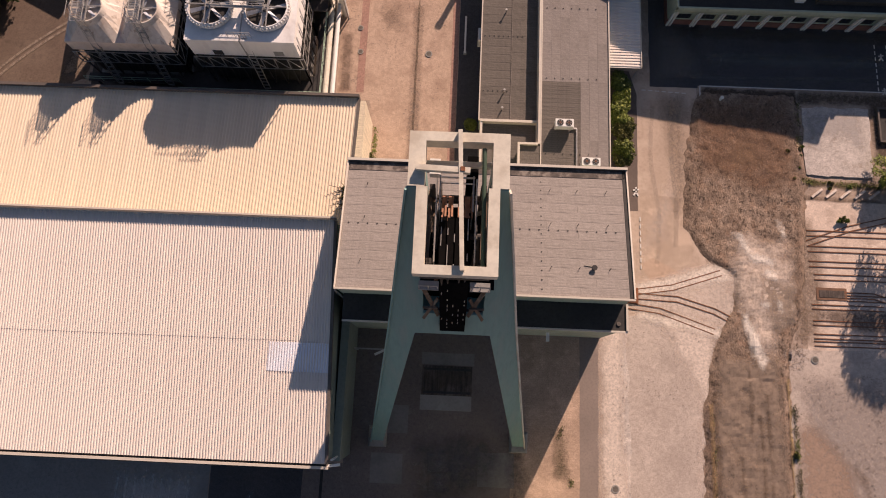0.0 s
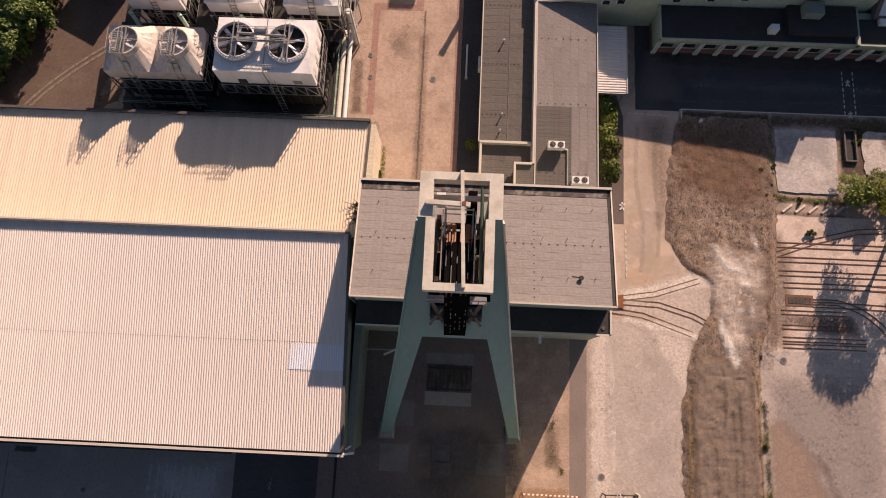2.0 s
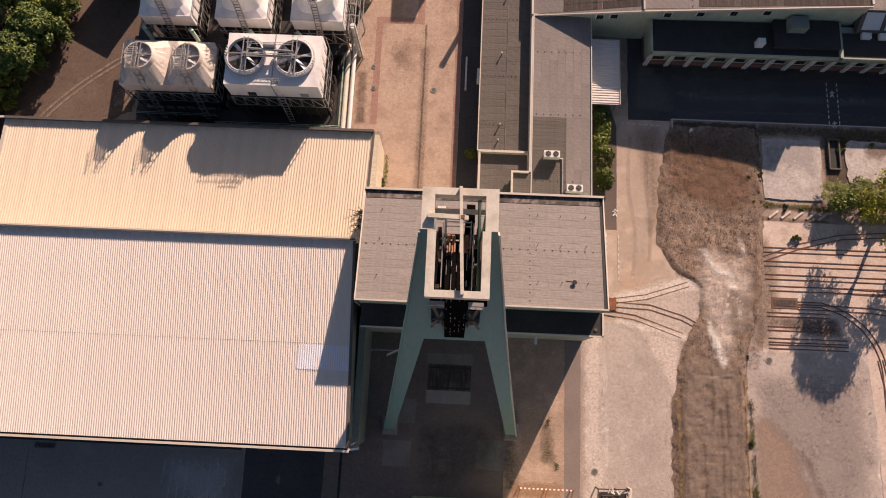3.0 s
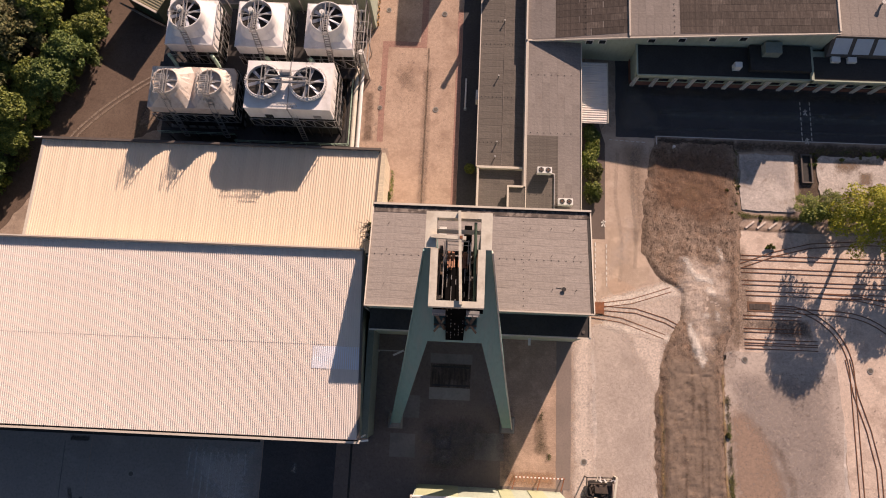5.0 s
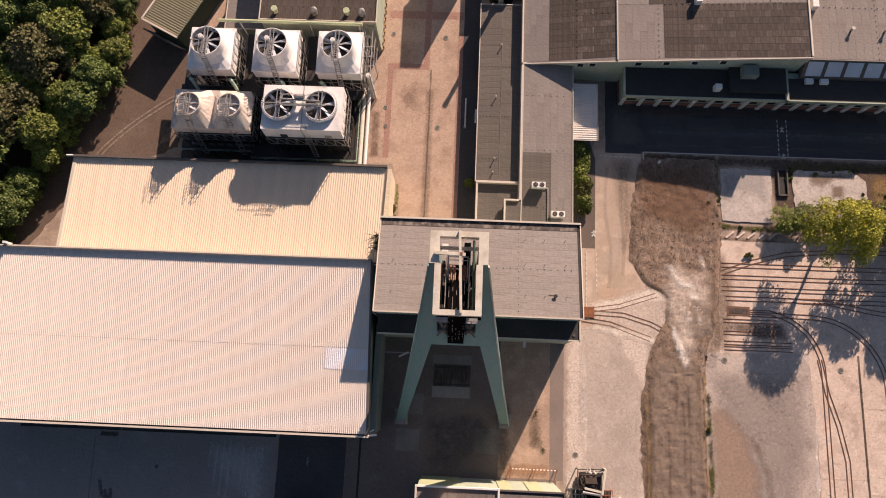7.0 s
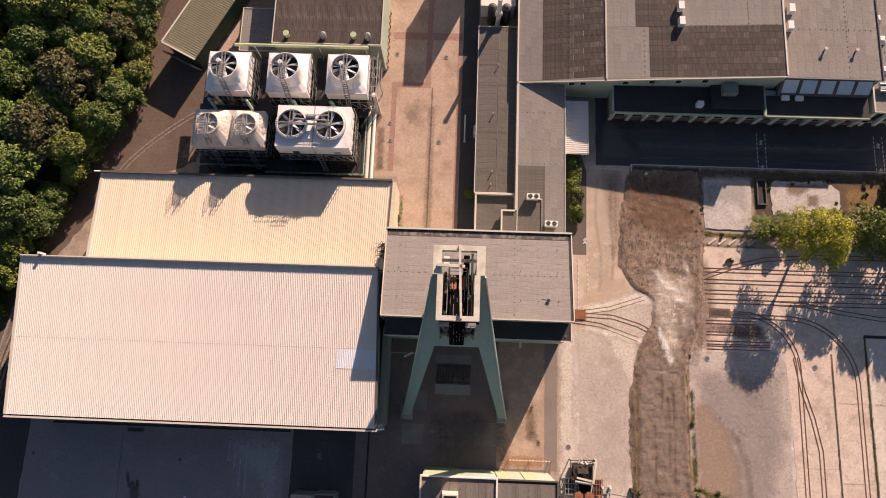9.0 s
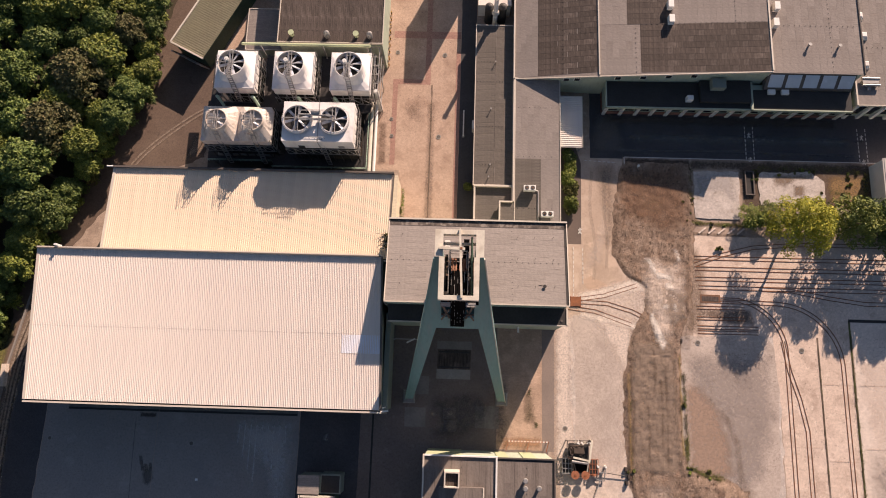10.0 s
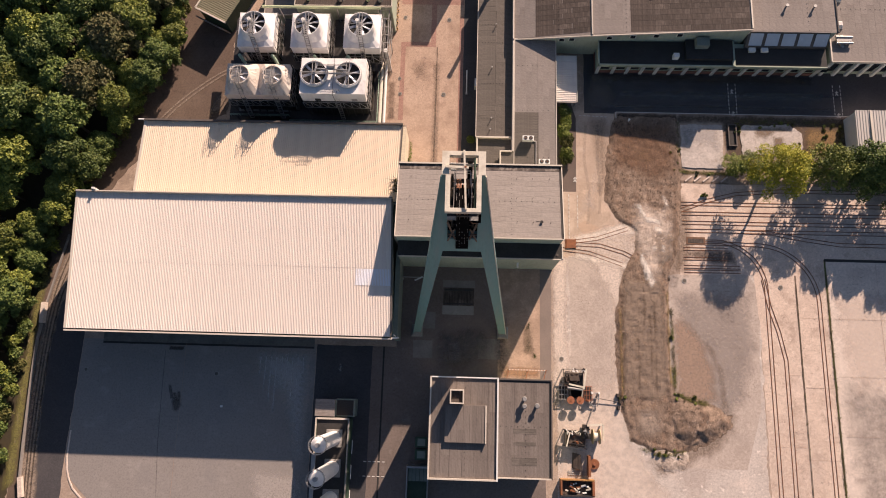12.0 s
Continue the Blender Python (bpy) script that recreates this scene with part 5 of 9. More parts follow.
for side in (-1, 1):
    a = CX + side * 1.0
    b = CX + side * 2.0
    part("window_stay", Form().beam((a, -3.7, 29.0), (b, -2.4, 33.4), 0.26, 0.12).beam((b, -3.9, 28.6), (a, -2.9, 31.6), 0.2, 0.1).beam((a, -3.4, 30.6), (b, -3.4, 30.6), 0.14, 0.14), LATTICE, tower, "rusty stay behind the window")
rng = random.Random(19)
for k in range(5):
    x = -3.02 + 0.36 * k
    f = Form()
    y = -2.2
    while y < 0.5:
        d = rng.uniform(0.15, 0.6)
        if rng.random() < 0.45:
            f.box(x - 0.022, x + 0.022, y, min(0.5, y + d), 38.8, 38.84)
        y += d
    for i in range(9):
        t0 = 0.05 + 0.1 * i + rng.uniform(0, 0.04)
        if rng.random() < 0.5:
            t1 = t0 + rng.uniform(0.02, 0.06)
            f.beam((x + 0.06, -4.57 + 2.1 * t0, 26.6 + 8.6 * t0), (x + 0.06, -4.57 + 2.1 * t1, 26.6 + 8.6 * t1), 0.05, 0.03)
    if f.v:
        part("worn_strip", f, GREYSTEEL, tower, "pale dashes painting glints on a rope strip")
    # added rust-brown strip paints the sunlit top of a sheave
    part("sheave_rim", Form().beam((x + 0.18, 0.6, 38.72), (x + 0.18, 1.9, 38.2), 0.1, 0.12), COPPERRUST, tower, "added rust-brown strip painting the sunlit part of a rope groove")
# hatch in the court
hatch = thing("shaft_hatch", (-2.5, -8, 0), "dark slatted shaft cover in the court", "hatch")
part("frame", Form().box(-5.3, 0.2, -9.4, -6.2, 0, 0.12), BROWNFELT, hatch)
part("rail", Form().box(-5.1, 0.0, -6.7, -6.45, 0.12, 0.25), DARKSTEEL, hatch)
part("rail", Form().box(-5.1, 0.0, -9.2, -8.95, 0.12, 0.25), DARKSTEEL, hatch)
for k in range(9):
    part("slat", Form().box(-4.95 + k * 0.55, -4.65 + k * 0.55, -8.9, -6.75, 0.12, 0.2), BROWNFELT, hatch)
part("slab", Form().box(-5.4, 0.2, -11.0, -9.4, 0, 0.1), CONCRETE, hatch)

# ---- the two corrugated halls ----
def hall(name, x0, x1, y0, y1, z_south, z_north, material, label, seam, overhang=0.35, ridge=0.7, skew=0.0, pitch=0.333):
    """A shed-roofed hall; skew: how far its ends lean east for each metre north."""
    h = thing(name, ((x0 + x1) / 2, (y0 + y1) / 2, 0), label, "hall")

    def lean(f):
        f.v = [(x + skew * (y - y0), y, z) for x, y, z in f.v]
        return f

    f = Form()
    f.hexa([(x0, y0, 0), (x1, y0, 0), (x1, y1, 0), (x0, y1, 0)], [(x0, y0, z_south - 0.1), (x1, y0, z_south - 0.1), (x1, y1, z_north - 0.1), (x0, y1, z_north - 0.1)])
    part("wall", lean(f), SIDING, h)
    slope = (z_north - z_south) / (y1 - y0)
    ya, yb = y0 - overhang, y0 + (y1 - y0) * seam
    n = max(1, round((x1 - x0) / (6 * pitch)))
    w = (x1 - x0) / n
    za = z_south - overhang * slope
    zb = z_south + (yb - y0) * slope

    def sheet(a, b, z0, z1):
        f = corrugated(0, w, a - y0, b - y0, z0, z1, w / 6, 0.075)
        f.v = [(x + skew * y, y, z) for x, y, z in f.v]
        return shared("roof_sheet", f, material)

    low = sheet(ya, yb + 0.1, za, zb)
    top = sheet(yb, y1, zb + 0.02, z_north + 0.02)
    for i in range(n):
        piece("roof_sheet", low, h, (x0 + i * w, y0, 0.004))
        piece("roof_sheet", top, h, (x0 + i * w, y0, 0))
    cream = material is CREAMROOF
    part("ridge_upstand", lean(Form().box(x0 - 0.15, x1 + 0.1, y1, y1 + 0.3, z_north - 0.6, z_north + ridge)), DARKTRIM if cream else TRIM, h, "raised edge flashing at the back")
    part("upstand_cap", lean(Form().box(x0 - 0.18, x1 + 0.14, y1 - 0.03, y1 + 0.12, z_north + ridge, z_north + ridge + 0.05)), DARKTRIM, h)
    part("verge", lean(Form().hexa([(x0 - 0.25, ya, za - 0.3), (x0 + 0.18, ya, za - 0.3), (x0 + 0.18, y1, z_north - 0.3), (x0 - 0.25, y1, z_north - 0.3)], [(x0 - 0.25, ya, za + 0.14), (x0 + 0.18, ya, za + 0.14), (x0 + 0.18, y1, z_north + 0.14), (x0 - 0.25, y1, z_north + 0.14)])), TRIM, h)
    part("verge", lean(Form().hexa([(x1 - 0.1, ya, za - 0.3), (x1 + 0.18, ya, za - 0.3), (x1 + 0.18, y1, z_north - 0.3), (x1 - 0.1, y1, z_north - 0.3)], [(x1 - 0.1, ya, za + 0.12), (x1 + 0.18, ya, za + 0.12), (x1 + 0.18, y1, z_north + 0.12), (x1 - 0.1, y1, z_north + 0.12)])), DARKTRIM, h)
    gutter = part("gutter", lean(Form().box(x0 - 0.25, x1 + 0.2, ya - 0.46, ya - 0.22, za - 0.3, za + 0.07).box(x0 - 0.25, x1 + 0.2, ya - 0.22, ya - 0.02, za - 0.3, za - 0.2)), TRIM, h, "pale box gutter along the eaves")
    part("gutter_bed", lean(Form().box(x0, x1, ya - 0.2, ya - 0.04, za - 0.2, za - 0.17)), BITUMEN, gutter)
    return h


white_hall = hall("storage_hall", -67.45, -13.45, -15.6, 7.15, 9.9, 10.8, WHITEROOF, "long hall with a white ribbed metal roof", 0.477, 0.35, 0.48, -0.032, 0.265)
cream_hall = hall("storage_hall", -60.1, -13.75, 7.5, 21.7, 7.7, 7.6, CREAMROOF, "lower hall with a cream ribbed metal roof", 0.0, 0.0, 0.5, 0.03)
for i in range(3):
    x = -19.75 + i * 2.02
    f = corrugated(x, x + 2.02, -7.65, -4.9, 9.9 + 7.95 * 0.0396 + 0.045, 9.9 + 10.7 * 0.0396 + 0.045, 0.2525, 0.06)
    part("patch_sheet", f, NEWSHEET, white_hall, "newer bluish-white roof sheet")
f = Form().tube((-13.0, -15.6, 0), (-13.0, -15.6, 9.6), 0.1).tube((-13.6, -16.2, 9.5), (-12.2, -16.0, 9.3), 0.13)
part("downpipe", f, WHITEPAINT, white_hall)
part("east_ledge", Form().box(-13.5, -12.7, -16.0, -1.0, 0, 6.5), SIDING, white_hall, "narrow green side bay")
part("vent", Form().box(-65.3, -64.9, 7.5, 7.8, 10.4, 11.9), WHITEPAINT, white_hall)
part("end_pipe", Form().tube((-61.0, 21.9, 7.8), (-60.0, 21.9, 7.8), 0.14), WHITEPAINT, cream_hall)
part("end_wall", Form().box(-13.5, -12.7, 12.6, 21.9, 0, 6.6), mat("cream_wall", (0.64, 0.54, 0.41), (0.58, 0.49, 0.37), 0.3, 0.8, lines=0.15, line_stretch=(1.0, 6.0, 0.3)), cream_hall, "cream end wall")

# side gallery under the hoist house edge
gate = thing("yard_gate", (-11, -5, 0), "grey steel gate frame beside the hall", "gate")
part("rail", Form().beam((-12.6, -4.8, 2.5), (-8.6, -4.8, 2.5), 0.15, 0.15), GREYSTEEL, gate)
part("post", Form().tube((-12.6, -4.8, 0), (-12.6, -4.8, 2.5), 0.09), GREYSTEEL, gate)
part("post", Form().tube((-8.6, -4.8, 0), (-8.6, -4.8, 2.5), 0.09), GREYSTEEL, gate)
part("arm", Form().beam((-10.4, -5.4, 2.6), (-9.0, -4.7, 2.6), 0.25, 0.12), WHITEPAINT, gate)


# ---- flat-roofed wings north of the hoist house ----
def felt_roof(parent, x0, x1, y0, y1, z, material, across=1.0, length=5.0, along="x", rise_x=0.0, rise_y=0.0):
    """Overlapping lengths of roofing felt on a flat or gently sloping roof; z is the height at (x0, y0)."""
    span, run = (y1 - y0, x1 - x0) if along == "x" else (x1 - x0, y1 - y0)
    rows = max(1, round(span / across))
    w = span / rows
    n = max(1, round(run / length))
    d = run / n
    whole = {}
    for key, long in (("full", d), ("third", d * 4 / 3), ("cut", d * 2 / 3), ("most", d * 5 / 3), ("stub", d / 3)):
        f = Form()
        e = long - 0.012
        if along == "x":
            f.hexa([(0, -0.05, 0), (e, -0.05, 0), (e, w, 0), (0, w, 0)], [(0, -0.05, 0.016), (e, -0.05, 0.016), (e, w, 0.004), (0, w, 0.004)])
        else:
            f.hexa([(-0.05, 0, 0), (w, 0, 0), (w, e, 0), (-0.05, e, 0)], [(-0.05, 0, 0.016), (w, 0, 0.004), (w, e, 0.004), (-0.05, e, 0.016)])
        whole[key] = shared("felt_strip", f, material)
    for r in range(rows):
        cuts = [("full", d)] * n
        if n > 1 and r % 3 == 1:
            cuts = [("third", d * 4 / 3)] + [("full", d)] * (n - 2) + [("cut", d * 2 / 3)]
        elif n > 1 and r % 3 == 2:
            cuts = [("cut", d * 2 / 3)] + [("full", d)] * (n - 2) + [("third", d * 4 / 3)]
        a = 0.0
        for i, (key, long) in enumerate(cuts):
            dx, dy = (a, r * w) if along == "x" else (r * w, a)
            piece("felt_strip", whole[key], parent, (x0 + dx, y0 + dy, z + 0.004 + dx * rise_x + dy * rise_y), tilt=math.atan(rise_y), lean=-math.atan(rise_x))
            a += long


def clips(parent, p, q, z, step=0.9, z_end=None):
    me = shared("cable_clip", Form().box(-0.055, 0.055, -0.05, 0.05, 0, 0.05), BITUMEN)
    d = Vector(q) - Vector(p)
    n = int(d.length / step)
    for i in range(n + 1):
        a = Vector(p) + d.normalized() * i * step
        zz = z if z_end is None else z + (z_end - z) * i / max(1, n)
        piece("cable_clip", me, parent, (a.x, a.y, zz + 0.02))


def block(name, x0, x1, y0, y1, z, wall, roof, label, edge=None, kerb=0.15, category="building"):
    b = thing(name, ((x0 + x1) / 2, (y0 + y1) / 2, 0), label, category)
    part("wall", Form().box(x0, x1, y0, y1, 0, z - 0.12), wall, b)
    part("roof_deck", Form().box(x0, x1, y0, y1, z - 0.12, z), roof, b)
    if edge:
        for ax, bx, ay, by in ((x0 - 0.12, x0, y0 - 0.12, y1 + 0.12), (x1, x1 + 0.12, y0 - 0.12, y1 + 0.12), (x0, x1, y0 - 0.12, y0), (x0, x1, y1, y1 + 0.12)):
            part("coping", Form().box(ax, bx, ay, by, z - 0.25, z + kerb), edge, b)
    return b


felt_roof(hoist, HX0 + 0.05, HX1 - 0.36, 0.05, HY1 - 0.9, roof_z(0.05), PALEFELT, 0.95, 4.5, "x", 0.0, (HN - HZ) / HY1)
clips(hoist, (5.8, 0.6), (5.8, 11.6), roof_z(0.6), 0.9, roof_z(11.6))
clips(hoist, (2.9, 6.4), (13.5, 6.4), roof_z(6.4))
clips(hoist, (-12.4, 6.4), (-6.8, 6.4), roof_z(6.4))
part("roof_cable", Form().pipe([(9.7, 3.0, roof_z(3.0) + 0.05), (10.5, 2.9, roof_z(2.9) + 0.05)], 0.03, 5), BITUMEN, hoist)

low_wing = block("low_wing", -0.05, 6.5, 21.75, 51.6, 3.15, GREENWALL, FELT, "long low wing with brown felt roof", TRIM, 0.1)
felt_roof(low_wing, 0.0, 3.45, 21.8, 51.5, 3.15, WINGFELT, 1.02, 3.5, "x")
felt_roof(low_wing, 3.5, 6.45, 21.8, 51.5, 3.15, WINGFELT, 2.1, 1.5, "x")
for y, x1 in ((51.0, 5.0), (44.5, 3.4), (40.7, 5.2), (32.3, 5.2), (25.3, 3.3)):
    clips(low_wing, (0.3, y), (x1, y), 3.15, 0.55)
part("roof_seam", Form().box(3.42, 3.54, 21.9, 47.5, 3.15, 3.21), WINGFELT, low_wing)
for x, y in ((3.4, 44.3), (2.7, 25.2), (2.7, 35.4), (2.5, 23.0)):
    part("roof_stub", Form().tube((x, y, 3.15), (x, y, 3.75), 0.07, 8).tube((x, y, 3.75), (x, y, 3.83), 0.13, 8), GREYSTEEL, low_wing, "small vent stub on the felt")
part("wall_box", Form().box(-0.5, -0.2, 32.0, 33.6, 1.0, 2.6), WHITEPAINT, low_wing, "pale cabinet on the wall")
side_wing = block("side_wing", 6.9, 14.5, 13.3, 40.8, 4.4, GREENWALL, PALEFELT, "flat wing with pale grey felt roof", TRIM, 0.12)
felt_roof(side_wing, 6.95, 14.35, 26.1, 40.7, 4.4, FELT, 1.05, 4.9, "y")
felt_roof(side_wing, 11.35, 14.35, 13.4, 26.1, 4.4, FELT, 1.0, 4.2, "y")
felt_roof(side_wing, 6.95, 11.3, 13.4, 26.1, 4.4, WINGFELT, 0.5, 4.3, "x")
for y in (17.4, 26.5, 35.4):
    clips(side_wing, (7.4, y), (14.0, y), 4.4, 0.95)
part("roof_edge", Form().box(6.54, 6.88, 18.5, 40.6, 3.0, 4.5), TRIM, side_wing, "pale roof edge beam")
link_block = block("link_block", 0.1, 6.4, 13.3, 21.2, 3.2, GREENWALL, FELT, "small flat-roofed link with a pale kerb")
felt_roof(link_block, 0.35, 6.35, 13.4, 21.15, 3.2, WINGFELT, 1.0, 3.7, "x")
clips(link_block, (0.7, 15.5), (4.0, 15.5), 3.2, 0.6)
part("coping", Form().box(0.0, 6.75, 21.2, 21.5, 3.0, 3.9), TRIM, link_block)
part("coping", Form().box(6.42, 6.75, 18.6, 21.2, 3.0, 4.0), TRIM, link_block)
part("coping", Form().box(0.02, 0.3, 13.4, 21.2, 3.0, 3.85), TRIM, link_block)
step_block = block("step_block", 4.5, 6.85, 13.4, 18.25, 4.44, GREENWALL, WINGFELT, "small raised flat roof with brown felt")
felt_roof(step_block, 4.55, 6.8, 13.45, 18.2, 4.44, WINGFELT, 0.8, 2.3, "x")
part("coping", Form().box(4.25, 4.5, 13.4, 18.5, 3.9, 4.8), TRIM, step_block)
part("coping", Form().box(4.5, 6.5, 18.25, 18.5, 3.9, 4.8), TRIM, step_block)


def condenser(x, y, z, label):
    a = thing("air_conditioner", (x, y, z), label, "air conditioner", "roof air conditioners")
    part("casing", Form().box(x - 1.0, x + 1.0, y - 0.45, y + 0.45, z + 0.35, z + 1.25), WHITEPAINT, a)
    for sx in (-0.48, 0.48):
        fan = part("fan_grille", Form().tube((x + sx, y, z + 1.25), (x + sx, y, z + 1.29), 0.36, 20), DARKSTEEL, a, "round dark fan opening")
        part("fan_hub", Form().tube((x + sx, y, z + 1.29), (x + sx, y, z + 1.32), 0.12, 12), RUST, fan)
        g = Form()
        for k in range(3):
            ang = math.pi * k / 3
            g.beam((x + sx - 0.34 * math.cos(ang), y - 0.34 * math.sin(ang), z + 1.31), (x + sx + 0.34 * math.cos(ang), y + 0.34 * math.sin(ang), z + 1.31), 0.03, 0.02)
        part("guard", g, GREYSTEEL, fan)
    for sx in (-0.85, 0.85):
        for sy in (-0.35, 0.35):
            part("leg", Form().box(x + sx - 0.04, x + sx + 0.04, y + sy - 0.04, y + sy + 0.04, z, z + 0.35), GREYSTEEL, a)


condenser(9.3, 20.6, 4.43, "white twin-fan air conditioner on the brown felt roof")
condenser(12.2, 16.2, 4.43, "beige twin-fan air conditioner on the pale felt roof")
rp = thing("refrigerant_pipe", (10.8, 17, 4.4), "insulated pipe run on the roof", "pipe")
part("run", Form().pipe([(10.8, 20.4, 4.55), (10.8, 13.5, 4.55)], 0.1, 8), GREYSTEEL, rp)
part("branch", Form().pipe([(10.3, 20.4, 4.55), (10.8, 20.4, 4.55)], 0.1, 8), GREYSTEEL, rp)

# ribbed canopy beside the wing
canopy = thing("canopy", (17, 34, 0), "carport canopy with a pale ribbed sheet roof", "canopy")
f = Form()
sheet = corrugated(-4.75, 4.75, 0, 3.9, 0, 0, 0.36, 0.06)
part("roof_sheet", Form().add([(14.75 + y, 33.65 + x, 2.9 + z) for x, y, z in sheet.v], [tuple(reversed(q)) for q in sheet.f]), WHITEROOF, canopy)
for x, y in ((18.5, 29.3), (18.5, 38.0), (14.8, 29.3), (14.8, 38.0)):
    part("post", Form().tube((x, y, 0), (x, y, 2.9), 0.07), GREYSTEEL, canopy)
part("rim", Form().box(18.66, 18.74, 28.9, 38.4, 2.8, 3.06), TRIM, canopy)

# ---- big workshop in the north-east ----
shop = thing("workshop", (45, 60, 0), "large workshop with a sloping felt roof and green walls", "building")
SY, RIDGE = 40.95, 20.85


def shop_z(x):
    return 4.4 + (x - 6.8) * 0.2 if x < RIDGE else 7.21 + (x - RIDGE) * 0.074


def shop_y(x):
    return SY - (x - 6.8) * 0.043 if x < RIDGE else 40.346 + (x - RIDGE) * 0.0143


def shop_slab(x0, x1, y1, low, high, south=0.0, deep=None):
    """A slab that follows the workshop roof, split where its slope changes."""
    f = Form()
    cuts = [x0] + ([RIDGE] if x0 < RIDGE < x1 else []) + [x1]
    for a, b in zip(cuts, cuts[1:]):
        e = b - 1e-4
        ya, yb = shop_y(a) - south, shop_y(e) - south
        na, nb = (ya + deep, yb + deep) if deep else (y1, y1)
        za, zb = shop_z(a), shop_z(e)
        f.hexa([(a, ya, za + low), (b, yb, zb + low), (b, nb, zb + low), (a, na, za + low)], [(a, ya, za + high), (b, yb, zb + high), (b, nb, zb + high), (a, na, za + high)])
    return f


f = Form()
for a, b in ((6.9, RIDGE), (RIDGE, 49.0)):
    e = b - 1e-4
    f.hexa([(a, shop_y(a), 0), (b, shop_y(e), 0), (b, 95, 0), (a, 95, 0)], [(a, shop_y(a), shop_z(a) - 0.2), (b, shop_y(e), shop_z(e) - 0.2), (b, 95, shop_z(e) - 0.2), (a, 95, shop_z(a) - 0.2)])
part("wall", f, GREENWALL, shop)
part("roof_deck", shop_slab(6.7, 49.0, 95, -0.2, 0.0, 0.15), FELT, shop)
part("wall", Form().box(49.004, 65.0, 41.3, 95, 0, 7.4), GREENWALL, shop)
part("wall", Form().box(65.004, 130, 37.1, 95, 0, 4.9), GREENWALL, shop)
part("roof_deck", Form().box(49.15, 65.1, 41.2, 95, 7.4, 7.55), PALEFELT, shop)
part("roof_deck", Form().box(65.1, 130, 36.9, 95, 4.9, 5.05), PALEFELT, shop)
for x0, x1, y0, y1, m in ((6.9, 10.6, SY, 60, FELT), (10.7, 20.7, SY, 60, BROWNFELT), (21.0, 27.6, 40.5, 49.6, FELT), (21.0, 25.6, 49.7, 60, FELT), (27.8, 48.8, 40.75, 49.6, BROWNFELT), (25.7, 33.3, 49.7, 60, BROWNFELT), (33.4, 48.8, 49.7, 60, FELT)):
    felt_roof(shop, x0, x1, y0, y1, shop_z(x0), m, 1.05, 4.8 if m is BROWNFELT else 5.0, "x" if m is BROWNFELT else "y", 0.2 if x0 < 20 else 0.074)
for x, y0, y1 in ((14.9, 41.2, 60), (27.0, 40.8, 49.4), (43.6, 50, 60)):
    clips(shop, (x, y0), (x, y1), shop_z(x) + 0.02)
clips(shop, (10.8, 48.9), (20.6, 48.9), shop_z(10.8) + 0.02, 0.9, shop_z(20.6) + 0.02)
clips(shop, (28, 49.65), (48.6, 49.65), shop_z(28) + 0.02, 0.9, shop_z(48.6) + 0.02)
felt_roof(shop, 49.3, 64.1, 41.4, 60, 7.55, FELT, 1.2, 6.0, "y")
felt_roof(shop, 65.2, 92, 37.0, 60, 5.05, FELT, 1.2, 6.0, "y")
clips(shop, (49.6, 50), (64.6, 50), 7.57)
clips(shop, (65.8, 47.6), (90, 47.6), 5.07)
clips(shop, (60.0, 41.6), (60.0, 60), 7.57)
part("gutter", shop_slab(6.6, 49.1, 0, -0.3, 0.06, 0.3, 0.15), TRIM, shop)
part("gable_edge", Form().box(48.95, 49.2, 40.8, 95, 7.3, shop_z(49) + 0.15), TRIM, shop)
part("roof_seam", shop_slab(20.75, 20.95, 95, 0.0, 0.2), TRIM, shop)
part("roof_edge", Form().box(6.5, 6.75, SY - 0.2, 95, 4.1, 4.75), TRIM, shop)
part("roof_edge", Form().box(64.85, 65.1, 36.75, 41.2, 4.7, 5.3), TRIM, shop)
part("roof_edge", Form().box(65.1, 130, 36.75, 36.9, 4.7, 5.2), TRIM, shop)
part("roof_edge", Form().box(65.1, 65.3, 41.2, 95, 7.2, 7.75), DARKTRIM, shop)
f = Form().hexa([(49.2, 39.3, 5.0), (64.0, 39.3, 5.0), (64.0, 41.3, 5.0), (49.2, 41.3, 5.0)], [(49.2, 39.3, 5.4), (64.0, 39.3, 5.4), (64.0, 41.3, 7.4), (49.2, 41.3, 7.4)])
part("skylight_frame", f, DARKTRIM, shop, "sloping glazed lean-to")
for k in range(5):
    x0 = 49.7 + k * 2.95
    p = [(x0, 39.5), (x0 + 2.35, 39.5), (x0 + 2.35, 41.05), (x0, 41.05)]
    f = Form().hexa([(x, y, 5.42 + (y - 39.3)) for x, y in p], [(x, y, 5.48 + (y - 39.3)) for x, y in p])
    part("skylight_pane", f, PALEGLASS, shop, "pale wired-glass pane")
for k, x in enumerate((15.6, 17.4, 24.2, 28.4, 32.6, 36.8)):
    zt, y = shop_z(x), shop_y(x)
    win = part("window", Form().box(x - 0.55, x + 0.55, y - 0.1, y + 0.05, zt - 1.7, zt - 0.7), WHITEPAINT, shop)
    part("pane", Form().box(x - 0.45, x + 0.45, y - 0.15, y - 0.1, zt - 1.6, zt - 0.8), GLASS, win)
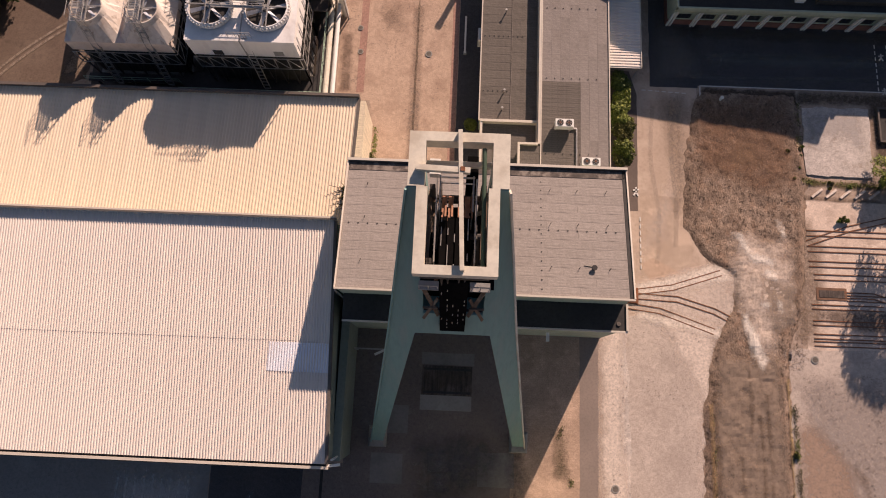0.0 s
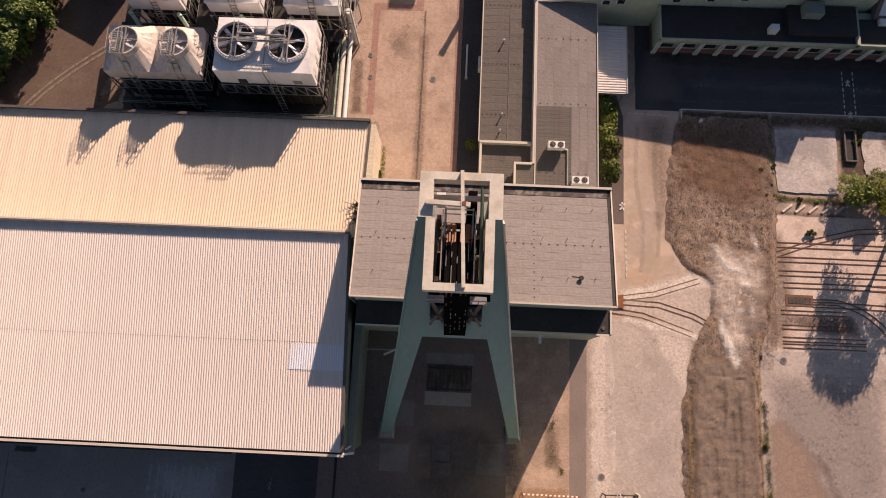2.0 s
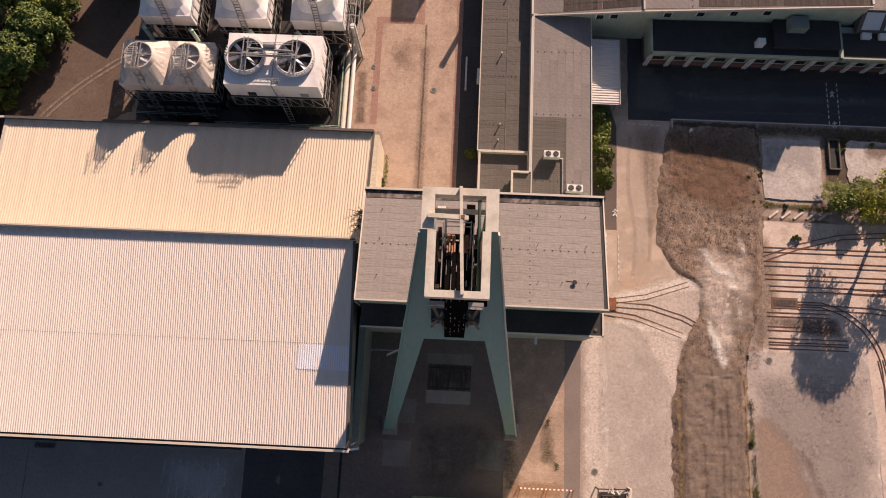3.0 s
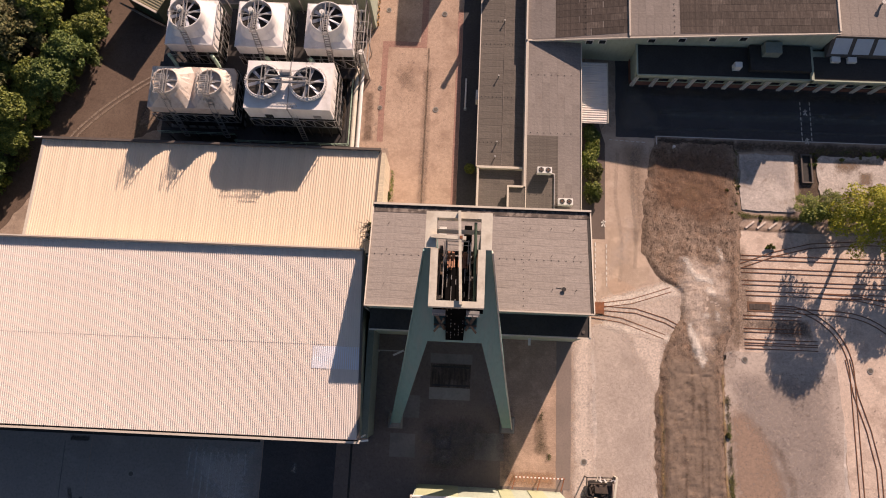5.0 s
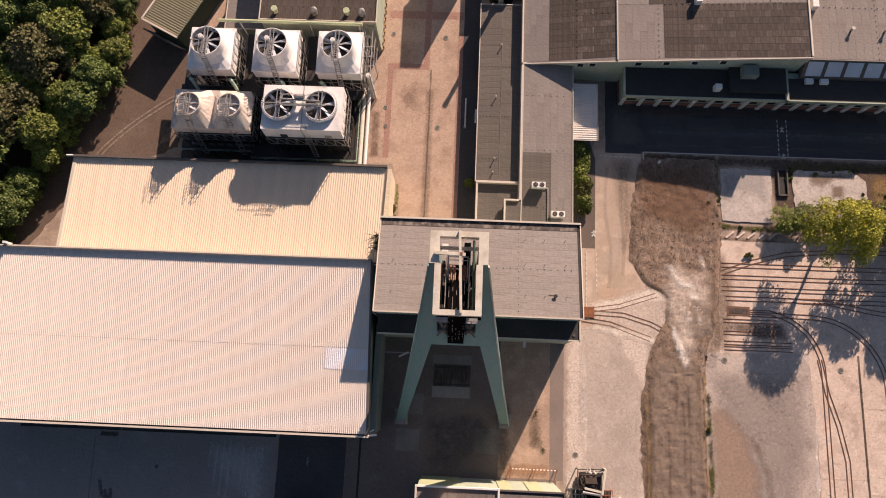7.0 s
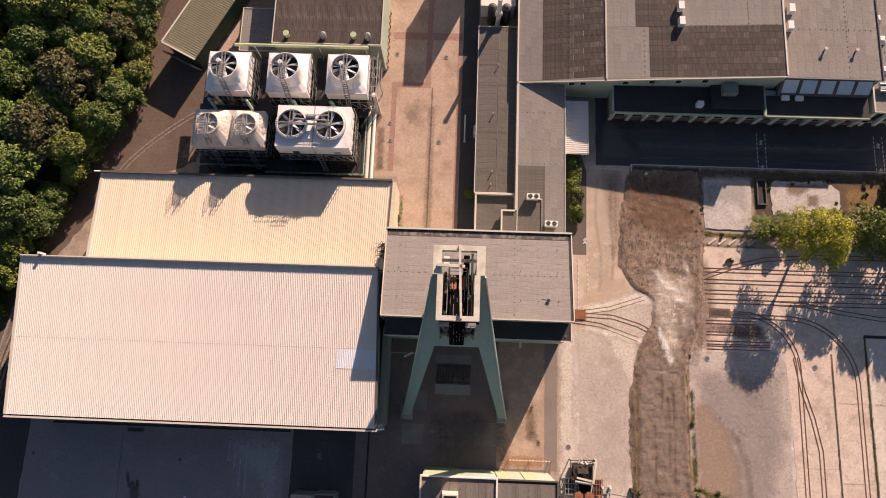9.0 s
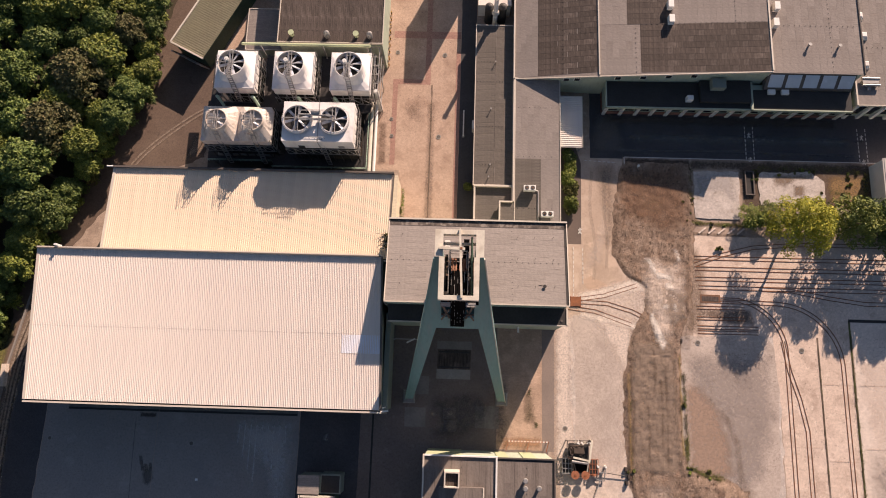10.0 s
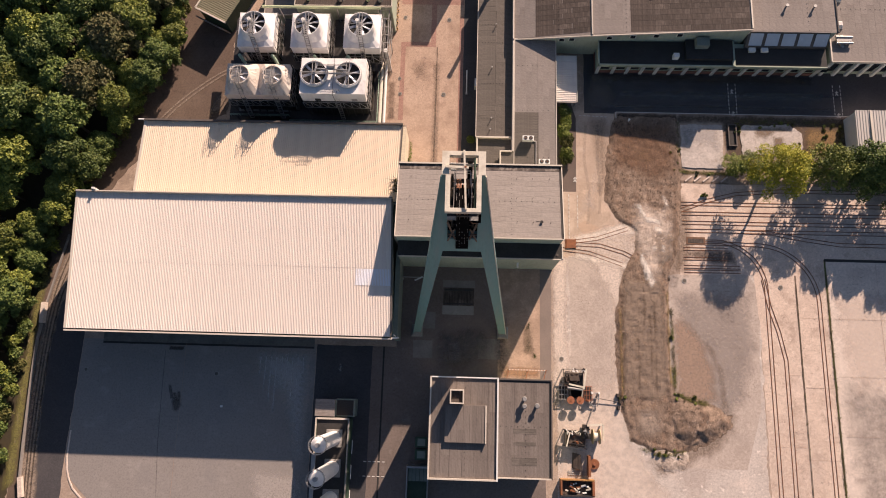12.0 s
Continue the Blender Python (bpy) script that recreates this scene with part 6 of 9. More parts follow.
for x, y in ((67.0, 49.7), (66.8, 44.2), (66.6, 53.5), (74.5, 57)):
    light = part("roof_light", Form().hexa([(x + i * 0.75, y + j * 0.75, 5.07) for i, j in ((-1, -1), (1, -1), (1, 1), (-1, 1))], [(x + i * 0.6, y + j * 0.6, 5.5) for i, j in ((-1, -1), (1, -1), (1, 1), (-1, 1))]), WHITEPAINT, shop, "white domed roof light")
    part("dome", Form().hexa([(x + i * 0.58, y + j * 0.58, 5.5) for i, j in ((-1, -1), (1, -1), (1, 1), (-1, 1))], [(x + i * 0.36, y + j * 0.36, 5.78) for i, j in ((-1, -1), (1, -1), (1, 1), (-1, 1))]), WHITEGRP, light)
for x, y in ((32.8, 52.9), (32.85, 50.1), (51.0, 53.2), (50.6, 50.1)):
    zt = shop_z(x) if x < 49 else 7.57
    part("roof_vent", Form().box(x - 0.45, x + 0.45, y - 0.7, y + 0.7, zt, zt + 1.1), WHITEPAINT, shop)
for x, y in ((56.1, 46.2), (61.1, 46.1)):
    part("vent_stub", Form().tube((x, y, 7.57), (x, y, 8.2), 0.16, 10).tube((x, y, 8.2), (x, y, 8.35), 0.3, 10), GREYSTEEL, shop)
part("vent_unit", Form().box(65.9, 68.6, 40.6, 41.2, 5.05, 5.7).tube((65.8, 41.5, 5.6), (68.8, 41.5, 5.6), 0.26, 12).tube((65.8, 40.3, 5.6), (68.8, 40.3, 5.6), 0.22, 12).box(66.8, 67.3, 39.6, 42.1, 5.05, 5.4), GREYSTEEL, shop, "grey ventilation unit at the roof edge")
# low front range with white pilasters
front = thing("front_range", (45, 38, 0), "low front range with dark felt roof and white pilasters", "building")
part("wall", Form().box(22.6, 64.1, 36.7, 40.3, 0.9, 4.8), GREENWALL, front)
part("plinth", Form().box(22.5, 64.15, 36.55, 40.3, 0, 0.9), BRICK, front, "red brick base")
f = Form().hexa([(22.5, 36.2, 2.9), (64.1, 36.2, 2.9), (64.1, 36.7, 2.9), (22.5, 36.7, 2.9)], [(22.5, 35.6, 4.8), (64.1, 35.6, 4.8), (64.1, 36.7, 4.8), (22.5, 36.7, 4.8)])
part("fascia", f, GREENWALL, front, "grey-green sloping sheet fascia")
f = Form()
for k in range(104):
    x = 22.7 + k * 0.4
    f.beam((x, 36.18, 2.92), (x, 35.58, 4.78), 0.05, 0.03)
part("fascia_ribs", f, GREENWALL, front)
part("roof", Form().box(22.5, 46.9, 35.7, 40.36, 4.8, 5.0), BITUMEN, front)
part("roof", Form().box(47.3, 64.1, 35.7, 39.28, 4.8, 5.0), BITUMEN, front)
part("divider", Form().box(46.9, 47.3, 35.5, 40.6, 4.6, 5.4), GREENWALL, front)
part("kerb", Form().box(22.3, 22.5, 35.5, 40.3, 4.7, 5.3), GREENWALL, front)
part("kerb", Form().box(22.3, 64.1, 35.5, 35.7, 4.6, 5.15), GREENWALL, front)
part("raised_roof", Form().box(38.3, 46.85, 36.6, 40.5, 5.0, 5.7), BITUMEN, front)
part("roof_box", Form().box(39.9, 42.2, 38.6, 40.3, 5.7, 7.0), SIDING, front)
for x, y in ((36.4, 37.1),):
    part("roof_vent", Form().box(x - 0.5, x + 0.5, y - 0.4, y + 0.4, 5.0, 6.2), WHITEPAINT, front)
for x in (50.5, 52.8):
    part("roof_light", Form().box(x - 0.6, x + 0.6, 38.4, 39.2, 5.0, 5.5), WHITEPAINT, front)
for x in [22.9] + [25.8 + 2.71 * k for k in range(15)]:
    for dx in (-0.17, 0.17):
        p = Form().hexa([(x + dx - 0.1, 36.25, 0), (x + dx + 0.1, 36.25, 0), (x + dx + 0.1, 36.5, 0), (x + dx - 0.1, 36.5, 0)], [(x + dx - 0.1, 36.0, 3.4), (x + dx + 0.1, 36.0, 3.4), (x + dx + 0.1, 36.3, 3.4), (x + dx - 0.1, 36.3, 3.4)])
        part("pilaster", p, WHITEPAINT, front, "slim white pilaster")
    w = part("window", Form().box(x + 0.45, x + 2.2, 36.62, 36.7, 1.3, 2.9), DARKTRIM, front)
    for k in range(3):
        part("pane", Form().box(x + 0.52 + k * 0.56, x + 1.02 + k * 0.56, 36.58, 36.62, 1.4, 2.85), GLASS, w)
for x in [65.4 + 2.42 * k for k in range(12)]:
    part("pilaster", Form().hexa([(x - 0.28, 36.55, 0), (x + 0.28, 36.55, 0), (x + 0.28, 37.1, 0), (x - 0.28, 37.1, 0)], [(x - 0.28, 36.8, 4.7), (x + 0.28, 36.8, 4.7), (x + 0.28, 37.1, 4.7), (x - 0.28, 37.1, 4.7)]), WHITEPAINT, shop, "white pilaster")
    w = part("window", Form().box(x + 0.5, x + 1.9, 37.02, 37.1, 1.2, 4.2), WHITEPAINT, shop)
    part("pane", Form().box(x + 0.6, x + 1.8, 36.97, 37.02, 1.3, 4.1), GLASS, w)
east_shed = thing("east_shed", (74, 24.5, 0), "small shed with a pale ribbed roof", "shed")
part("wall", Form().box(69.0, 90, 20.4, 27.6, 0, 3.8), WHITEPAINT, east_shed)
s = corrugated(68.8, 90.2, 20.2, 27.8, 3.9, 4.1, 0.5)
part("roof_sheet", s, mat("grey_white_sheet", (0.52, 0.48, 0.44), (0.45, 0.42, 0.385), 0.3, 0.6, fine=2.0, fine_amount=0.1, streak=(1, 0.2, 1)), east_shed)
part("ridge", Form().box(71.3, 71.6, 20.2, 27.8, 4.0, 4.3), TRIM, east_shed)

# ---- buildings in the north-west ----
north_block = block("pump_house", -34.0, -16.2, 44.4, 75, 9.0, GREENWALL, BROWNFELT, "tall block with dark brown felt roof", TRIM, 0.2)
felt_roof(north_block, -33.9, -16.3, 44.5, 66, 9.0, BROWNFELT, 1.1, 7.0, "y")
clips(north_block, (-27.5, 46.5), (-27.5, 66), 9.0, 0.8)
clips(north_block, (-21.6, 46.5), (-21.6, 66), 9.0, 0.8)
clips(north_block, (-33, 46.6), (-17, 46.6), 9.0, 0.8)
for x in (-31.6, -20.6):
    part("roof_vent", Form().tube((x, 45.6, 9), (x, 45.6, 9.9), 0.35, 12).tube((x, 45.6, 9.9), (x, 45.6, 10.1), 0.5, 12), LIMEPIPE, north_block, "yellow-green vent")
for x in (-25.6, -18.3):
    part("roof_vent", Form().tube((x, 45.6, 9), (x, 45.6, 10.0), 0.5, 14).tube((x, 45.6, 10.0), (x, 45.6, 10.5), 0.5, 14, 0.15), GREYSTEEL, north_block, "grey domed vent")
block("low_annex", -41.5, -34.1, 46.0, 54.0, 3.2, GREENWALL, FELT, "low flat annex with grey felt roof", TRIM, 0.1)
nw = thing("ribbed_shed", (-50, 52, 0), "long shed with an olive-grey ribbed roof", "shed")
ax = Vector((0.455, 0.890))
cross = Vector((0.890, -0.455))
o = Vector((-54.7, 46.7))
def place(u, v, z):
    p = o + cross * u + ax * v
    return (p.x, p.y, z)
part("wall", Form().hexa([place(u, v, 0) for u, v in ((0.2, 0.2), (6.6, 0.2), (6.6, 40), (0.2, 40))], [place(u, v, 3.9) for u, v in ((0.2, 0.2), (6.6, 0.2), (6.6, 40), (0.2, 40))]), DARKGREEN, nw)
sheet = corrugated(0, 40, 0, 6.8, 0, 0, 0.42, 0.08)
part("roof_sheet", Form().add([place(y, x, 4.1 + z) for x, y, z in sheet.v], [tuple(reversed(q)) for q in sheet.f]), mat("olive_roof_sheet", (0.30, 0.27, 0.17), (0.26, 0.23, 0.15), 0.3, 0.7, fine=3.0), nw)
part("verge", Form().beam(place(-0.05, -0.1, 4.2), place(6.9, -0.1, 4.2), 0.3, 0.3), TRIM, nw)
part("verge", Form().beam(place(-0.05, -0.1, 4.2), place(-0.05, 40, 4.2), 0.3, 0.3), TRIM, nw)
for k in range(9):
    a, b = place(0.4 + k * 0.75, -0.2, 0.1), place(0.4 + k * 0.75, -1.2, 3.2)
    part("buttress", Form().beam(a, b, 0.2, 0.2), GREYSTEEL, nw)

# white stack and tanks at the north end of the low wing
flue = thing("white_chimney", (3.2, 53.4, 0), "white steel chimney beside two dark tanks", "chimney")
part("shaft", Form().tube((3.2, 53.4, 0), (3.2, 53.4, 8.6), 0.42, 20, 0.36), WHITEGRP, flue)
part("cap", Form().tube((3.2, 53.4, 8.6), (3.2, 53.4, 8.8), 0.44, 20), GREYSTEEL, flue)
part("collar", Form().tube((3.2, 53.4, 4.4), (3.2, 53.4, 4.9), 0.7, 18, 0.5), CREAMSTEEL, flue)
for x in (2.1, 4.5):
    t = thing("oil_tank", (x, 53.6, 0), "upright dark steel tank by the chimney", "tank", "tanks")
    part("shell", Form().tube((x, 54.4, 0), (x, 54.4, 4.8), 0.75, 20), DARKSTEEL, t)
    part("lid", Form().tube((x, 54.4, 4.8), (x, 54.4, 5.1), 0.7, 20, 0.2), DARKSTEEL, t)
block("boiler_house", 0.2, 6.0, 55.4, 64, 3.6, WHITEPAINT, WHITEROOF, "small white boiler house by the chimney", TRIM, 0.1)
block("lift_tower", -2.6, 0.4, 63.7, 74.2, 10.4, GREENWALL, FELT, "narrow tall block north of the road", TRIM, 0.2)

# ---- control building in the south ----
OFFICEFELT = mat("brown_grey_felt", (0.20, 0.168, 0.146), (0.165, 0.137, 0.12), 0.25, 0.92, fine=3.0, fine_amount=0.2, stain=(0.13, 0.10, 0.085), stain_amount=0.5, stain_scale=0.3, vary=0.1, grit=0.1, lines=0.12, line_stretch=(7.0, 0.35, 1.0))
b3 = thing("control_building", (3, -30, 0), "flat-roofed control building with brown felt and white copings", "building")
BZ = 9.6
part("wall", Form().box(-6.5, 4.0, -37.6, -22.2, 0, BZ - 0.2), GREENWALL, b3)
part("wall", Form().box(4.004, 12.6, -37.2, -22.3, 0, BZ - 0.3), GREENWALL, b3)
part("roof_deck", Form().box(-6.5, 4.0, -37.6, -22.2, BZ - 0.2, BZ), OFFICEFELT, b3)
part("roof_deck", Form().box(4.15, 12.6, -37.2, -22.3, BZ - 0.3, BZ - 0.1), OFFICEFELT, b3)
felt_roof(b3, -6.4, 3.9, -37.5, -22.3, BZ, OFFICEFELT, 1.05, 5.1, "y")
felt_roof(b3, 4.2, 12.5, -37.1, -22.4, BZ - 0.1, OFFICEFELT, 1.05, 5.0, "y")
for x0, x1, y0, y1, z1, m in ((-6.75, -6.5, -37.85, -22.0, 0.3, TRIM), (4.0, 4.25, -37.85, -22.0, 0.35, WHITEPAINT), (-6.5, 4.0, -22.2, -22.0, 0.3, WHITEPAINT), (-6.5, 4.0, -37.85, -37.6, 0.3, TRIM), (4.25, 12.8, -22.3, -22.12, 0.1, DARKTRIM), (12.6, 12.8, -37.4, -22.3, 0.1, DARKTRIM), (4.25, 12.8, -37.4, -37.2, 0.1, TRIM)):
    part("coping", Form().box(x0, x1, y0, y1, BZ - 0.3, BZ + z1), m, b3)
part("raised_slab", Form().box(-4.2, 2.3, -32.2, -26.4, BZ, BZ + 0.55), OFFICEFELT, b3, "raised rectangular roof slab")
ROOFSEAM = mat("dark_felt_seam", (0.085, 0.068, 0.06), (0.12, 0.10, 0.088), 0.8, 0.9, fine=3.0)
for k, (x, y0, y1) in enumerate(((-5.6, -37.2, -33.4), (-4.9, -36.8, -24.5), (-3.4, -37.4, -33), (-2.5, -26.2, -22.5), (-1.4, -37.4, -32.8), (-0.2, -26.2, -22.5), (0.5, -36.6, -32.6), (1.6, -26.2, -22.6), (2.6, -37.4, -22.5), (3.3, -35, -22.5))):
    part("seam", Form().box(x - 0.025, x + 0.025, y0, y1, BZ + 0.004, BZ + 0.03), ROOFSEAM, b3)
for x, y0, y1 in ((6.8, -37, -22.6), (9.9, -37, -22.6)):
    part("seam", Form().box(x - 0.02, x + 0.02, y0, y1, BZ - 0.096, BZ - 0.07), ROOFSEAM, b3)
for x in (-3.3, -2.3, -1.3, -0.3, 0.7, 1.6):
    part("seam", Form().box(x - 0.02, x + 0.02, -32.1, -26.5, BZ + 0.554, BZ + 0.58), ROOFSEAM, b3)
for x0, x1, y0, y1 in ((6.6, 10.3, -30.6, -29.8), (6.7, 10.2, -32.4, -31.8), (6.4, 10.4, -35.4, -34.2)):
    part("felt_patch", Form().box(x0, x1, y0, y1, BZ - 0.096, BZ - 0.066), WINGFELT, b3, "darker patch of roofing felt")
part("edge_channel", Form().box(4.3, 12.5, -22.62, -22.42, BZ - 0.096, BZ - 0.06), BITUMEN, b3)
part("edge_channel", Form().box(12.28, 12.5, -37.1, -22.62, BZ - 0.096, BZ - 0.06), BITUMEN, b3)
felt_roof(b3, -4.15, 2.25, -32.15, -26.45, BZ + 0.55, OFFICEFELT, 1.05, 2.85, "y")
part("slab_rim", Form().box(2.15, 2.35, -32.2, -26.4, BZ + 0.5, BZ + 0.7), TRIM, b3)
sk = part("skylight", Form().box(-3.5, -3.3, -26.2, -24.0, BZ, BZ + 3.0).box(-1.5, -1.3, -26.2, -24.0, BZ, BZ + 3.0).box(-3.3, -1.5, -26.2, -26.0, BZ, BZ + 3.0).box(-3.3, -1.5, -24.2, -24.0, BZ, BZ + 3.0), TRIM, b3, "square roof turret with pale rim")
part("lid", Form().box(-3.3, -1.5, -26.0, -24.2, BZ + 2.3, BZ + 2.4), BROWNFELT, sk)
for x, y in ((8.3, -25.2), (8.3, -26.3), (10.3, -26.2)):
    part("roof_vent", Form().tube((x, y, BZ - 0.1), (x, y, BZ + 0.8), 0.22, 14).tube((x, y, BZ + 0.75), (x, y, BZ + 1.05), 0.42, 14, 0.3), GREYSTEEL, b3, "grey mushroom vent")
clips(b3, (-1.0, -37.2), (-1.0, -22.8), BZ)
clips(b3, (8.6, -37), (8.6, -22.8), BZ - 0.1)
clips(b3, (4.6, -29.5), (12.4, -29.5), BZ - 0.1)
for x0, x1, m in ((-6.3, -1.0, TRIM), (4.3, 6.0, LIMEPIPE), (8.2, 10.2, LIMEPIPE)):
    part("wall_panel", Form().box(x0, x1, -22.2 if x0 < 4 else -22.3, -22.05 if x0 < 4 else -22.18, 0.5, BZ - 0.5), mat("panel", (0.42, 0.44, 0.27), (0.38, 0.40, 0.24), 0.4), b3)
bar = thing("barrier_rail", (9.6, -20.6, 0), "red and white barrier rail with rusty frame", "barrier")
for k in range(13):
    part("stripe", Form().box(6.5 + k * 0.5, 6.74 + k * 0.5, -20.5, -20.35, 1.5, 1.65), WHITEPAINT, bar)
    part("stripe", Form().box(6.74 + k * 0.5, 7.0 + k * 0.5, -20.5, -20.35, 1.5, 1.65), ORANGE, bar)
for x in (6.5, 9.8, 12.9):
    part("stay", Form().beam((x, -20.45, 1.5), (x - 0.4, -22.0, 1.5), 0.12, 0.12), RUST, bar)
    part("post", Form().tube((x, -20.45, 0), (x, -20.45, 1.5), 0.06), RUST, bar)


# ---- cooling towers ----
# ground coloured near-black where the shade of the towers falls
patch("cooling_yard", [(-47.5, 22.6), (-17.8, 22.6), (-17.8, 44.3), (-47.5, 44.3)], 0.014, mat("shade_dark_concrete", (0.06, 0.052, 0.048), (0.085, 0.072, 0.065), 0.3, 0.8, fine=3.0), "concrete under the cooling towers, darkened for their shade", 0.1)


def fan(x, y, z, r, parent, deep=0.8, blades=6, ribs=0, material=None):
    """A fan ring with blades, hub, spider and a service ladder frame down its south side."""
    material = material or WHITEGRP
    f = Form()
    n = 40
    profile = ((r + 0.22, z - deep), (r + 0.05, z), (r - 0.06, z), (r - 0.02, z - deep))
    f.v = [(x + rr * math.cos(2 * math.pi * k / n), y + rr * math.sin(2 * math.pi * k / n), zz) for k in range(n) for rr, zz in profile]
    f.f = [(4 * k + i, 4 * ((k + 1) % n) + i, 4 * ((k + 1) % n) + i + 1, 4 * k + i + 1) for k in range(n) for i in range(3)]
    ring = part("fan_ring", f, material, parent, "round fan stack")
    if ribs:
        me = shared("rib", Form().box(-0.11, 0.11, -0.065, 0.065, -deep, -0.05), material)
        for k in range(ribs):
            a = 2 * math.pi * k / ribs
            piece("rib", me, ring, (x + (r + 0.16) * math.cos(a), y + (r + 0.16) * math.sin(a), z), a)
    # black disc paints the darkness down the shaft
    part("well", Form().tube((x, y, z - deep - 0.1), (x, y, z - deep + 0.02), r + 0.1, 32), BITUMEN, ring, "black disc for the dark shaft under the fan")
    me = None
    for k in range(blades):
        a = 2 * math.pi * k / blades + 0.3
        c, s = math.cos(a), math.sin(a)
        g = Form()
        def at(u, v, w):
            return (x + u * c - v * s, y + u * s + v * c, z - 0.35 + w)
        g.hexa([at(0.35, -0.14, 0.06), at(r - 0.15, -0.24, 0.05), at(r - 0.15, 0.2, -0.1), at(0.35, 0.14, -0.06)], [at(0.35, -0.14, 0.1), at(r - 0.15, -0.24, 0.08), at(r - 0.15, 0.2, -0.07), at(0.35, 0.14, -0.02)])
        part("blade", g, BLADE, ring)
    part("hub", Form().tube((x, y, z - 0.5), (x, y, z + 0.1), 0.3, 14), GREYSTEEL, ring)
    g = Form()
    for d in (-0.25, 0.25):
        g.beam((x + d, y - r, z + 0.12), (x + d, y + r, z + 0.12), 0.1, 0.14)
    g.beam((x - r, y, z + 0.1), (x + r, y, z + 0.1), 0.1, 0.14)
    part("spider", g, GREYSTEEL, ring, "steel spider over the fan")
    return ring


def ladder(parent, x, y0, z0, y1, z1, w=0.7, rungs=10, material=None):
    f = Form()
    for s in (-w / 2, w / 2):
        f.tube((x + s, y0, z0), (x + s, y1, z1), 0.05, 5)
        f.tube((x + s, y0, z0 + 0.9), (x + s, y1, z1 + 0.9), 0.035, 5)
        for k in range(rungs // 2 + 1):
            t = k / (rungs // 2)
            y, z = y0 + (y1 - y0) * t, z0 + (z1 - z0) * t
            f.tube((x + s, y, z), (x + s, y, z + 0.9), 0.03, 4)
    for k in range(rungs + 1):
        t = k / rungs
        y, z = y0 + (y1 - y0) * t, z0 + (z1 - z0) * t
        f.beam((x - w / 2, y, z), (x + w / 2, y, z), 0.12, 0.03)
    return part("service_ladder", f, material or GREYSTEEL, parent, "steel service ladder with handrails")


def railing(parent, pts, z, h=1.05, step=1.6, material=None, name="railing"):
    f = Form()
    for a, b in zip(pts, pts[1:]):
        a, b = Vector((*a, z)), Vector((*b, z))
        n = max(1, round((b - a).length / step))
        for k in range(n + 1):
            p = a.lerp(b, k / n)
            f.tube(p, p + Vector((0, 0, h)), 0.035, 5)
        for dz in (h, h * 0.55):
            f.tube(a + Vector((0, 0, dz)), b + Vector((0, 0, dz)), 0.035, 5)
    return part(name, f, material or GREYSTEEL, parent)


def louvre_bay(parent, x0, x1, y0, y1, z0, z1, n, material=None):
    """Intake louvres: a black core painting inner shade, pale posts and cross braces."""
    part("louvre_core", Form().box(x0 + 0.5, x1 - 0.5, y0 + 0.5, y1 - 0.5, z0, z1), BITUMEN, parent, "black core for the dark inside of the louvred air intake")
    f = Form()
    for k in range(n + 1):
        x = x0 + 0.1 + (x1 - x0 - 0.2) * k / n
        f.beam((x, y0 + 0.1, z0), (x, y0 + 0.1, z1), 0.12, 0.12).beam((x, y1 - 0.1, z0), (x, y1 - 0.1, z1), 0.12, 0.12)
        if k < n:
            x2 = x0 + 0.1 + (x1 - x0 - 0.2) * (k + 1) / n
            f.beam((x, y0 + 0.1, z0), (x2, y0 + 0.1, z1), 0.07, 0.07)
    m = max(2, n * 2 // 3)
    for k in range(m + 1):
        y = y0 + 0.1 + (y1 - y0 - 0.2) * k / m
        f.beam((x1 - 0.1, y, z0), (x1 - 0.1, y, z1), 0.12, 0.12)
        if k < m:
            y2 = y0 + 0.1 + (y1 - y0 - 0.2) * (k + 1) / m
            f.beam((x1 - 0.1, y, z0), (x1 - 0.1, y2, z1), 0.07, 0.07)
    part("frame", f, material or GREYSTEEL, parent)


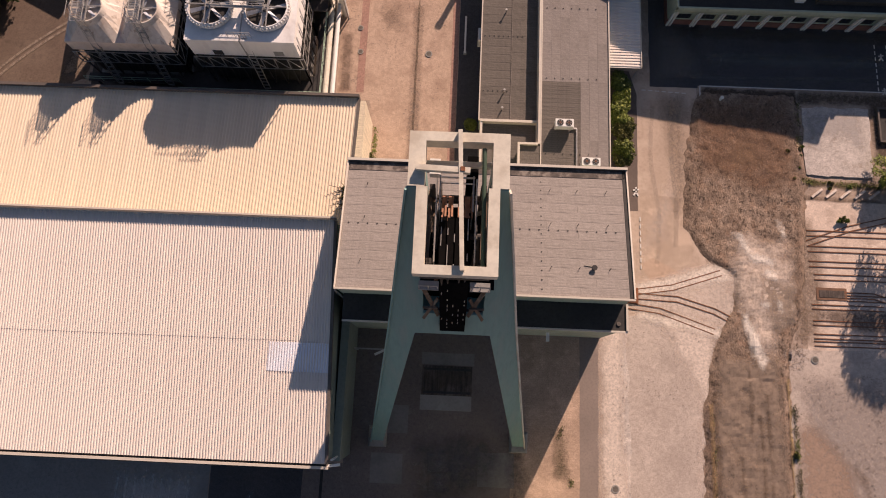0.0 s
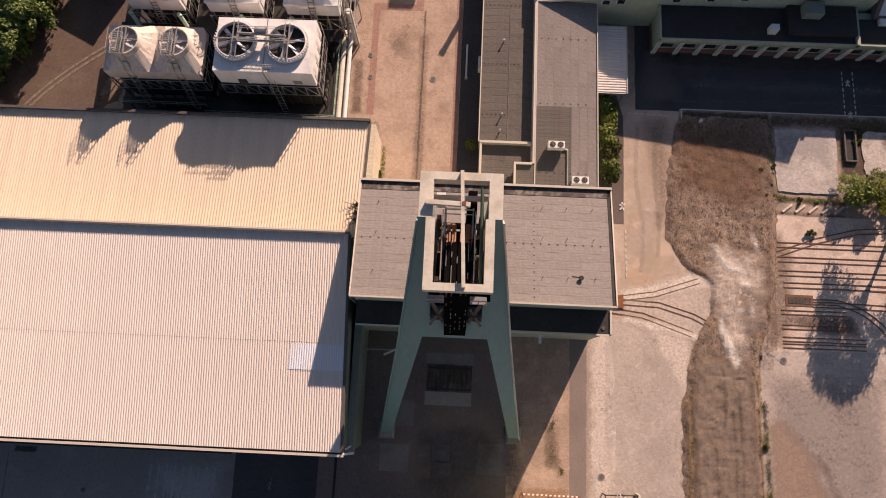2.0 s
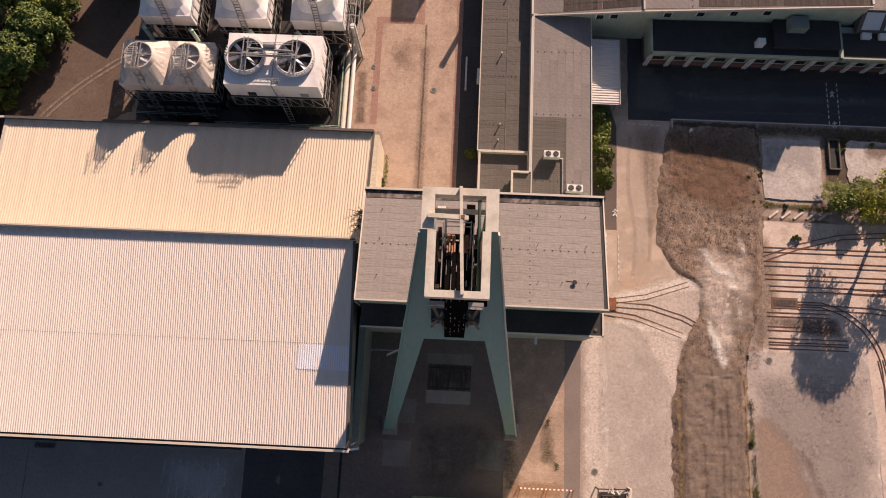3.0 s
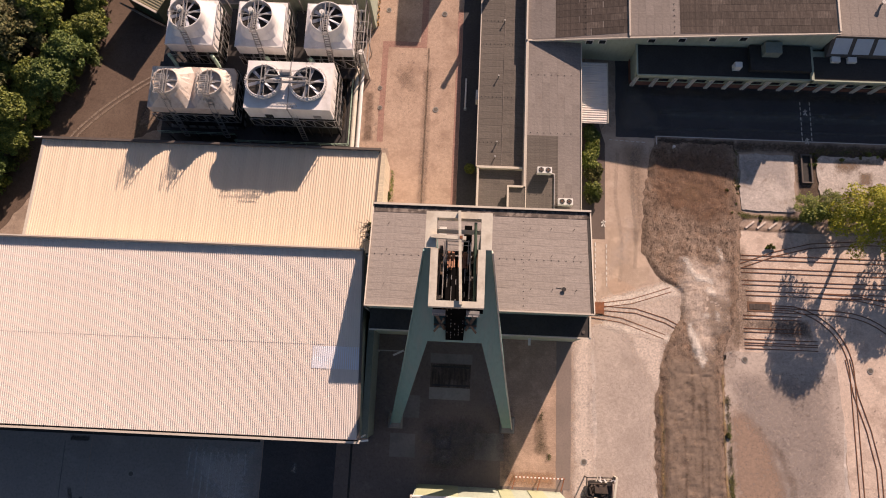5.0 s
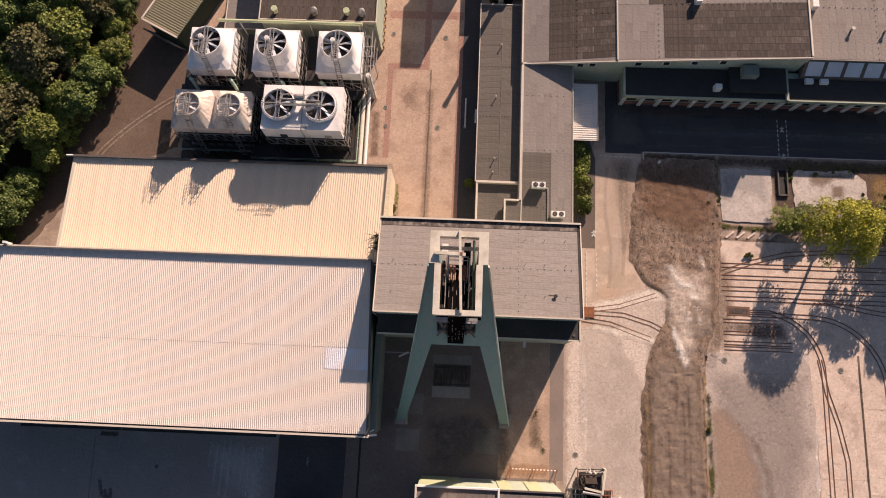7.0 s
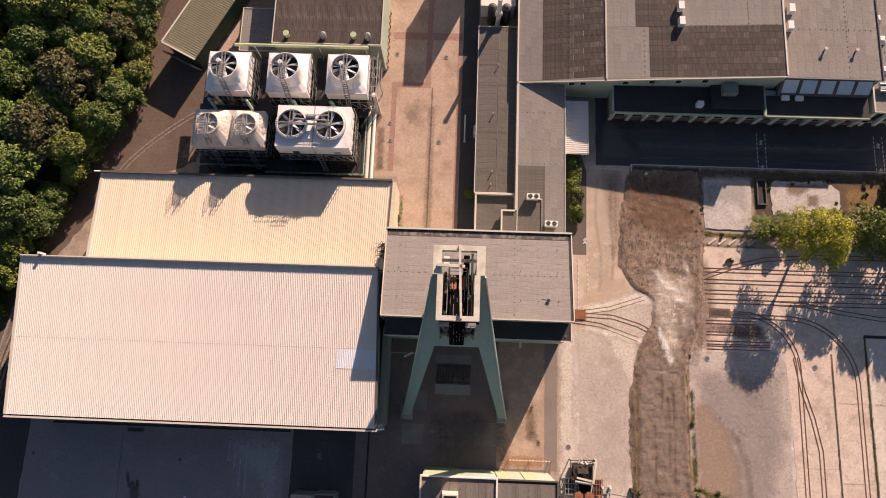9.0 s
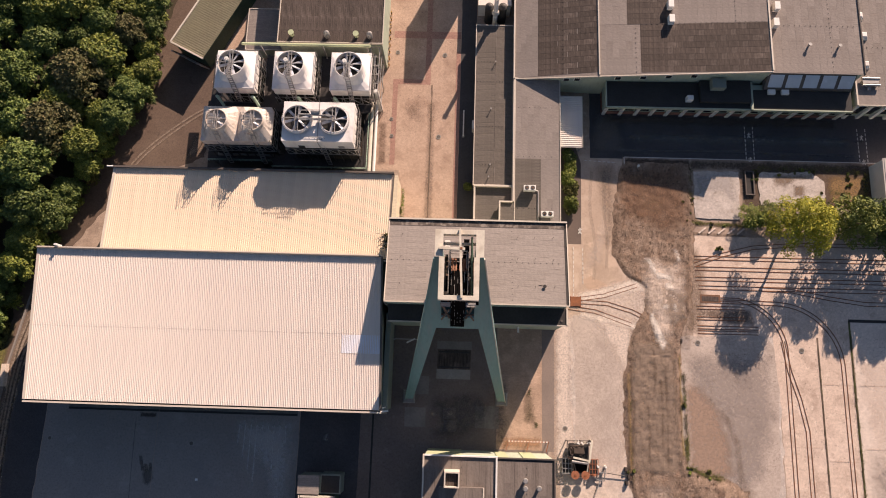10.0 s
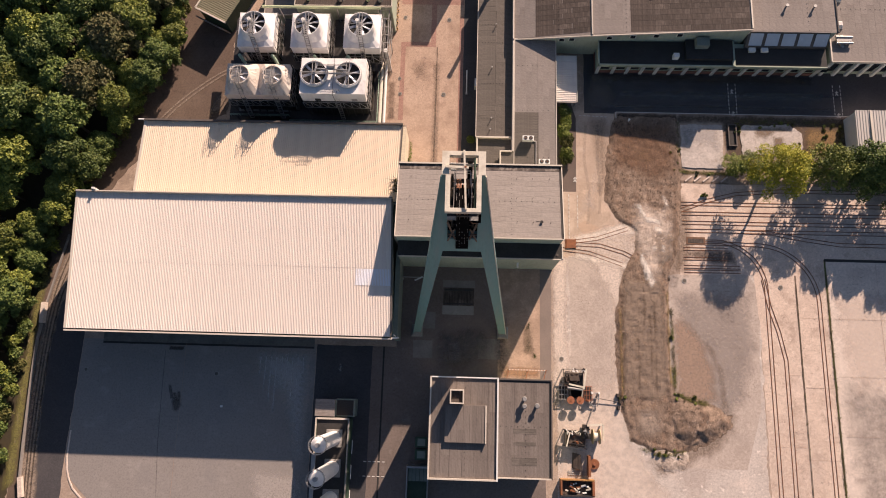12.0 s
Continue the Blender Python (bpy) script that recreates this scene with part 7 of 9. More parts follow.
def single_tower(x, y):
    """One square white cell: louvres, casing, hood and fan."""
    t = thing("cooling_tower", (x, y, 0), "white square cooling tower with one large fan", "cooling tower", "single-fan cooling towers")
    louvre_bay(t, x - 3.2, x + 3.2, y - 3.2, y + 3.2, 0.0, 8.7, 4)
    part("casing", Form().box(x - 3.25, x + 3.25, y - 3.3, y + 3.3, 8.7, 10.9), WHITEGRP, t)
    part("rim", Form().box(x - 3.33, x + 3.33, y - 3.38, y + 3.38, 10.6, 10.85), WHITEGRP, t)
    f = Form()
    n = 32
    lo, hi = [], []
    for k in range(n):
        a = 2 * math.pi * (k + 0.5) / n
        c, s = math.cos(a), math.sin(a)
        m = 3.2 / max(abs(c), abs(s))
        lo.append((x + c * m, y + s * m, 10.9))
        hi.append((x + c * 2.38, y + s * 2.38, 12.1))
    mid = [(x + (p[0] - x) * 0.35 + (q[0] - x) * 0.65, y + (p[1] - y) * 0.35 + (q[1] - y) * 0.65, 11.25) for p, q in zip(lo, hi)]
    part("hood", f.hexa(lo, mid).hexa(mid, hi), WHITEGRP, t, "white hood sweeping up to the fan")
    r = fan(x, y, 13.3, 2.2, t, 1.2, 8)
    part("motor", Form().tube((x - 0.55, y + 0.35, 13.4), (x - 0.55, y + 0.35, 14.0), 0.34, 12), WHITEPAINT, r)
    ladder(t, x - 0.1, y + 0.2, 13.4, y - 2.6, 13.4, 0.8, 8)
    ladder(t, x + 0.1, y - 2.6, 13.3, y - 4.2, 7.4, 0.7, 14)
    f = Form()
    for k in range(6):
        yy = y - 3.3 + k * 1.3
        f.beam((x + 3.6, yy, 6.2), (x + 3.6, yy, 11.2), 0.08, 0.08)
        if k < 5:
            f.beam((x + 3.6, yy, 6.2), (x + 3.6, yy + 1.3, 8.6), 0.07, 0.07)
    for z in (6.2, 8.6, 11.2):
        f.beam((x + 3.6, y - 3.3, z), (x + 3.6, y + 3.3, z), 0.06, 0.06)
    for k in range(5):
        xx = x - 3.3 + k * 1.65
        f.beam((xx, y - 3.75, 6.2), (xx, y - 3.75, 8.7), 0.08, 0.08)
        if k < 4:
            f.beam((xx, y - 3.75, 8.5), (xx + 1.65, y - 3.75, 6.4), 0.07, 0.07)
    f.beam((x - 3.3, y - 3.75, 8.6), (x + 3.3, y - 3.75, 8.6), 0.06, 0.06).beam((x - 3.3, y - 3.75, 6.3), (x + 3.3, y - 3.75, 6.3), 0.06, 0.06)
    part("side_frame", f, GREYSTEEL, t)
    return t


single_tower(-40.0, 38.2)
copy_thing(single_tower(-30.4, 38.2), pose(-20.9, 38.2, 0))


PINKGRP = mat("faded_pink_fibreglass", (0.66, 0.56, 0.49), (0.57, 0.475, 0.41), 0.4, 0.7, fine=2.0, fine_amount=0.15, stain=(0.42, 0.31, 0.24), stain_amount=0.5, stain_scale=0.5)


def double_tower(x0, x1, y0, y1, z_low, z_cap, fans, r, material, label, hood, ribs):
    t = thing("cooling_tower", ((x0 + x1) / 2, (y0 + y1) / 2, 0), label, "cooling tower", "double-fan cooling towers")
    part("plinth", Form().box(x0 + 0.2, x1 - 0.2, y0 + 0.2, y1 - 0.2, 0, 2.6), CONCRETE, t)
    louvre_bay(t, x0, x1, y0, y1, 2.6, z_low, 8, DARKSTEEL)
    f = Form()
    za, n = z_low - 2.2, 8
    for k in range(n + 1):
        x = x0 + (x1 - x0) * k / n
        f.beam((x, y0 - 0.25, za), (x, y0 - 0.25, z_low), 0.08, 0.08)
        if k < n:
            f.beam((x, y0 - 0.25, z_low), (x + (x1 - x0) / n, y0 - 0.25, za), 0.07, 0.07)
    for k in range(5):
        y = y0 + (y1 - y0) * k / 4
        f.beam((x1 + 0.3, y, za), (x1 + 0.3, y, z_cap - 0.4), 0.08, 0.08)
        if k < 4:
            f.beam((x1 + 0.3, y, za), (x1 + 0.3, y + (y1 - y0) / 4, z_low), 0.07, 0.07)
    for z in (za, z_low):
        f.beam((x0, y0 - 0.25, z), (x1 + 0.3, y0 - 0.25, z), 0.07, 0.07).beam((x1 + 0.3, y0 - 0.25, z), (x1 + 0.3, y1, z), 0.07, 0.07)
    part("brace_frame", f, GREYSTEEL, t, "pale braced steel frame")
    part("casing", Form().box(x0, x1, y0, y1, z_low, z_cap), PINKGRP if hood else material, t)
    for fx, fy, fz in fans:
        if hood:
            w = (x1 - x0) / 4
            f = Form()
            n = 24
            lo, hi = [], []
            for k in range(n):
                a = 2 * math.pi * (k + 0.5) / n
                c, s = math.cos(a), math.sin(a)
                m = min(w / max(1e-6, abs(c)), (y1 - y0) / 2 / max(1e-6, abs(s)))
                lo.append((fx + c * m, (y0 + y1) / 2 + s * m, z_cap))
                hi.append((fx + c * (r + 0.15), fy + s * (r + 0.15), fz - 0.5))
            part("hood", f.hexa(lo, hi), material, t, "stained pyramid hood")
        fan(fx, fy, fz, r, t, 0.6, 6, ribs, material)
    return t


white_twin = double_tower(-31.0, -19.6, 25.3, 32.0, 9.4, 12.4, ((-28.55, 28.9, 13.15), (-22.65, 28.8, 13.15)), 2.2, WHITEGRP, "white cooling tower with two large ribbed fans", False, 44)
part("seam", Form().box(-25.3, -25.18, 25.25, 32.02, 9.5, 12.44), GREYSTEEL, white_twin)
part("drive_shaft", Form().tube((-28.1, 29.3, 13.75), (-22.6, 29.1, 13.75), 0.14).tube((-26.2, 29.7, 13.7), (-24.8, 29.7, 13.7), 0.4, 12), GREYSTEEL, white_twin, "grey drive shaft and motor between the fans")
railing(white_twin, [(-28.1, 29.8), (-22.6, 29.8)], 13.5, 0.9, 1.2)
railing(white_twin, [(-28.1, 28.4), (-22.6, 28.4)], 13.5, 0.9, 1.2)
part("gangway", Form().box(-28.1, -22.6, 28.4, 28.7, 13.5, 13.55), GREYSTEEL, white_twin)
railing(white_twin, [(-26.4, 25.7), (-24.0, 25.7)], 12.4, 1.0, 0.8)
part("access_door", Form().box(-28.7, -27.7, 25.22, 25.3, 9.6, 10.4), BITUMEN, white_twin, "dark open access door")
part("access_door", Form().box(-22.2, -21.2, 25.24, 25.3, 9.7, 10.5), GREYSTEEL, white_twin)
ladder(white_twin, -24.8, 25.6, 12.4, 24.7, 3.0, 0.7, 14)
old_twin = double_tower(-45.0, -33.7, 26.0, 32.0, 8.2, 9.9, ((-42.0, 28.9, 12.05), (-36.1, 28.9, 12.05)), 1.7, OLDGRP, "old stained beige cooling tower with two fans", True, 0)
for x in (-42.1, -36.2):
    ladder(old_twin, x - 0.35, 29.6, 12.6, 26.9, 12.6, 1.2, 10)
    ladder(old_twin, x + 0.2, 26.9, 12.5, 24.6, 3.2, 0.7, 14)

# steel platform, pipes and rack around the towers
deck = thing("steel_platform", (-32, 25.5, 0), "dark steel walkway with railings around the cooling towers", "platform")
part("walkway", Form().box(-46.0, -34.8, 24.9, 25.9, 2.9, 3.0), DARKSTEEL, deck)
part("walkway", Form().box(-34.8, -18.7, 23.9, 26.4, 2.9, 3.0), DARKSTEEL, deck)
part("walkway", Form().box(-19.4, -18.4, 26.4, 36.0, 2.9, 3.0), DARKSTEEL, deck)
part("walkway", Form().box(-46.0, -17.9, 33.0, 34.7, 5.9, 6.0), DARKSTEEL, deck)
for x0, x1 in ((-45.6, -43.8), (-36.5, -34.2), (-27.0, -24.7), (-17.5, -17.3)):
    part("deck_bay", Form().box(x0, x1, 34.7, 43.4, 5.9, 6.0), DARKSTEEL, deck)
railing(deck, [(-46.0, 24.9), (-34.9, 24.9)], 3.0, 1.1, 2.0, MINTPIPE)
railing(deck, [(-34.8, 23.9), (-18.5, 23.9), (-18.5, 36.0)], 3.0, 1.1, 2.0, MINTPIPE)
for x in range(-45, -18, 4):
    part("post", Form().tube((x, 25.0, 0), (x, 25.0, 2.9), 0.1), DARKSTEEL, deck)
for x, y in ((-18.6, 30), (-18.6, 35.6), (-44, 34.5), (-30, 34.5)):
    part("post", Form().tube((x, y, 0), (x, y, 2.9 if y < 34 or y > 35 else 5.9), 0.1), DARKSTEEL, deck)
for x in (-43.6, -37.6, -29.9, -23.8):
    p = thing("riser_pipe", (x, 35.0, 0), "mint green riser pipe with a bend", "pipe", "riser pipes")
    part("riser", Form().pipe([(x, 34.6, 0), (x, 34.4, 8.6), (x + 0.25, 34.2, 9.1), (x + 0.6, 33.8, 9.1), (x + 1.2, 32.9, 8.0)], 0.24, 10), MINTPIPE, p)
    part("flange", Form().tube((x, 34.6, 3.1), (x, 34.6, 3.25), 0.4, 12), MINTPIPE, p)
header = thing("header_pipe", (-28, 43.2, 0), "yellow-green header pipe behind the cooling towers", "pipe")
part("run", Form().tube((-39.5, 43.0, 10.6), (-17.9, 43.0, 10.6), 0.24, 12), LIMEPIPE, header)
for x in (-36.5, -26.0, -18.5):
    part("support", Form().box(x - 0.1, x + 0.1, 42.9, 43.1, 0, 10.4), GREYSTEEL, header)
rack = thing("pipe_rack", (-17.2, 36, 0), "pale pipes and ladder rack beside the road", "pipe rack")
part("pipe", Form().pipe([(-18.2, 22.8, 2.6), (-18.2, 36.5, 2.6)], 0.35, 12), CREAMSTEEL, rack)
part("pipe", Form().pipe([(-17.4, 22.8, 2.4), (-17.4, 36.6, 2.4), (-17.4, 37.4, 1.2)], 0.28, 12), WHITEPAINT, rack)
f = Form()
for x in (-18.2, -16.6):
    for y in (35.8, 40, 44):
        f.beam((x, y, 0), (x, y, 8.5), 0.14, 0.14)
    for z in (2.8, 5.6, 8.4):
        f.beam((x, 35.8, z), (x, 44, z), 0.12, 0.12)
for y in (35.8, 37.4, 39, 40.6, 42.2, 44):
    f.beam((-18.2, y, 8.4), (-16.6, y, 8.4), 0.1, 0.1).beam((-18.2, y, 5.6), (-16.6, y, 5.6), 0.1, 0.1)
part("frame", f, GREYSTEEL, rack)
part("vertical_pipe", Form().tube((-17.0, 36.4, 0), (-17.0, 36.4, 7.5), 0.4, 12), WHITEPAINT, rack)
part("vertical_pipe", Form().tube((-17.7, 41, 5.7), (-17.7, 44, 5.7), 0.25, 10), WHITEPAINT, rack)
for k in range(9):
    b = thing("bollard", (-15.9, 45.0 + k * 1.3, 0), "short yellow and black bollard by the wall", "bollard", "bollards")
    part("post", Form().tube((-15.9, 45.0 + k * 1.3, 0), (-15.9, 45.0 + k * 1.3, 1.0), 0.11), YELLOWPAINT, b)
    part("band", Form().tube((-15.9, 45.0 + k * 1.3, 0.45), (-15.9, 45.0 + k * 1.3, 0.7), 0.115), BITUMEN, b)

# ---- silo building ----
sb = thing("silo_building", (-23, -36, 0), "low building with a recessed dark roof under white silos", "building")
part("wall", Form().box(-26.0, -20.4, -55, -29.3, 0, 3.9), DARKGREEN, sb)
part("roof", Form().box(-25.7, -20.7, -55, -29.6, 3.9, 4.0), BITUMEN, sb)
for x0, x1, y0, y1 in ((-26.1, -25.8, -55, -29.2), (-20.6, -20.3, -55, -29.2), (-25.8, -20.6, -29.6, -29.2)):
    part("kerb", Form().box(x0 + 0.06, x1 - 0.06, y0, y1 - (0.1 if y1 > -29.5 else 0), 3.7, 4.3), TRIM if x0 < -26 or x1 < -20.5 else CONCRETE, sb)
part("entry", Form().box(-26.1, -22.9, -29.1, -26.4, 0, 4.2), SIDING, sb)
part("entry_roof", Form().box(-26.2, -22.9, -29.1, -26.3, 4.2, 4.35), PALEFELT, sb)
part("lean_to", Form().box(-22.9, -19.7, -29.1, -26.2, 0, 3.4), SIDING, sb)
part("lean_to_roof", Form().box(-22.7, -19.9, -28.9, -26.4, 3.4, 3.46), BITUMEN, sb, "dark lean-to roof")
for y in (-33, -37, -41):
    part("wall_pipe", Form().tube((-19.9, y, 2.5), (-19.9, y - 2.2, 2.5), 0.07), WHITEPAINT, sb)
for y in (-32.6, -37.35, -42.1, -46.8):
    s = thing("silo", (-22.7, y, 4.0), "tall white steel silo with a railed top", "silo", "white silos")
    part("pad", Form().box(-24.0, -21.4, y - 1.4, y + 1.4, 4.0, 4.6), CONCRETE, s)
    part("shell", Form().tube((-22.7, y, 4.6), (-22.7, y, 16.4), 1.2, 28), WHITEGRP, s, smooth=False)
    part("cone", Form().tube((-22.7, y, 16.4), (-22.7, y, 17.0), 1.2, 28, 0.3), WHITEGRP, s)
    part("filter", Form().tube((-22.7, y, 16.9), (-22.7, y, 17.7), 0.35, 12), GREYSTEEL, s)
    f = Form()
    for k in range(16):
        a, b = 2 * math.pi * k / 16, 2 * math.pi * (k + 1) / 16
        pa, pb = (-22.7 + 1.35 * math.cos(a), y + 1.35 * math.sin(a)), (-22.7 + 1.35 * math.cos(b), y + 1.35 * math.sin(b))
        for z in (17.1, 17.6):
            f.tube((*pa, z), (*pb, z), 0.04, 5)
        f.tube((*pa, 16.4), (*pa, 17.6), 0.035, 5)
    part("top_rail", f, GREYSTEEL, s)
    part("ladder", Form().beam((-24.0, y + 0.25, 4.6), (-24.0, y + 0.25, 17.0), 0.06, 0.06).beam((-24.0, y - 0.25, 4.6), (-24.0, y - 0.25, 17.0), 0.06, 0.06), GREYSTEEL, s)
    part("catwalk", Form().box(-23.6, -23.0, y - 3.6, y - 1.2, 16.7, 16.8), GREYSTEEL, s)

# ---- containers beside the control building ----
for y, h in ((-33.0, 2.0), (-35.0, 2.0)):
    c = thing("waste_container", (-8.3, y, 0), "small dark container with a grey lid", "container", "containers")
    part("body", Form().hexa([(-9.2, y - 0.75, 0), (-7.5, y - 0.75, 0), (-7.5, y + 0.75, 0), (-9.2, y + 0.75, 0)], [(-9.3, y - 0.85, h), (-7.3, y - 0.85, h), (-7.3, y + 0.85, h), (-9.3, y + 0.85, h)]), DARKGREEN, c)
    part("lid", Form().box(-8.9, -7.6, y - 0.6, y + 0.6, h, h + 0.12), SIDING, c)
truck = thing("green_skip", (-8.8, -40, 0), "green open steel skip with a grey rim", "skip")
part("floor", Form().box(-10.4, -7.1, -43.5, -37.2, 0.0, 0.4), DARKGREEN, truck)
for x0, x1, y0, y1 in ((-10.6, -10.4, -43.5, -36.9), (-7.1, -6.95, -43.5, -36.9), (-10.4, -7.1, -37.2, -36.9), (-10.4, -7.1, -43.5, -43.2)):
    part("side", Form().box(x0, x1, y0, y1, 0.0, 2.2), GREYSTEEL, truck)
for k in range(5):
    part("board", Form().box(-10.3 + k * 0.64, -9.72 + k * 0.64, -39.4, -37.3, 1.0, 1.1), SIDING, truck)

# ---- old machinery laid out east of the control building ----
MACHINE = mat("grimy_machine_paint", (0.06, 0.048, 0.042), (0.11, 0.08, 0.06), 1.2, 0.8, fine=5.0, fine_amount=0.3, marks=(((0.20, 0.10, 0.06), 1.5, 0.7, 0.58, 0.68),))


def wheel(parent, x, y, z, r, w, axis, material, name="wheel"):
    a = Vector((1, 0, 0)) if axis == "x" else Vector((0, 1, 0)) if axis == "y" else Vector((0, 0, 1))
    c = Vector((x, y, z))
    t = part(name, Form().tube(c - a * w / 2, c + a * w / 2, r, 22), material, parent)
    part("hub", Form().tube(c - a * (w / 2 + 0.06), c + a * (w / 2 + 0.06), r * 0.3, 12), RUST if material is not RUST else DARKSTEEL, t)
    part("rim", Form().tube(c - a * (w / 2 + 0.02), c + a * (w / 2 + 0.02), r * 0.62, 18), ORANGE if material is not BITUMEN else CREAMSTEEL, t)
    return t


def scraps(parent, x0, x1, y0, y1, z, count, seed, materials, size=0.3):
    """Small loose parts left on a machine."""
    rs = random.Random(seed)
    for k in range(count):
        x, y, d = rs.uniform(x0, x1), rs.uniform(y0, y1), rs.uniform(0, 3.14)
        s = size * rs.uniform(0.5, 1.3)
        zz = z + rs.uniform(-0.05, 0.15)
        part("fitting", Form().beam((x - s * math.cos(d), y - s * math.sin(d), zz), (x + s * math.cos(d), y + s * math.sin(d), zz + rs.uniform(-0.1, 0.1)), rs.uniform(0.08, 0.22), rs.uniform(0.1, 0.25)), rs.choice(materials), parent)


m1 = thing("drilling_rig", (17.6, -22.5, 0), "old dark drill carriage with worn white frame and orange wheels", "machine")
part("chassis", Form().box(16.2, 19.4, -23.6, -20.6, 0.4, 0.9), DARKSTEEL, m1)
part("hood", Form().hexa([(16.6, -22.2, 0.9), (18.8, -22.2, 0.9), (18.6, -20.7, 0.9), (16.4, -20.9, 0.9)], [(17.0, -22.0, 1.5), (18.7, -22.0, 1.5), (18.5, -21.0, 1.5), (16.9, -21.1, 1.5)]), MACHINE, m1)
f = Form()
for a, b in (((15.9, -20.1, 1.5), (19.8, -20.0, 1.5)), ((15.9, -20.1, 1.5), (15.8, -22.6, 1.5)), ((16.2, -20.5, 1.4), (19.2, -20.3, 1.4)), ((15.9, -20.1, 0), (15.9, -20.1, 1.5)), ((15.8, -22.4, 1.5), (19.4, -22.9, 1.5)), ((16.9, -23.2, 1.5), (17.3, -25.2, 1.3)), ((15.8, -22.4, 0), (15.8, -22.4, 1.5))):
    f.beam(a, b, 0.11, 0.13)
part("frame", f, DARKSTEEL, m1, "dark tube frame")
part("white_frame", Form().beam((19.8, -20.0, 1.6), (19.3, -23.4, 1.6), 0.3, 0.2).beam((19.2, -23.2, 1.6), (19.0, -25.0, 1.3), 0.16, 0.16).beam((16.8, -22.6, 1.6), (19.4, -23.1, 1.6), 0.28, 0.16).beam((19.8, -20.0, 0), (19.8, -20.0, 1.6), 0.2, 0.2), CREAMSTEEL, m1, "worn white frame beams")
scraps(m1, 16.3, 19.9, -20.5, -20.0, 1.6, 12, 3, (WHITEPAINT, CREAMSTEEL, MACHINE))
scraps(m1, 16.2, 19.0, -23.5, -21.0, 1.3, 14, 4, (MACHINE, DARKSTEEL, BROWNFELT, RUST))
part("drum", Form().tube((16.6, -23.2, 1.4), (19.2, -23.5, 1.4), 0.22, 12), GREYSTEEL, m1)
part("bed", Form().box(17.1, 19.1, -25.0, -23.6, 0.4, 1.0), COAL, m1)
for x in (17.15, 18.75, 20.2):
    wheel(m1, x, -25.3, 1.3 if x < 20 else 0.6, 0.66 if x < 20 else 0.45, 0.25, "z" if x < 20 else "y", ORANGE)
for x0, x1, m in ((15.2, 16.7, GREYSTEEL), (19.5, 20.9, ORANGE)):
    part("tray", Form().box(x0 + 0.1, x1 - 0.1, -25.0, -23.0, 0.3, 0.4), DARKSTEEL, m1)
    f = Form()
    for k in range(4):
        f.beam((x0 + (x1 - x0) * k / 3, -25.2, 0.8), (x0 + (x1 - x0) * k / 3, -22.9, 0.8), 0.09, 0.1)
    for y in (-25.2, -24.4, -23.6, -22.9):
        f.beam((x0, y, 0.85), (x1, y, 0.85), 0.09, 0.1)
    for x in (x0, x1):
        f.beam((x, -25.2, 0), (x, -25.2, 0.8), 0.1, 0.1).beam((x, -22.9, 0), (x, -22.9, 0.8), 0.1, 0.1)
    part("side_rack", f, m, m1)
drawbar = thing("tow_bar", (21.5, -24.6, 0), "small towing frame with a long thin drawbar", "tow bar")
part("bar", Form().tube((21.4, -24.8, 0.5), (25.6, -25.4, 0.35), 0.06), DARKSTEEL, drawbar)
f = Form()
for a, b in (((20.7, -24.0, 0.6), (22.3, -24.0, 0.6)), ((20.9, -24.9, 0.6), (22.2, -24.9, 0.6)), ((20.9, -24.0, 0.6), (20.7, -26.0, 0.4)), ((22.1, -24.0, 0.6), (21.9, -26.2, 0.4)), ((20.7, -26.0, 0.4), (21.9, -26.2, 0.4)), ((21.3, -26.0, 0.4), (20.2, -29.0, 0.2))):
    f.beam(a, b, 0.14, 0.14)
part("frame", f, GREYSTEEL, drawbar)
for x in (20.9, 22.1):
    part("foot", Form().tube((x, -24.0, 0), (x, -24.0, 0.9), 0.18, 10), WHITEPAINT, drawbar)
for x, y in ((25.4, -24.3), (25.8, -25.4), (25.5, -26.4)):
    b = thing("iron_block", (x, y, 0), "small dark iron block on the apron", "block", "iron blocks")
    part("body", Form().box(x - 0.22, x + 0.22, y - 0.32, y + 0.32, 0, 0.5), DARKSTEEL, b)
    part("lid", Form().box(x - 0.16, x + 0.16, y - 0.25, y + 0.25, 0.5, 0.6), BROWNFELT, b)
m2 = thing("loader", (18.5, -31.3, 0), "old mine loader with worn white frame, dark body and cable reel", "machine")
part("body", Form().hexa([(16.4, -32.9, 0.3), (19.6, -33.2, 0.3), (19.9, -30.9, 0.3), (16.6, -30.6, 0.3)], [(16.6, -32.7, 1.1), (19.4, -32.9, 1.1), (19.7, -31.1, 1.1), (16.8, -30.9, 1.1)]), MACHINE, m2)
f = Form()
for a, b in (((16.0, -30.2, 1.4), (15.9, -32.8, 1.4)), ((16.0, -30.2, 1.4), (19.6, -31.0, 1.4)), ((15.9, -32.8, 1.3), (19.8, -33.3, 1.2)), ((16.0, -30.2, 0), (16.0, -30.2, 1.4)), ((16.3, -32.3, 1.3), (19.8, -32.8, 1.3)), ((15.9, -32.8, 0), (15.9, -32.8, 1.3))):
    f.beam(a, b, 0.12, 0.14)
part("frame", f, DARKSTEEL, m2, "dark tube frame")
part("white_beam", Form().beam((16.9, -30.6, 1.5), (16.3, -33.0, 1.5), 0.2, 0.16), CREAMSTEEL, m2)
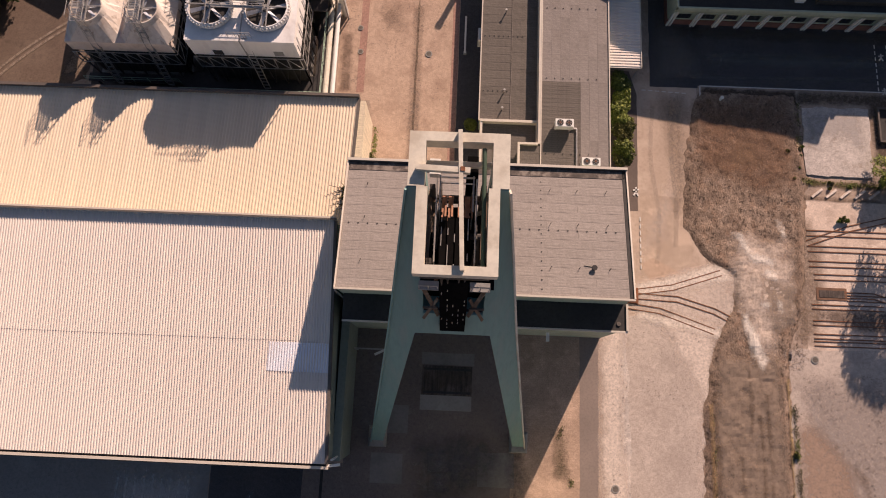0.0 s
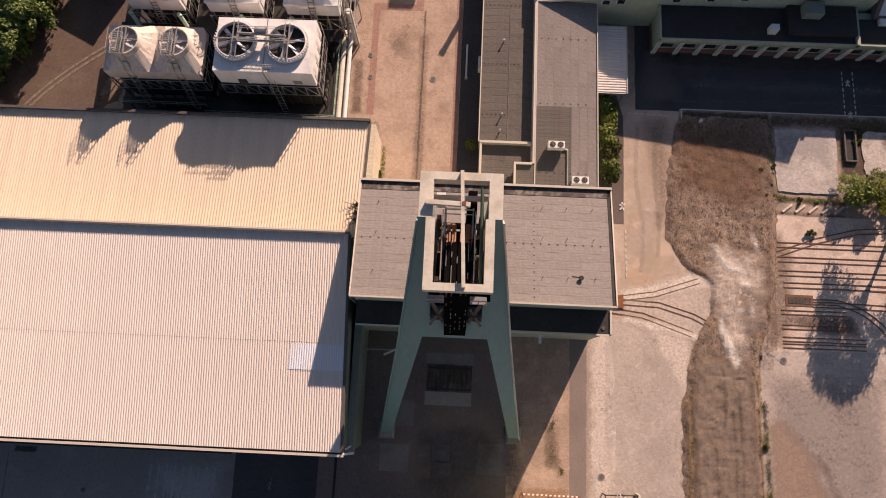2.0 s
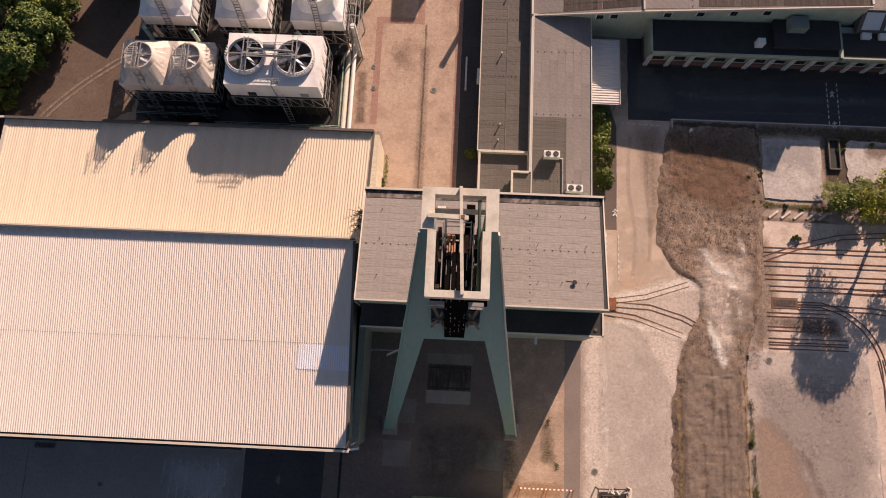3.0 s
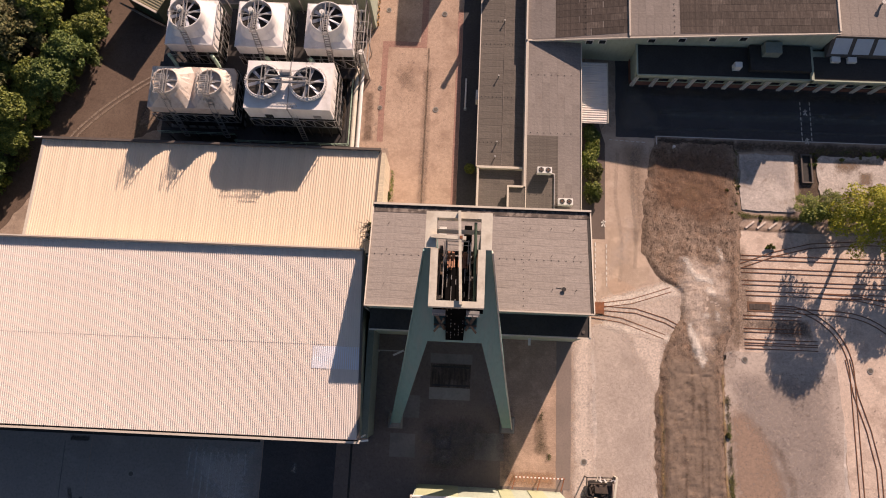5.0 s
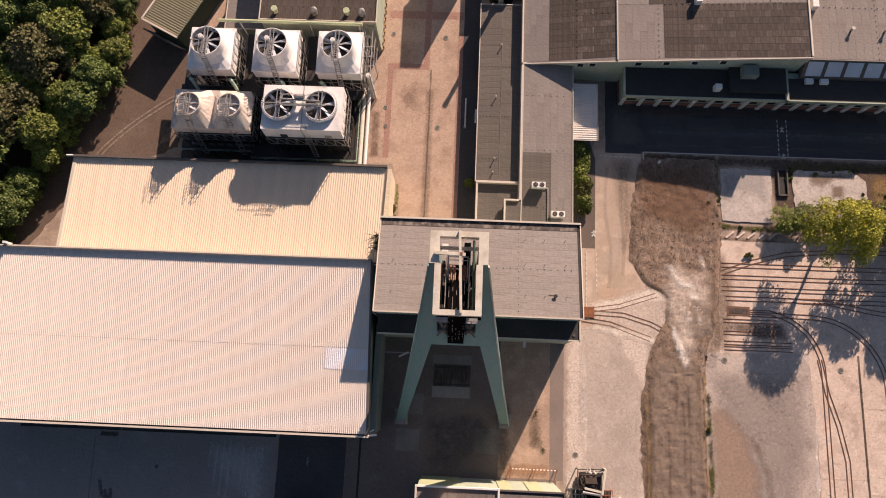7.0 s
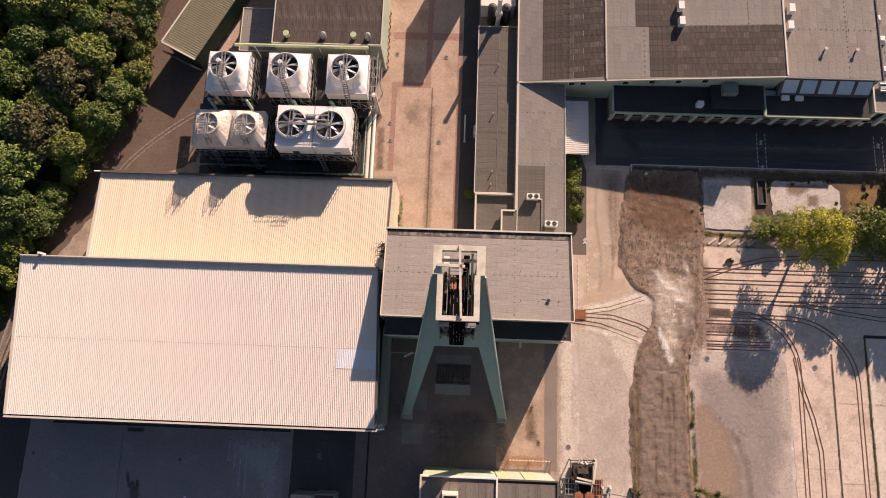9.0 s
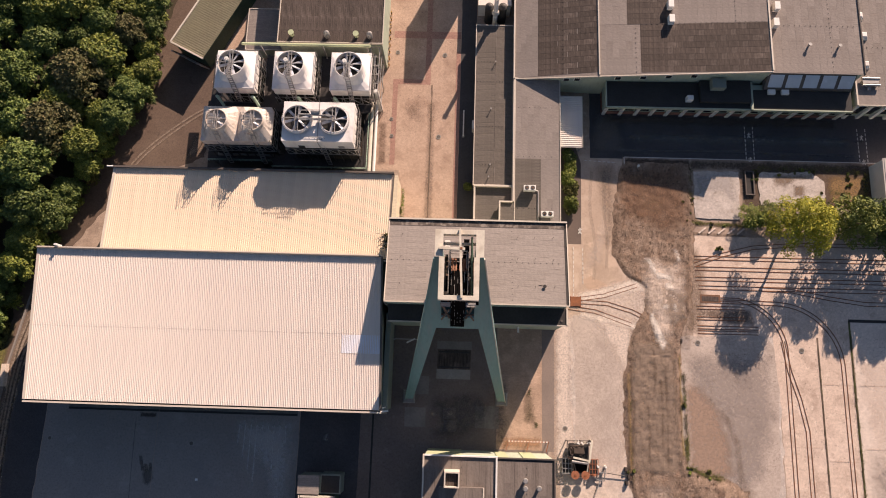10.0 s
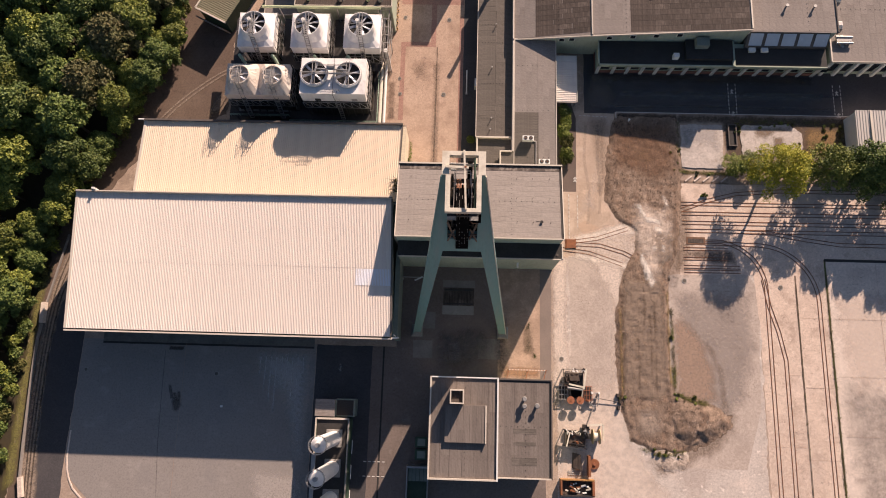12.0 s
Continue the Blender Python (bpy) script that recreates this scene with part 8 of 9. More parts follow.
part("white_frame", Form().beam((19.8, -29.4, 1.7), (22.5, -29.2, 1.7), 0.34, 0.16).beam((22.5, -29.2, 1.7), (22.5, -31.8, 1.7), 0.3, 0.16).beam((22.4, -29.2, 0), (22.4, -29.2, 1.7), 0.2, 0.2), CREAMSTEEL, m2, "worn white steel beams")
part("engine", Form().box(19.2, 20.2, -31.6, -29.3, 0.3, 1.5).tube((19.4, -29.8, 1.5), (20.0, -31.2, 1.7), 0.22, 12), DARKSTEEL, m2)
scraps(m2, 16.2, 19.4, -31.0, -30.2, 1.5, 12, 7, (WHITEPAINT, CREAMSTEEL, CREAMSTEEL, MACHINE))
scraps(m2, 16.6, 19.4, -33.0, -31.2, 1.2, 14, 8, (MACHINE, COAL, DARKSTEEL, RUST))
scraps(m2, 19.3, 20.2, -31.4, -29.4, 1.7, 8, 9, (DARKSTEEL, GREYSTEEL, WHITEPAINT))
reel = part("cable_reel", Form().tube((20.7, -31.2, 1.25), (20.85, -31.2, 1.25), 1.25, 24).tube((21.85, -31.2, 1.25), (22.0, -31.2, 1.25), 1.25, 24), mat("pale_yellow_paint", (0.50, 0.40, 0.24), (0.40, 0.31, 0.19), 0.9, 0.7, fine=4.0), m2, "pale yellow cable reel")
part("reel_core", Form().tube((20.85, -31.2, 1.25), (21.85, -31.2, 1.25), 0.65, 18), CREAMSTEEL, reel)
for k in range(3):
    wheel(m2, 16.6 + k * 0.9, -30.5, 0.5, 0.45, 0.3, "y", BITUMEN, "tyre")
sp = thing("steel_plates", (18.6, -35.6, 0), "rusty steel plates leaning in a pile", "steel plates")
part("plate", Form().hexa([(17.4, -36.6, 0), (18.9, -36.9, 0), (18.6, -34.2, 0), (17.5, -34.0, 0)], [(17.6, -36.5, 0.3), (19.0, -36.8, 0.9), (18.8, -34.3, 0.9), (17.6, -34.1, 0.3)]), BROWNFELT, sp)
part("plate", Form().box(20.0, 20.4, -37.8, -34.4, 0, 1.3), RUST, sp)
part("disc", Form().tube((21.2, -35.8, 0.0), (21.2, -35.8, 0.3), 0.85, 24), RUST, sp, "round rusty disc")
part("disc_hub", Form().tube((21.2, -35.8, 0.3), (21.2, -35.8, 0.5), 0.25, 14), ORANGE, sp)
gr = thing("wire_mesh_stack", (18.3, -37.4, 0), "low stack of pale wire mesh", "wire mesh")
f = Form()
for k in range(10):
    f.tube((16.8 + k * 0.33, -38.0, 0.15), (16.8 + k * 0.33, -36.9, 0.15), 0.025, 4)
for k in range(4):
    f.tube((16.8, -38.0 + k * 0.36, 0.18), (19.8, -38.0 + k * 0.36, 0.18), 0.025, 4)
part("mesh", f, GREYSTEEL, gr)
part("skid", Form().box(16.8, 19.8, -37.7, -37.5, 0, 0.12).box(16.8, 19.8, -37.3, -37.1, 0, 0.12), GREYSTEEL, gr)
box = thing("scrap_trough", (18.2, -39.6, 0), "open steel trough with yellow edge, filled with pale parts", "trough")
part("floor", Form().box(15.6, 20.8, -40.8, -38.5, 0.0, 0.4), BROWNFELT, box)
part("side", Form().box(15.3, 21.0, -38.45, -38.25, 0.0, 1.3), mat("faded_yellow_paint", (0.40, 0.22, 0.07), (0.26, 0.13, 0.06), 1.2, 0.8, fine=5.0, fine_amount=0.4), box)
part("side", Form().box(15.3, 21.0, -41.0, -40.8, 0.1, 1.3), DARKSTEEL, box)
part("end", Form().box(15.3, 15.6, -40.8, -38.5, 0.1, 1.3), RUST, box)
part("end", Form().box(20.6, 21.0, -40.8, -38.5, 0.1, 1.35), RUST, box)
rng = random.Random(5)
for k in range(22):
    x, y = rng.uniform(16.4, 20.2), rng.uniform(-40.4, -38.9)
    part("scrap", Form().beam((x, y, 0.6 + rng.random() * 0.3), (x + rng.uniform(-0.8, 0.8), y + rng.uniform(-0.3, 0.3), 0.7 + rng.random() * 0.3), 0.22, 0.25), rng.choice((WHITEPAINT, CREAMSTEEL, RUST)), box)

# low walls and kerbs
def kerb_run(points, width, height, material, label):
    """A low wall that follows a line."""
    f = Form()
    for (xa, ya), (xb, yb) in zip(points, points[1:]):
        f.beam((xa, ya, height / 2), (xb, yb, height / 2), width, height)
    solid("kerb_wall", f, material, label, "wall", "structure")


kerb_run([(-76.6, -70), (-76.5, -44.4)], 0.24, 0.6, SLAB, "low grey retaining wall beside the trees")
kerb_run([(-76.6, -44.3), (-77.3, -41)], 0.7, 0.7, PALECON, "pale end of the retaining wall")
kerb_run([(-77.4, -41), (-77.7, -35.4), (-77.9, -29.2), (-78.1, -23), (-78.1, -17.5), (-77.8, -14.6)], 0.24, 0.6, SLAB, "low grey retaining wall beside the trees")
kerb_run([(-77.6, -14.5), (-77.7, -10.8)], 0.75, 0.9, PALECON, "pale end of the retaining wall")
kerb_run([(-77.5, -10.8), (-76.6, -5.8), (-76, -2.4), (-75.2, 2)], 0.3, 0.35, SLAB, "low grey kerb beside the trees")
kerb_run([(-65.0, -44.8), (-66.5, -44.1), (-68.1, -42.6), (-69.0, -41.0), (-69.5, -39.5), (-69.8, -37.5), (-69.8, -33)], 0.22, 0.1, PALECON, "pale kerb round the corner of the slab")
solid("litter", Form().box(-43.85, -43.45, -28.35, -28.0, 0.07, 0.12), WHITEPAINT, "small white piece of litter on the slab", "litter", "structure")
for k in range(5):
    x = 38.9 + k * 1.65
    solid("concrete_sleeper", Form().beam((x, 14.9, 0.1), (x + 1.25, 15.9, 0.1), 0.26, 0.12), PALECON, "narrow pale concrete sleeper laid slantwise", "sleeper", "", "concrete sleepers")
vault = thing("pit_frame", (48.0, 24.2, 0), "sunken brick pit with a concrete rim", "pit")
part("rim", Form().box(47.3, 47.5, 21.9, 26.3, 0, 0.4).box(48.7, 48.9, 21.9, 26.3, 0, 0.4).box(47.5, 48.7, 26.1, 26.3, 0, 0.4).box(47.5, 48.7, 21.9, 22.1, 0, 0.4), DARKTRIM, vault)
part("floor", Form().box(47.5, 48.7, 22.1, 26.1, 0.07, 0.1), BITUMEN, vault)
stone = thing("white_marker", (28.8, 27.4, 0), "small white marker post in the dirt", "marker")
part("post", Form().tube((28.8, 26.6, 0), (28.8, 26.6, 0.8), 0.16, 10), WHITEPAINT, stone)
part("cap", Form().tube((28.8, 26.6, 0.8), (28.8, 26.6, 0.9), 0.22, 10), WHITEPAINT, stone)
bx = thing("red_valve_box", (17.6, 2.4, 0), "orange-red ground box at the building corner", "box")
part("lid", Form().box(16.9, 18.4, 1.7, 3.3, 0.0, 0.2), RUST, bx)
part("rim", Form().box(16.7, 16.9, 1.6, 3.4, 0, 0.14), RUST, bx)
part("rim", Form().box(18.4, 18.6, 1.6, 3.4, 0, 0.14), RUST, bx)
rod = thing("tall_pole", (-3.6, 33, 0), "thin white pole lying along the wing wall", "pole")
part("shaft", Form().tube((-2.0, 31.5, 0.4), (-2.0, 36.4, 0.4), 0.12), WHITEPAINT, rod)
part("foot", Form().box(-2.2, -1.8, 31.4, 31.7, 0, 0.4), GREYSTEEL, rod)


# ---- trees and plants ----
def leaf_crown(seed, lobes, count, size):
    """Many small folded leaf clumps on the outer parts of uneven lobes."""
    rs = np.random.RandomState(seed)
    lob = np.array(lobes)
    weight = lob[:, 3] ** 2
    pick = rs.choice(len(lob), count, p=weight / weight.sum())
    d = rs.normal(size=(count, 3))
    d /= np.linalg.norm(d, axis=1)[:, None]
    d[:, 2] = np.where(d[:, 2] < -0.25, -d[:, 2], d[:, 2])
    rad = lob[pick, 3] * (0.72 + 0.34 * rs.rand(count))
    bump = 1 + 0.13 * np.sin(d[:, 0] * 7 + seed) * np.sin(d[:, 1] * 6 + 2 * seed) * 1.5
    c = lob[pick, :3] + d * (rad * bump)[:, None] * np.array((1, 1, 0.8))
    n = d + rs.normal(scale=0.8, size=(count, 3)) + np.array((0, 0, 0.35))
    n /= np.linalg.norm(n, axis=1)[:, None]
    a = np.cross(n, rs.normal(size=(count, 3)))
    a /= np.linalg.norm(a, axis=1)[:, None]
    b = np.cross(n, a)
    s = size * (0.6 + 0.8 * rs.rand(count))[:, None]
    v = np.stack([c - a * s, c - b * s * 0.55 + n * s * 0.15, c + a * s, c + b * s * 0.55 + n * s * 0.15], axis=1).reshape(-1, 3)
    f = Form()
    f.v = [tuple(p) for p in v]
    f.f = [q for k in range(count) for q in ((4 * k, 4 * k + 1, 4 * k + 2), (4 * k, 4 * k + 2, 4 * k + 3))]
    return f


def lobes_for(rs, radius, height, count):
    """Uneven clumps: a few large ones inside, many smaller ones outside."""
    out = [(0, 0, height - radius * 0.8, radius * 0.62)]
    for k in range(count):
        a = 2.4 * k + rs.uniform(-0.5, 0.5)
        d = radius * math.sqrt((k + 0.5) / count) * rs.uniform(0.75, 0.95)
        r = radius * rs.uniform(0.13, 0.32)
        out.append((d * math.cos(a), d * math.sin(a), height - radius * (0.35 + 1.1 * (d / radius) ** 2) * rs.uniform(0.75, 1.35), r))
    return out


def tree(name, radius, height, seed, material, label, count=8000, size=0.25, group="trees"):
    rs = random.Random(seed)
    t = thing(name, (0, 0, 0), label, "tree", group)
    lobes = lobes_for(rs, radius, height, 44)
    f = Form()
    top = height - radius * 0.9
    f.tube((0, 0, 0), (0.1, 0.05, top * 0.55), 0.26, 9, 0.2).tube((0.1, 0.05, top * 0.55), (0, 0.1, top), 0.2, 8, 0.1)
    part("trunk", f, BARK, t)
    for x, y, z, r in lobes[8:16]:
        part("limb", Form().tube((0.05, 0.05, top * rs.uniform(0.5, 0.9)), (x * 0.85, y * 0.85, z), 0.1, 6, 0.03), BARK, t)
    part("crown", leaf_crown(seed, lobes, count, size), material, t)
    return t


def far_copy(ob, x, y, scale, turn, rise=1.0):
    return copy_thing(ob, Matrix.Translation((x, y, 0)) @ Matrix.Rotation(turn, 4, "Z") @ Matrix.Diagonal((scale, scale, scale * rise, 1)))


kinds = []
for k, (m, lab) in enumerate(((LEAF, "broad green tree at the forest edge"), (LEAFDARK, "dark green broadleaf tree in the wood"), (LEAF, "green broadleaf tree with uneven crown"), (LEAFBROWN, "tree with reddish-brown thinning leaves"), (LEAFDARK, "dense dark green tree in the wood"))):
    kinds.append(tree("tree", 4.2, 11.5, 31 + k, m, lab, group="forest trees"))
first = [True] * len(kinds)


def set_tree(k, x, y, scale, turn, rise):
    if first[k]:
        first[k] = False
        kinds[k].location, kinds[k].rotation_euler = (x, y, 0), (0, 0, turn)
        return
    copy_thing(kinds[k], Matrix.Translation((x, y, 0)) @ Matrix.Rotation(turn, 4, "Z") @ Matrix.Diagonal((scale, scale, scale * rise, 1)))


def forest_edge(y):
    """The x of the wood's eastern side at a given y."""
    pts = ((-70, -83), (-43, -81.5), (-21, -80.3), (-9, -80), (1, -77.5), (10, -73), (17, -69), (27, -65), (33, -61.5), (39, -58), (46, -58.5), (60, -58), (90, -56))
    for (ya, xa), (yb, xb) in zip(pts, pts[1:]):
        if ya <= y <= yb:
            return xa + (xb - xa) * (y - ya) / (yb - ya)
    return -77


rng = random.Random(11)
placed = []
for attempt in range(4000):
    y = rng.uniform(-62, 84)
    e = forest_edge(y)
    x = e - 0.8 - rng.uniform(0, 42 if y < 60 else 60)
    if x < -112 or any((x - a) ** 2 + (y - b) ** 2 < 4.6 ** 2 for a, b in placed):
        continue
    placed.append((x, y))
for i, (x, y) in enumerate(placed):
    k = rng.choice((0, 0, 0, 1, 1, 2, 2, 2, 4, 4)) if i >= 5 and i % 34 else i if i < 5 else 3
    near = forest_edge(y) - x
    set_tree(k, x, y, rng.uniform(0.75, 1.2) * (0.8 if near < 4 else 1.0), rng.uniform(0, 6.28), rng.uniform(0.85, 1.15))

for k in range(21):
    y = -8 + k * 4.4
    set_tree((0, 4, 1, 2)[k % 4], forest_edge(y) - 0.4 + 0.7 * math.sin(k * 2.9), y, 0.72 + 0.12 * math.sin(k * 5.1), k * 1.9, 0.9)

# trees over the tracks in the east
gold = tree("tree", 5.5, 12.0, 71, LEAFYELLOW, "large yellow-green tree beside the mine tracks", 15000, 0.14, "track-side trees")
gold.location = (53.6, 15.4, 0)
olive = tree("tree", 4.4, 10.0, 83, LEAF, "green tree beside the mine tracks", 4600, 0.2, "track-side trees")
olive.location = (62.4, 16.4, 0)
far_copy(olive, 47.6, 17.8, 0.55, 0.3, 0.45)
far_copy(olive, 50.4, 18.4, 0.5, 2.0, 0.6)
far_copy(olive, 64.6, 17.4, 0.65, 2.3, 0.8)
dusk = tree("tree", 5.2, 11.0, 97, LEAFDARK, "dark tree beside the mine tracks", 6000, 0.22, "track-side trees")
dusk.location = (70.0, 16.4, 0)
for x, y, s in ((68.2, 15.0, 0.75), (74, 13.8, 0.8), (81, 13, 0.9), (88, 13, 0.9), (75.5, 15.6, 1.0), (82, 15.6, 1.1), (89, 16, 1.1), (97, 16, 1.1), (105, 17, 1.0), (78, 12.4, 0.8)):
    far_copy(dusk, x, y, s, x, 1.0)


def bush(name, x, y, r, h, seed, material, label, count=1400, size=0.16, group="bushes"):
    rs = random.Random(seed)
    b = thing(name, (x, y, 0), label, "bush", group)
    lobes = [(x + rs.uniform(-0.4, 0.4) * r, y + rs.uniform(-0.4, 0.4) * r, h * rs.uniform(0.35, 0.75), r * rs.uniform(0.4, 0.65)) for k in range(7)]
    part("crown", leaf_crown(seed, lobes, count, size), material, b)
    f = Form()
    for x2, y2, z2, r2 in lobes[:4]:
        f.tube((x, y, 0), (x2, y2, z2), 0.05, 5, 0.02)
    part("stems", f, BARK, b)
    return b


for k, (x, y, r, h, m, lab) in enumerate(((16.8, 28.0, 1.6, 2.6, LEAFDARK, "dark rounded hedge bush by the wing"), (16.6, 24.6, 1.5, 2.0, LEAF, "green hedge bush by the wing"), (17.0, 21.8, 1.7, 2.4, WEED, "pale flowering hedge bush by the wing"), (16.8, 19.6, 1.5, 2.2, LEAF, "green hedge bush by the wing"), (16.7, 26.2, 1.3, 2.0, LEAF, "green hedge bush by the wing"), (16.6, 23.2, 1.4, 2.2, LEAF, "green hedge bush by the wing"), (17.0, 18.2, 1.2, 1.6, WEED, "pale hedge bush by the wing"), (-1.0, 22.0, 0.9, 1.6, LEAF, "small bush at the wing corner"), (-13.6, 22.4, 0.7, 1.3, LEAF, "weed bush at the hall corner"), (-13.0, 17.6, 0.9, 1.0, WEED, "weed clump at the hall wall"), (-12.2, 13.2, 0.8, 0.9, WEED, "weed clump at the hall wall"))):
    bush("bush", x, y, r, h, 200 + k, m, lab, 2600, 0.13)
for k in range(24):
    x = 47 + k * 2.1
    bush("bush", x + 0.4 * math.sin(k * 5.0), 17.0 + 0.6 * math.sin(k * 2.3), 1.6, 2.6 + 0.6 * math.sin(k), 240 + k, LEAFDARK if k > 5 else LEAF, "dense green undergrowth below the track-side trees", 900, 0.2, "undergrowth")
for k in range(-12, 34):
    y = -20 + k * 2.2
    bush("bush", forest_edge(y) - 0.6 + 0.8 * math.sin(k * 3.7), y, 1.7, 2.4 + math.sin(k * 1.7), 280 + k, (LEAFDARK, LEAF, LEAFDARK, WEED)[k % 4], "green undergrowth at the forest edge", 800, 0.2, "undergrowth")


def tufts(label, line, r, count, seed, material=WEED):
    """Low weeds growing thinly along a line."""
    rs = random.Random(seed)
    f = Form()
    runs = [(p, q, math.hypot(q[0] - p[0], q[1] - p[1])) for p, q in zip(line, line[1:])]
    for k in range(count):
        p, q, d = rs.choices(runs, [g[2] for g in runs])[0]
        t = rs.random()
        if noise.noise((p[0] + t * d * 0.7, p[1], seed)) < rs.uniform(-0.5, 0.3):
            continue
        x, y = p[0] + (q[0] - p[0]) * t + rs.gauss(0, r * 0.6), p[1] + (q[1] - p[1]) * t + rs.gauss(0, r * 0.6)
        z, a, s = max(0.02, earth_top(x, y)) + rs.uniform(0.0, 0.12), rs.uniform(0, 6.28), rs.uniform(0.05, 0.13)
        c, n = math.cos(a) * s, math.sin(a) * s
        f.add([(x - c, y - n, z), (x + n * 0.5, y - c * 0.5, z + 0.03), (x + c, y + n, z + rs.uniform(0, 0.1)), (x - n * 0.5, y + c * 0.5, z + 0.03)], [(0, 1, 2, 3)])
    solid("weeds", f, material, label, "weeds", "stuff")


tufts("thin weeds along the drainage channel", [(63.05, 0), (63.05, -60)], 0.2, 2600, 61, MOSS)
tufts("thin weeds along the drainage channel", [(63.05, -8), (63.05, -60)], 0.25, 900, 72)
tufts("thin weeds along the drainage channel", [(57.6, -4), (57.6, -40)], 0.1, 600, 62, MOSS)
tufts("thin weeds along the dirt strip", [(35.4, -19.5), (35.4, -23.6), (37.5, -24.6), (41, -25.4)], 0.4, 1500, 63)
tufts("thin weeds along the dirt strip", [(35.2, -9), (35.4, -16), (35.4, -21)], 0.3, 900, 73, MOSS)
tufts("thin weeds along the dirt strip", [(26.4, -10), (26.4, -24), (26.6, -27)], 0.2, 400, 64, MOSS)
tufts("thin weeds around the heap", [(29, -33), (33, -34), (36.5, -33.4)], 0.35, 500, 65)
tufts("dry weeds along the concrete pad", [(37.8, 16.8), (47.5, 16.4)], 0.3, 900, 66)
tufts("dry weeds along the concrete pads", [(38, 26.6), (37.8, 20)], 0.4, 500, 67)
tufts("dry weeds around the cracked pad", [(49.4, 26.8), (60, 27), (68.5, 26.4), (68, 22), (62, 23)], 0.5, 1600, 68)
tufts("thin weeds in the joints of the clinker", [(10.1, -12.2), (9.8, -13.4)], 0.3, 70, 70, MOSS)
tufts("thin weeds in the joints of the clinker", [(11.1, -17.4), (11.2, -18.3)], 0.25, 60, 71, MOSS)
tufts("thin weeds at the foot of the hall wall", [(-12.3, 13.6), (-12.3, 21.5)], 0.3, 500, 69, LEAF)
rng = random.Random(23)
for k in range(46):
    spot = rng.choice(((35.6, -24.6, 0.7), (26.4, -24.6, 0.5), (32.8, -34.0, 0.8), (42.1, 12.3, 0.3), (49.2, 25.2, 0.9), (56, 26.2, 1.5), (66, 25, 1.3), (63, 23, 1.6), (38.4, 21, 1.0), (56, 26.3, 1.4), (42, 16.6, 2.5), (68, 26.6, 0.8), (48.9, 26.4, 0.5), (38.0, -25.8, 1.2), (35.2, -14, 0.3)))
    x, y = spot[0] + rng.gauss(0, spot[2]), spot[1] + rng.gauss(0, spot[2] * 0.5)
    bush("weed_clump", x, y, rng.uniform(0.15, 0.4), rng.uniform(0.2, 0.5), 300 + k, rng.choice((WEED, LEAF, WEED)), "small clump of weeds in the cracks", 160, 0.12, "weed clumps")
# weeds along the edges of the dirt strip and in the pads
for k in range(30):
    spot = rng.choice(((35.6, -23.6, 0.8, 0.5), (38.5, -25.4, 1.4, 0.4), (33, -33.8, 1.0, 0.3), (68.5, 26.3, 0.7, 0.5), (65, 24, 2.0, 1.2), (59, 26.6, 2.5, 0.3), (42, 16.6, 2.4, 0.25), (37.8, 22, 0.3, 2.5)))
    x, y = spot[0] + rng.gauss(0, spot[2]), spot[1] + rng.gauss(0, spot[3])
    bush("weed_clump", x, y, rng.uniform(0.12, 0.32), rng.uniform(0.15, 0.35), 500 + k, rng.choice((WEED, MOSS, WEED, LEAF)), "low clump of dry weeds at an edge", 110, 0.1, "weed clumps")


# loose stones on the dirt, and pits worn into the concrete
def stones(label, material, spots, count, seed, lo, hi):
    rs = random.Random(seed)
    f = Form()
    for k in range(count):
        cx, cy, sx, sy = rs.choice(spots)
        x, y = cx + rs.uniform(-sx, sx), cy + rs.uniform(-sy, sy)
        r = lo + (hi - lo) * rs.random() ** 3
        z = earth_top(x, y, 1) if earth_top(x, y, 1) > 0 else 0.02
        a = rs.uniform(0, 6.28)
        ring = [(x + r * rs.uniform(0.7, 1.2) * math.cos(a + i * 1.571), y + r * rs.uniform(0.7, 1.2) * math.sin(a + i * 1.571), z - 0.02) for i in range(4)]
        top = [(x + (px - x) * 0.6, y + (py - y) * 0.6, z + r * rs.uniform(0.5, 0.9)) for px, py, pz in ring]
        f.hexa(ring, top)
    return solid("loose_stones", f, material, label, "stones", "stuff")


stones("pale loose stones scattered on the dirt", RUBBLE, ((31, 18, 6, 8), (33, 0, 3, 5), (35.5, -3.6, 1.2, 1.4), (31, -15, 4, 10), (31, -29, 4, 4), (40, -28, 4, 3), (34.5, -35, 2, 1.5)), 2600, 41, 0.02, 0.085)
stones("dark clods of earth on the dirt", DIRT, ((31, 18, 6, 8), (31, 18, 6, 8), (31, -15, 4, 10), (38, -28, 5, 4), (36.2, 0, 1, 4)), 1500, 42, 0.02, 0.08)


PIT = mat("dirt_filled_pits", (0.20, 0.16, 0.14), (0.15, 0.12, 0.105), 1.0, 0.95, fine=4.0)


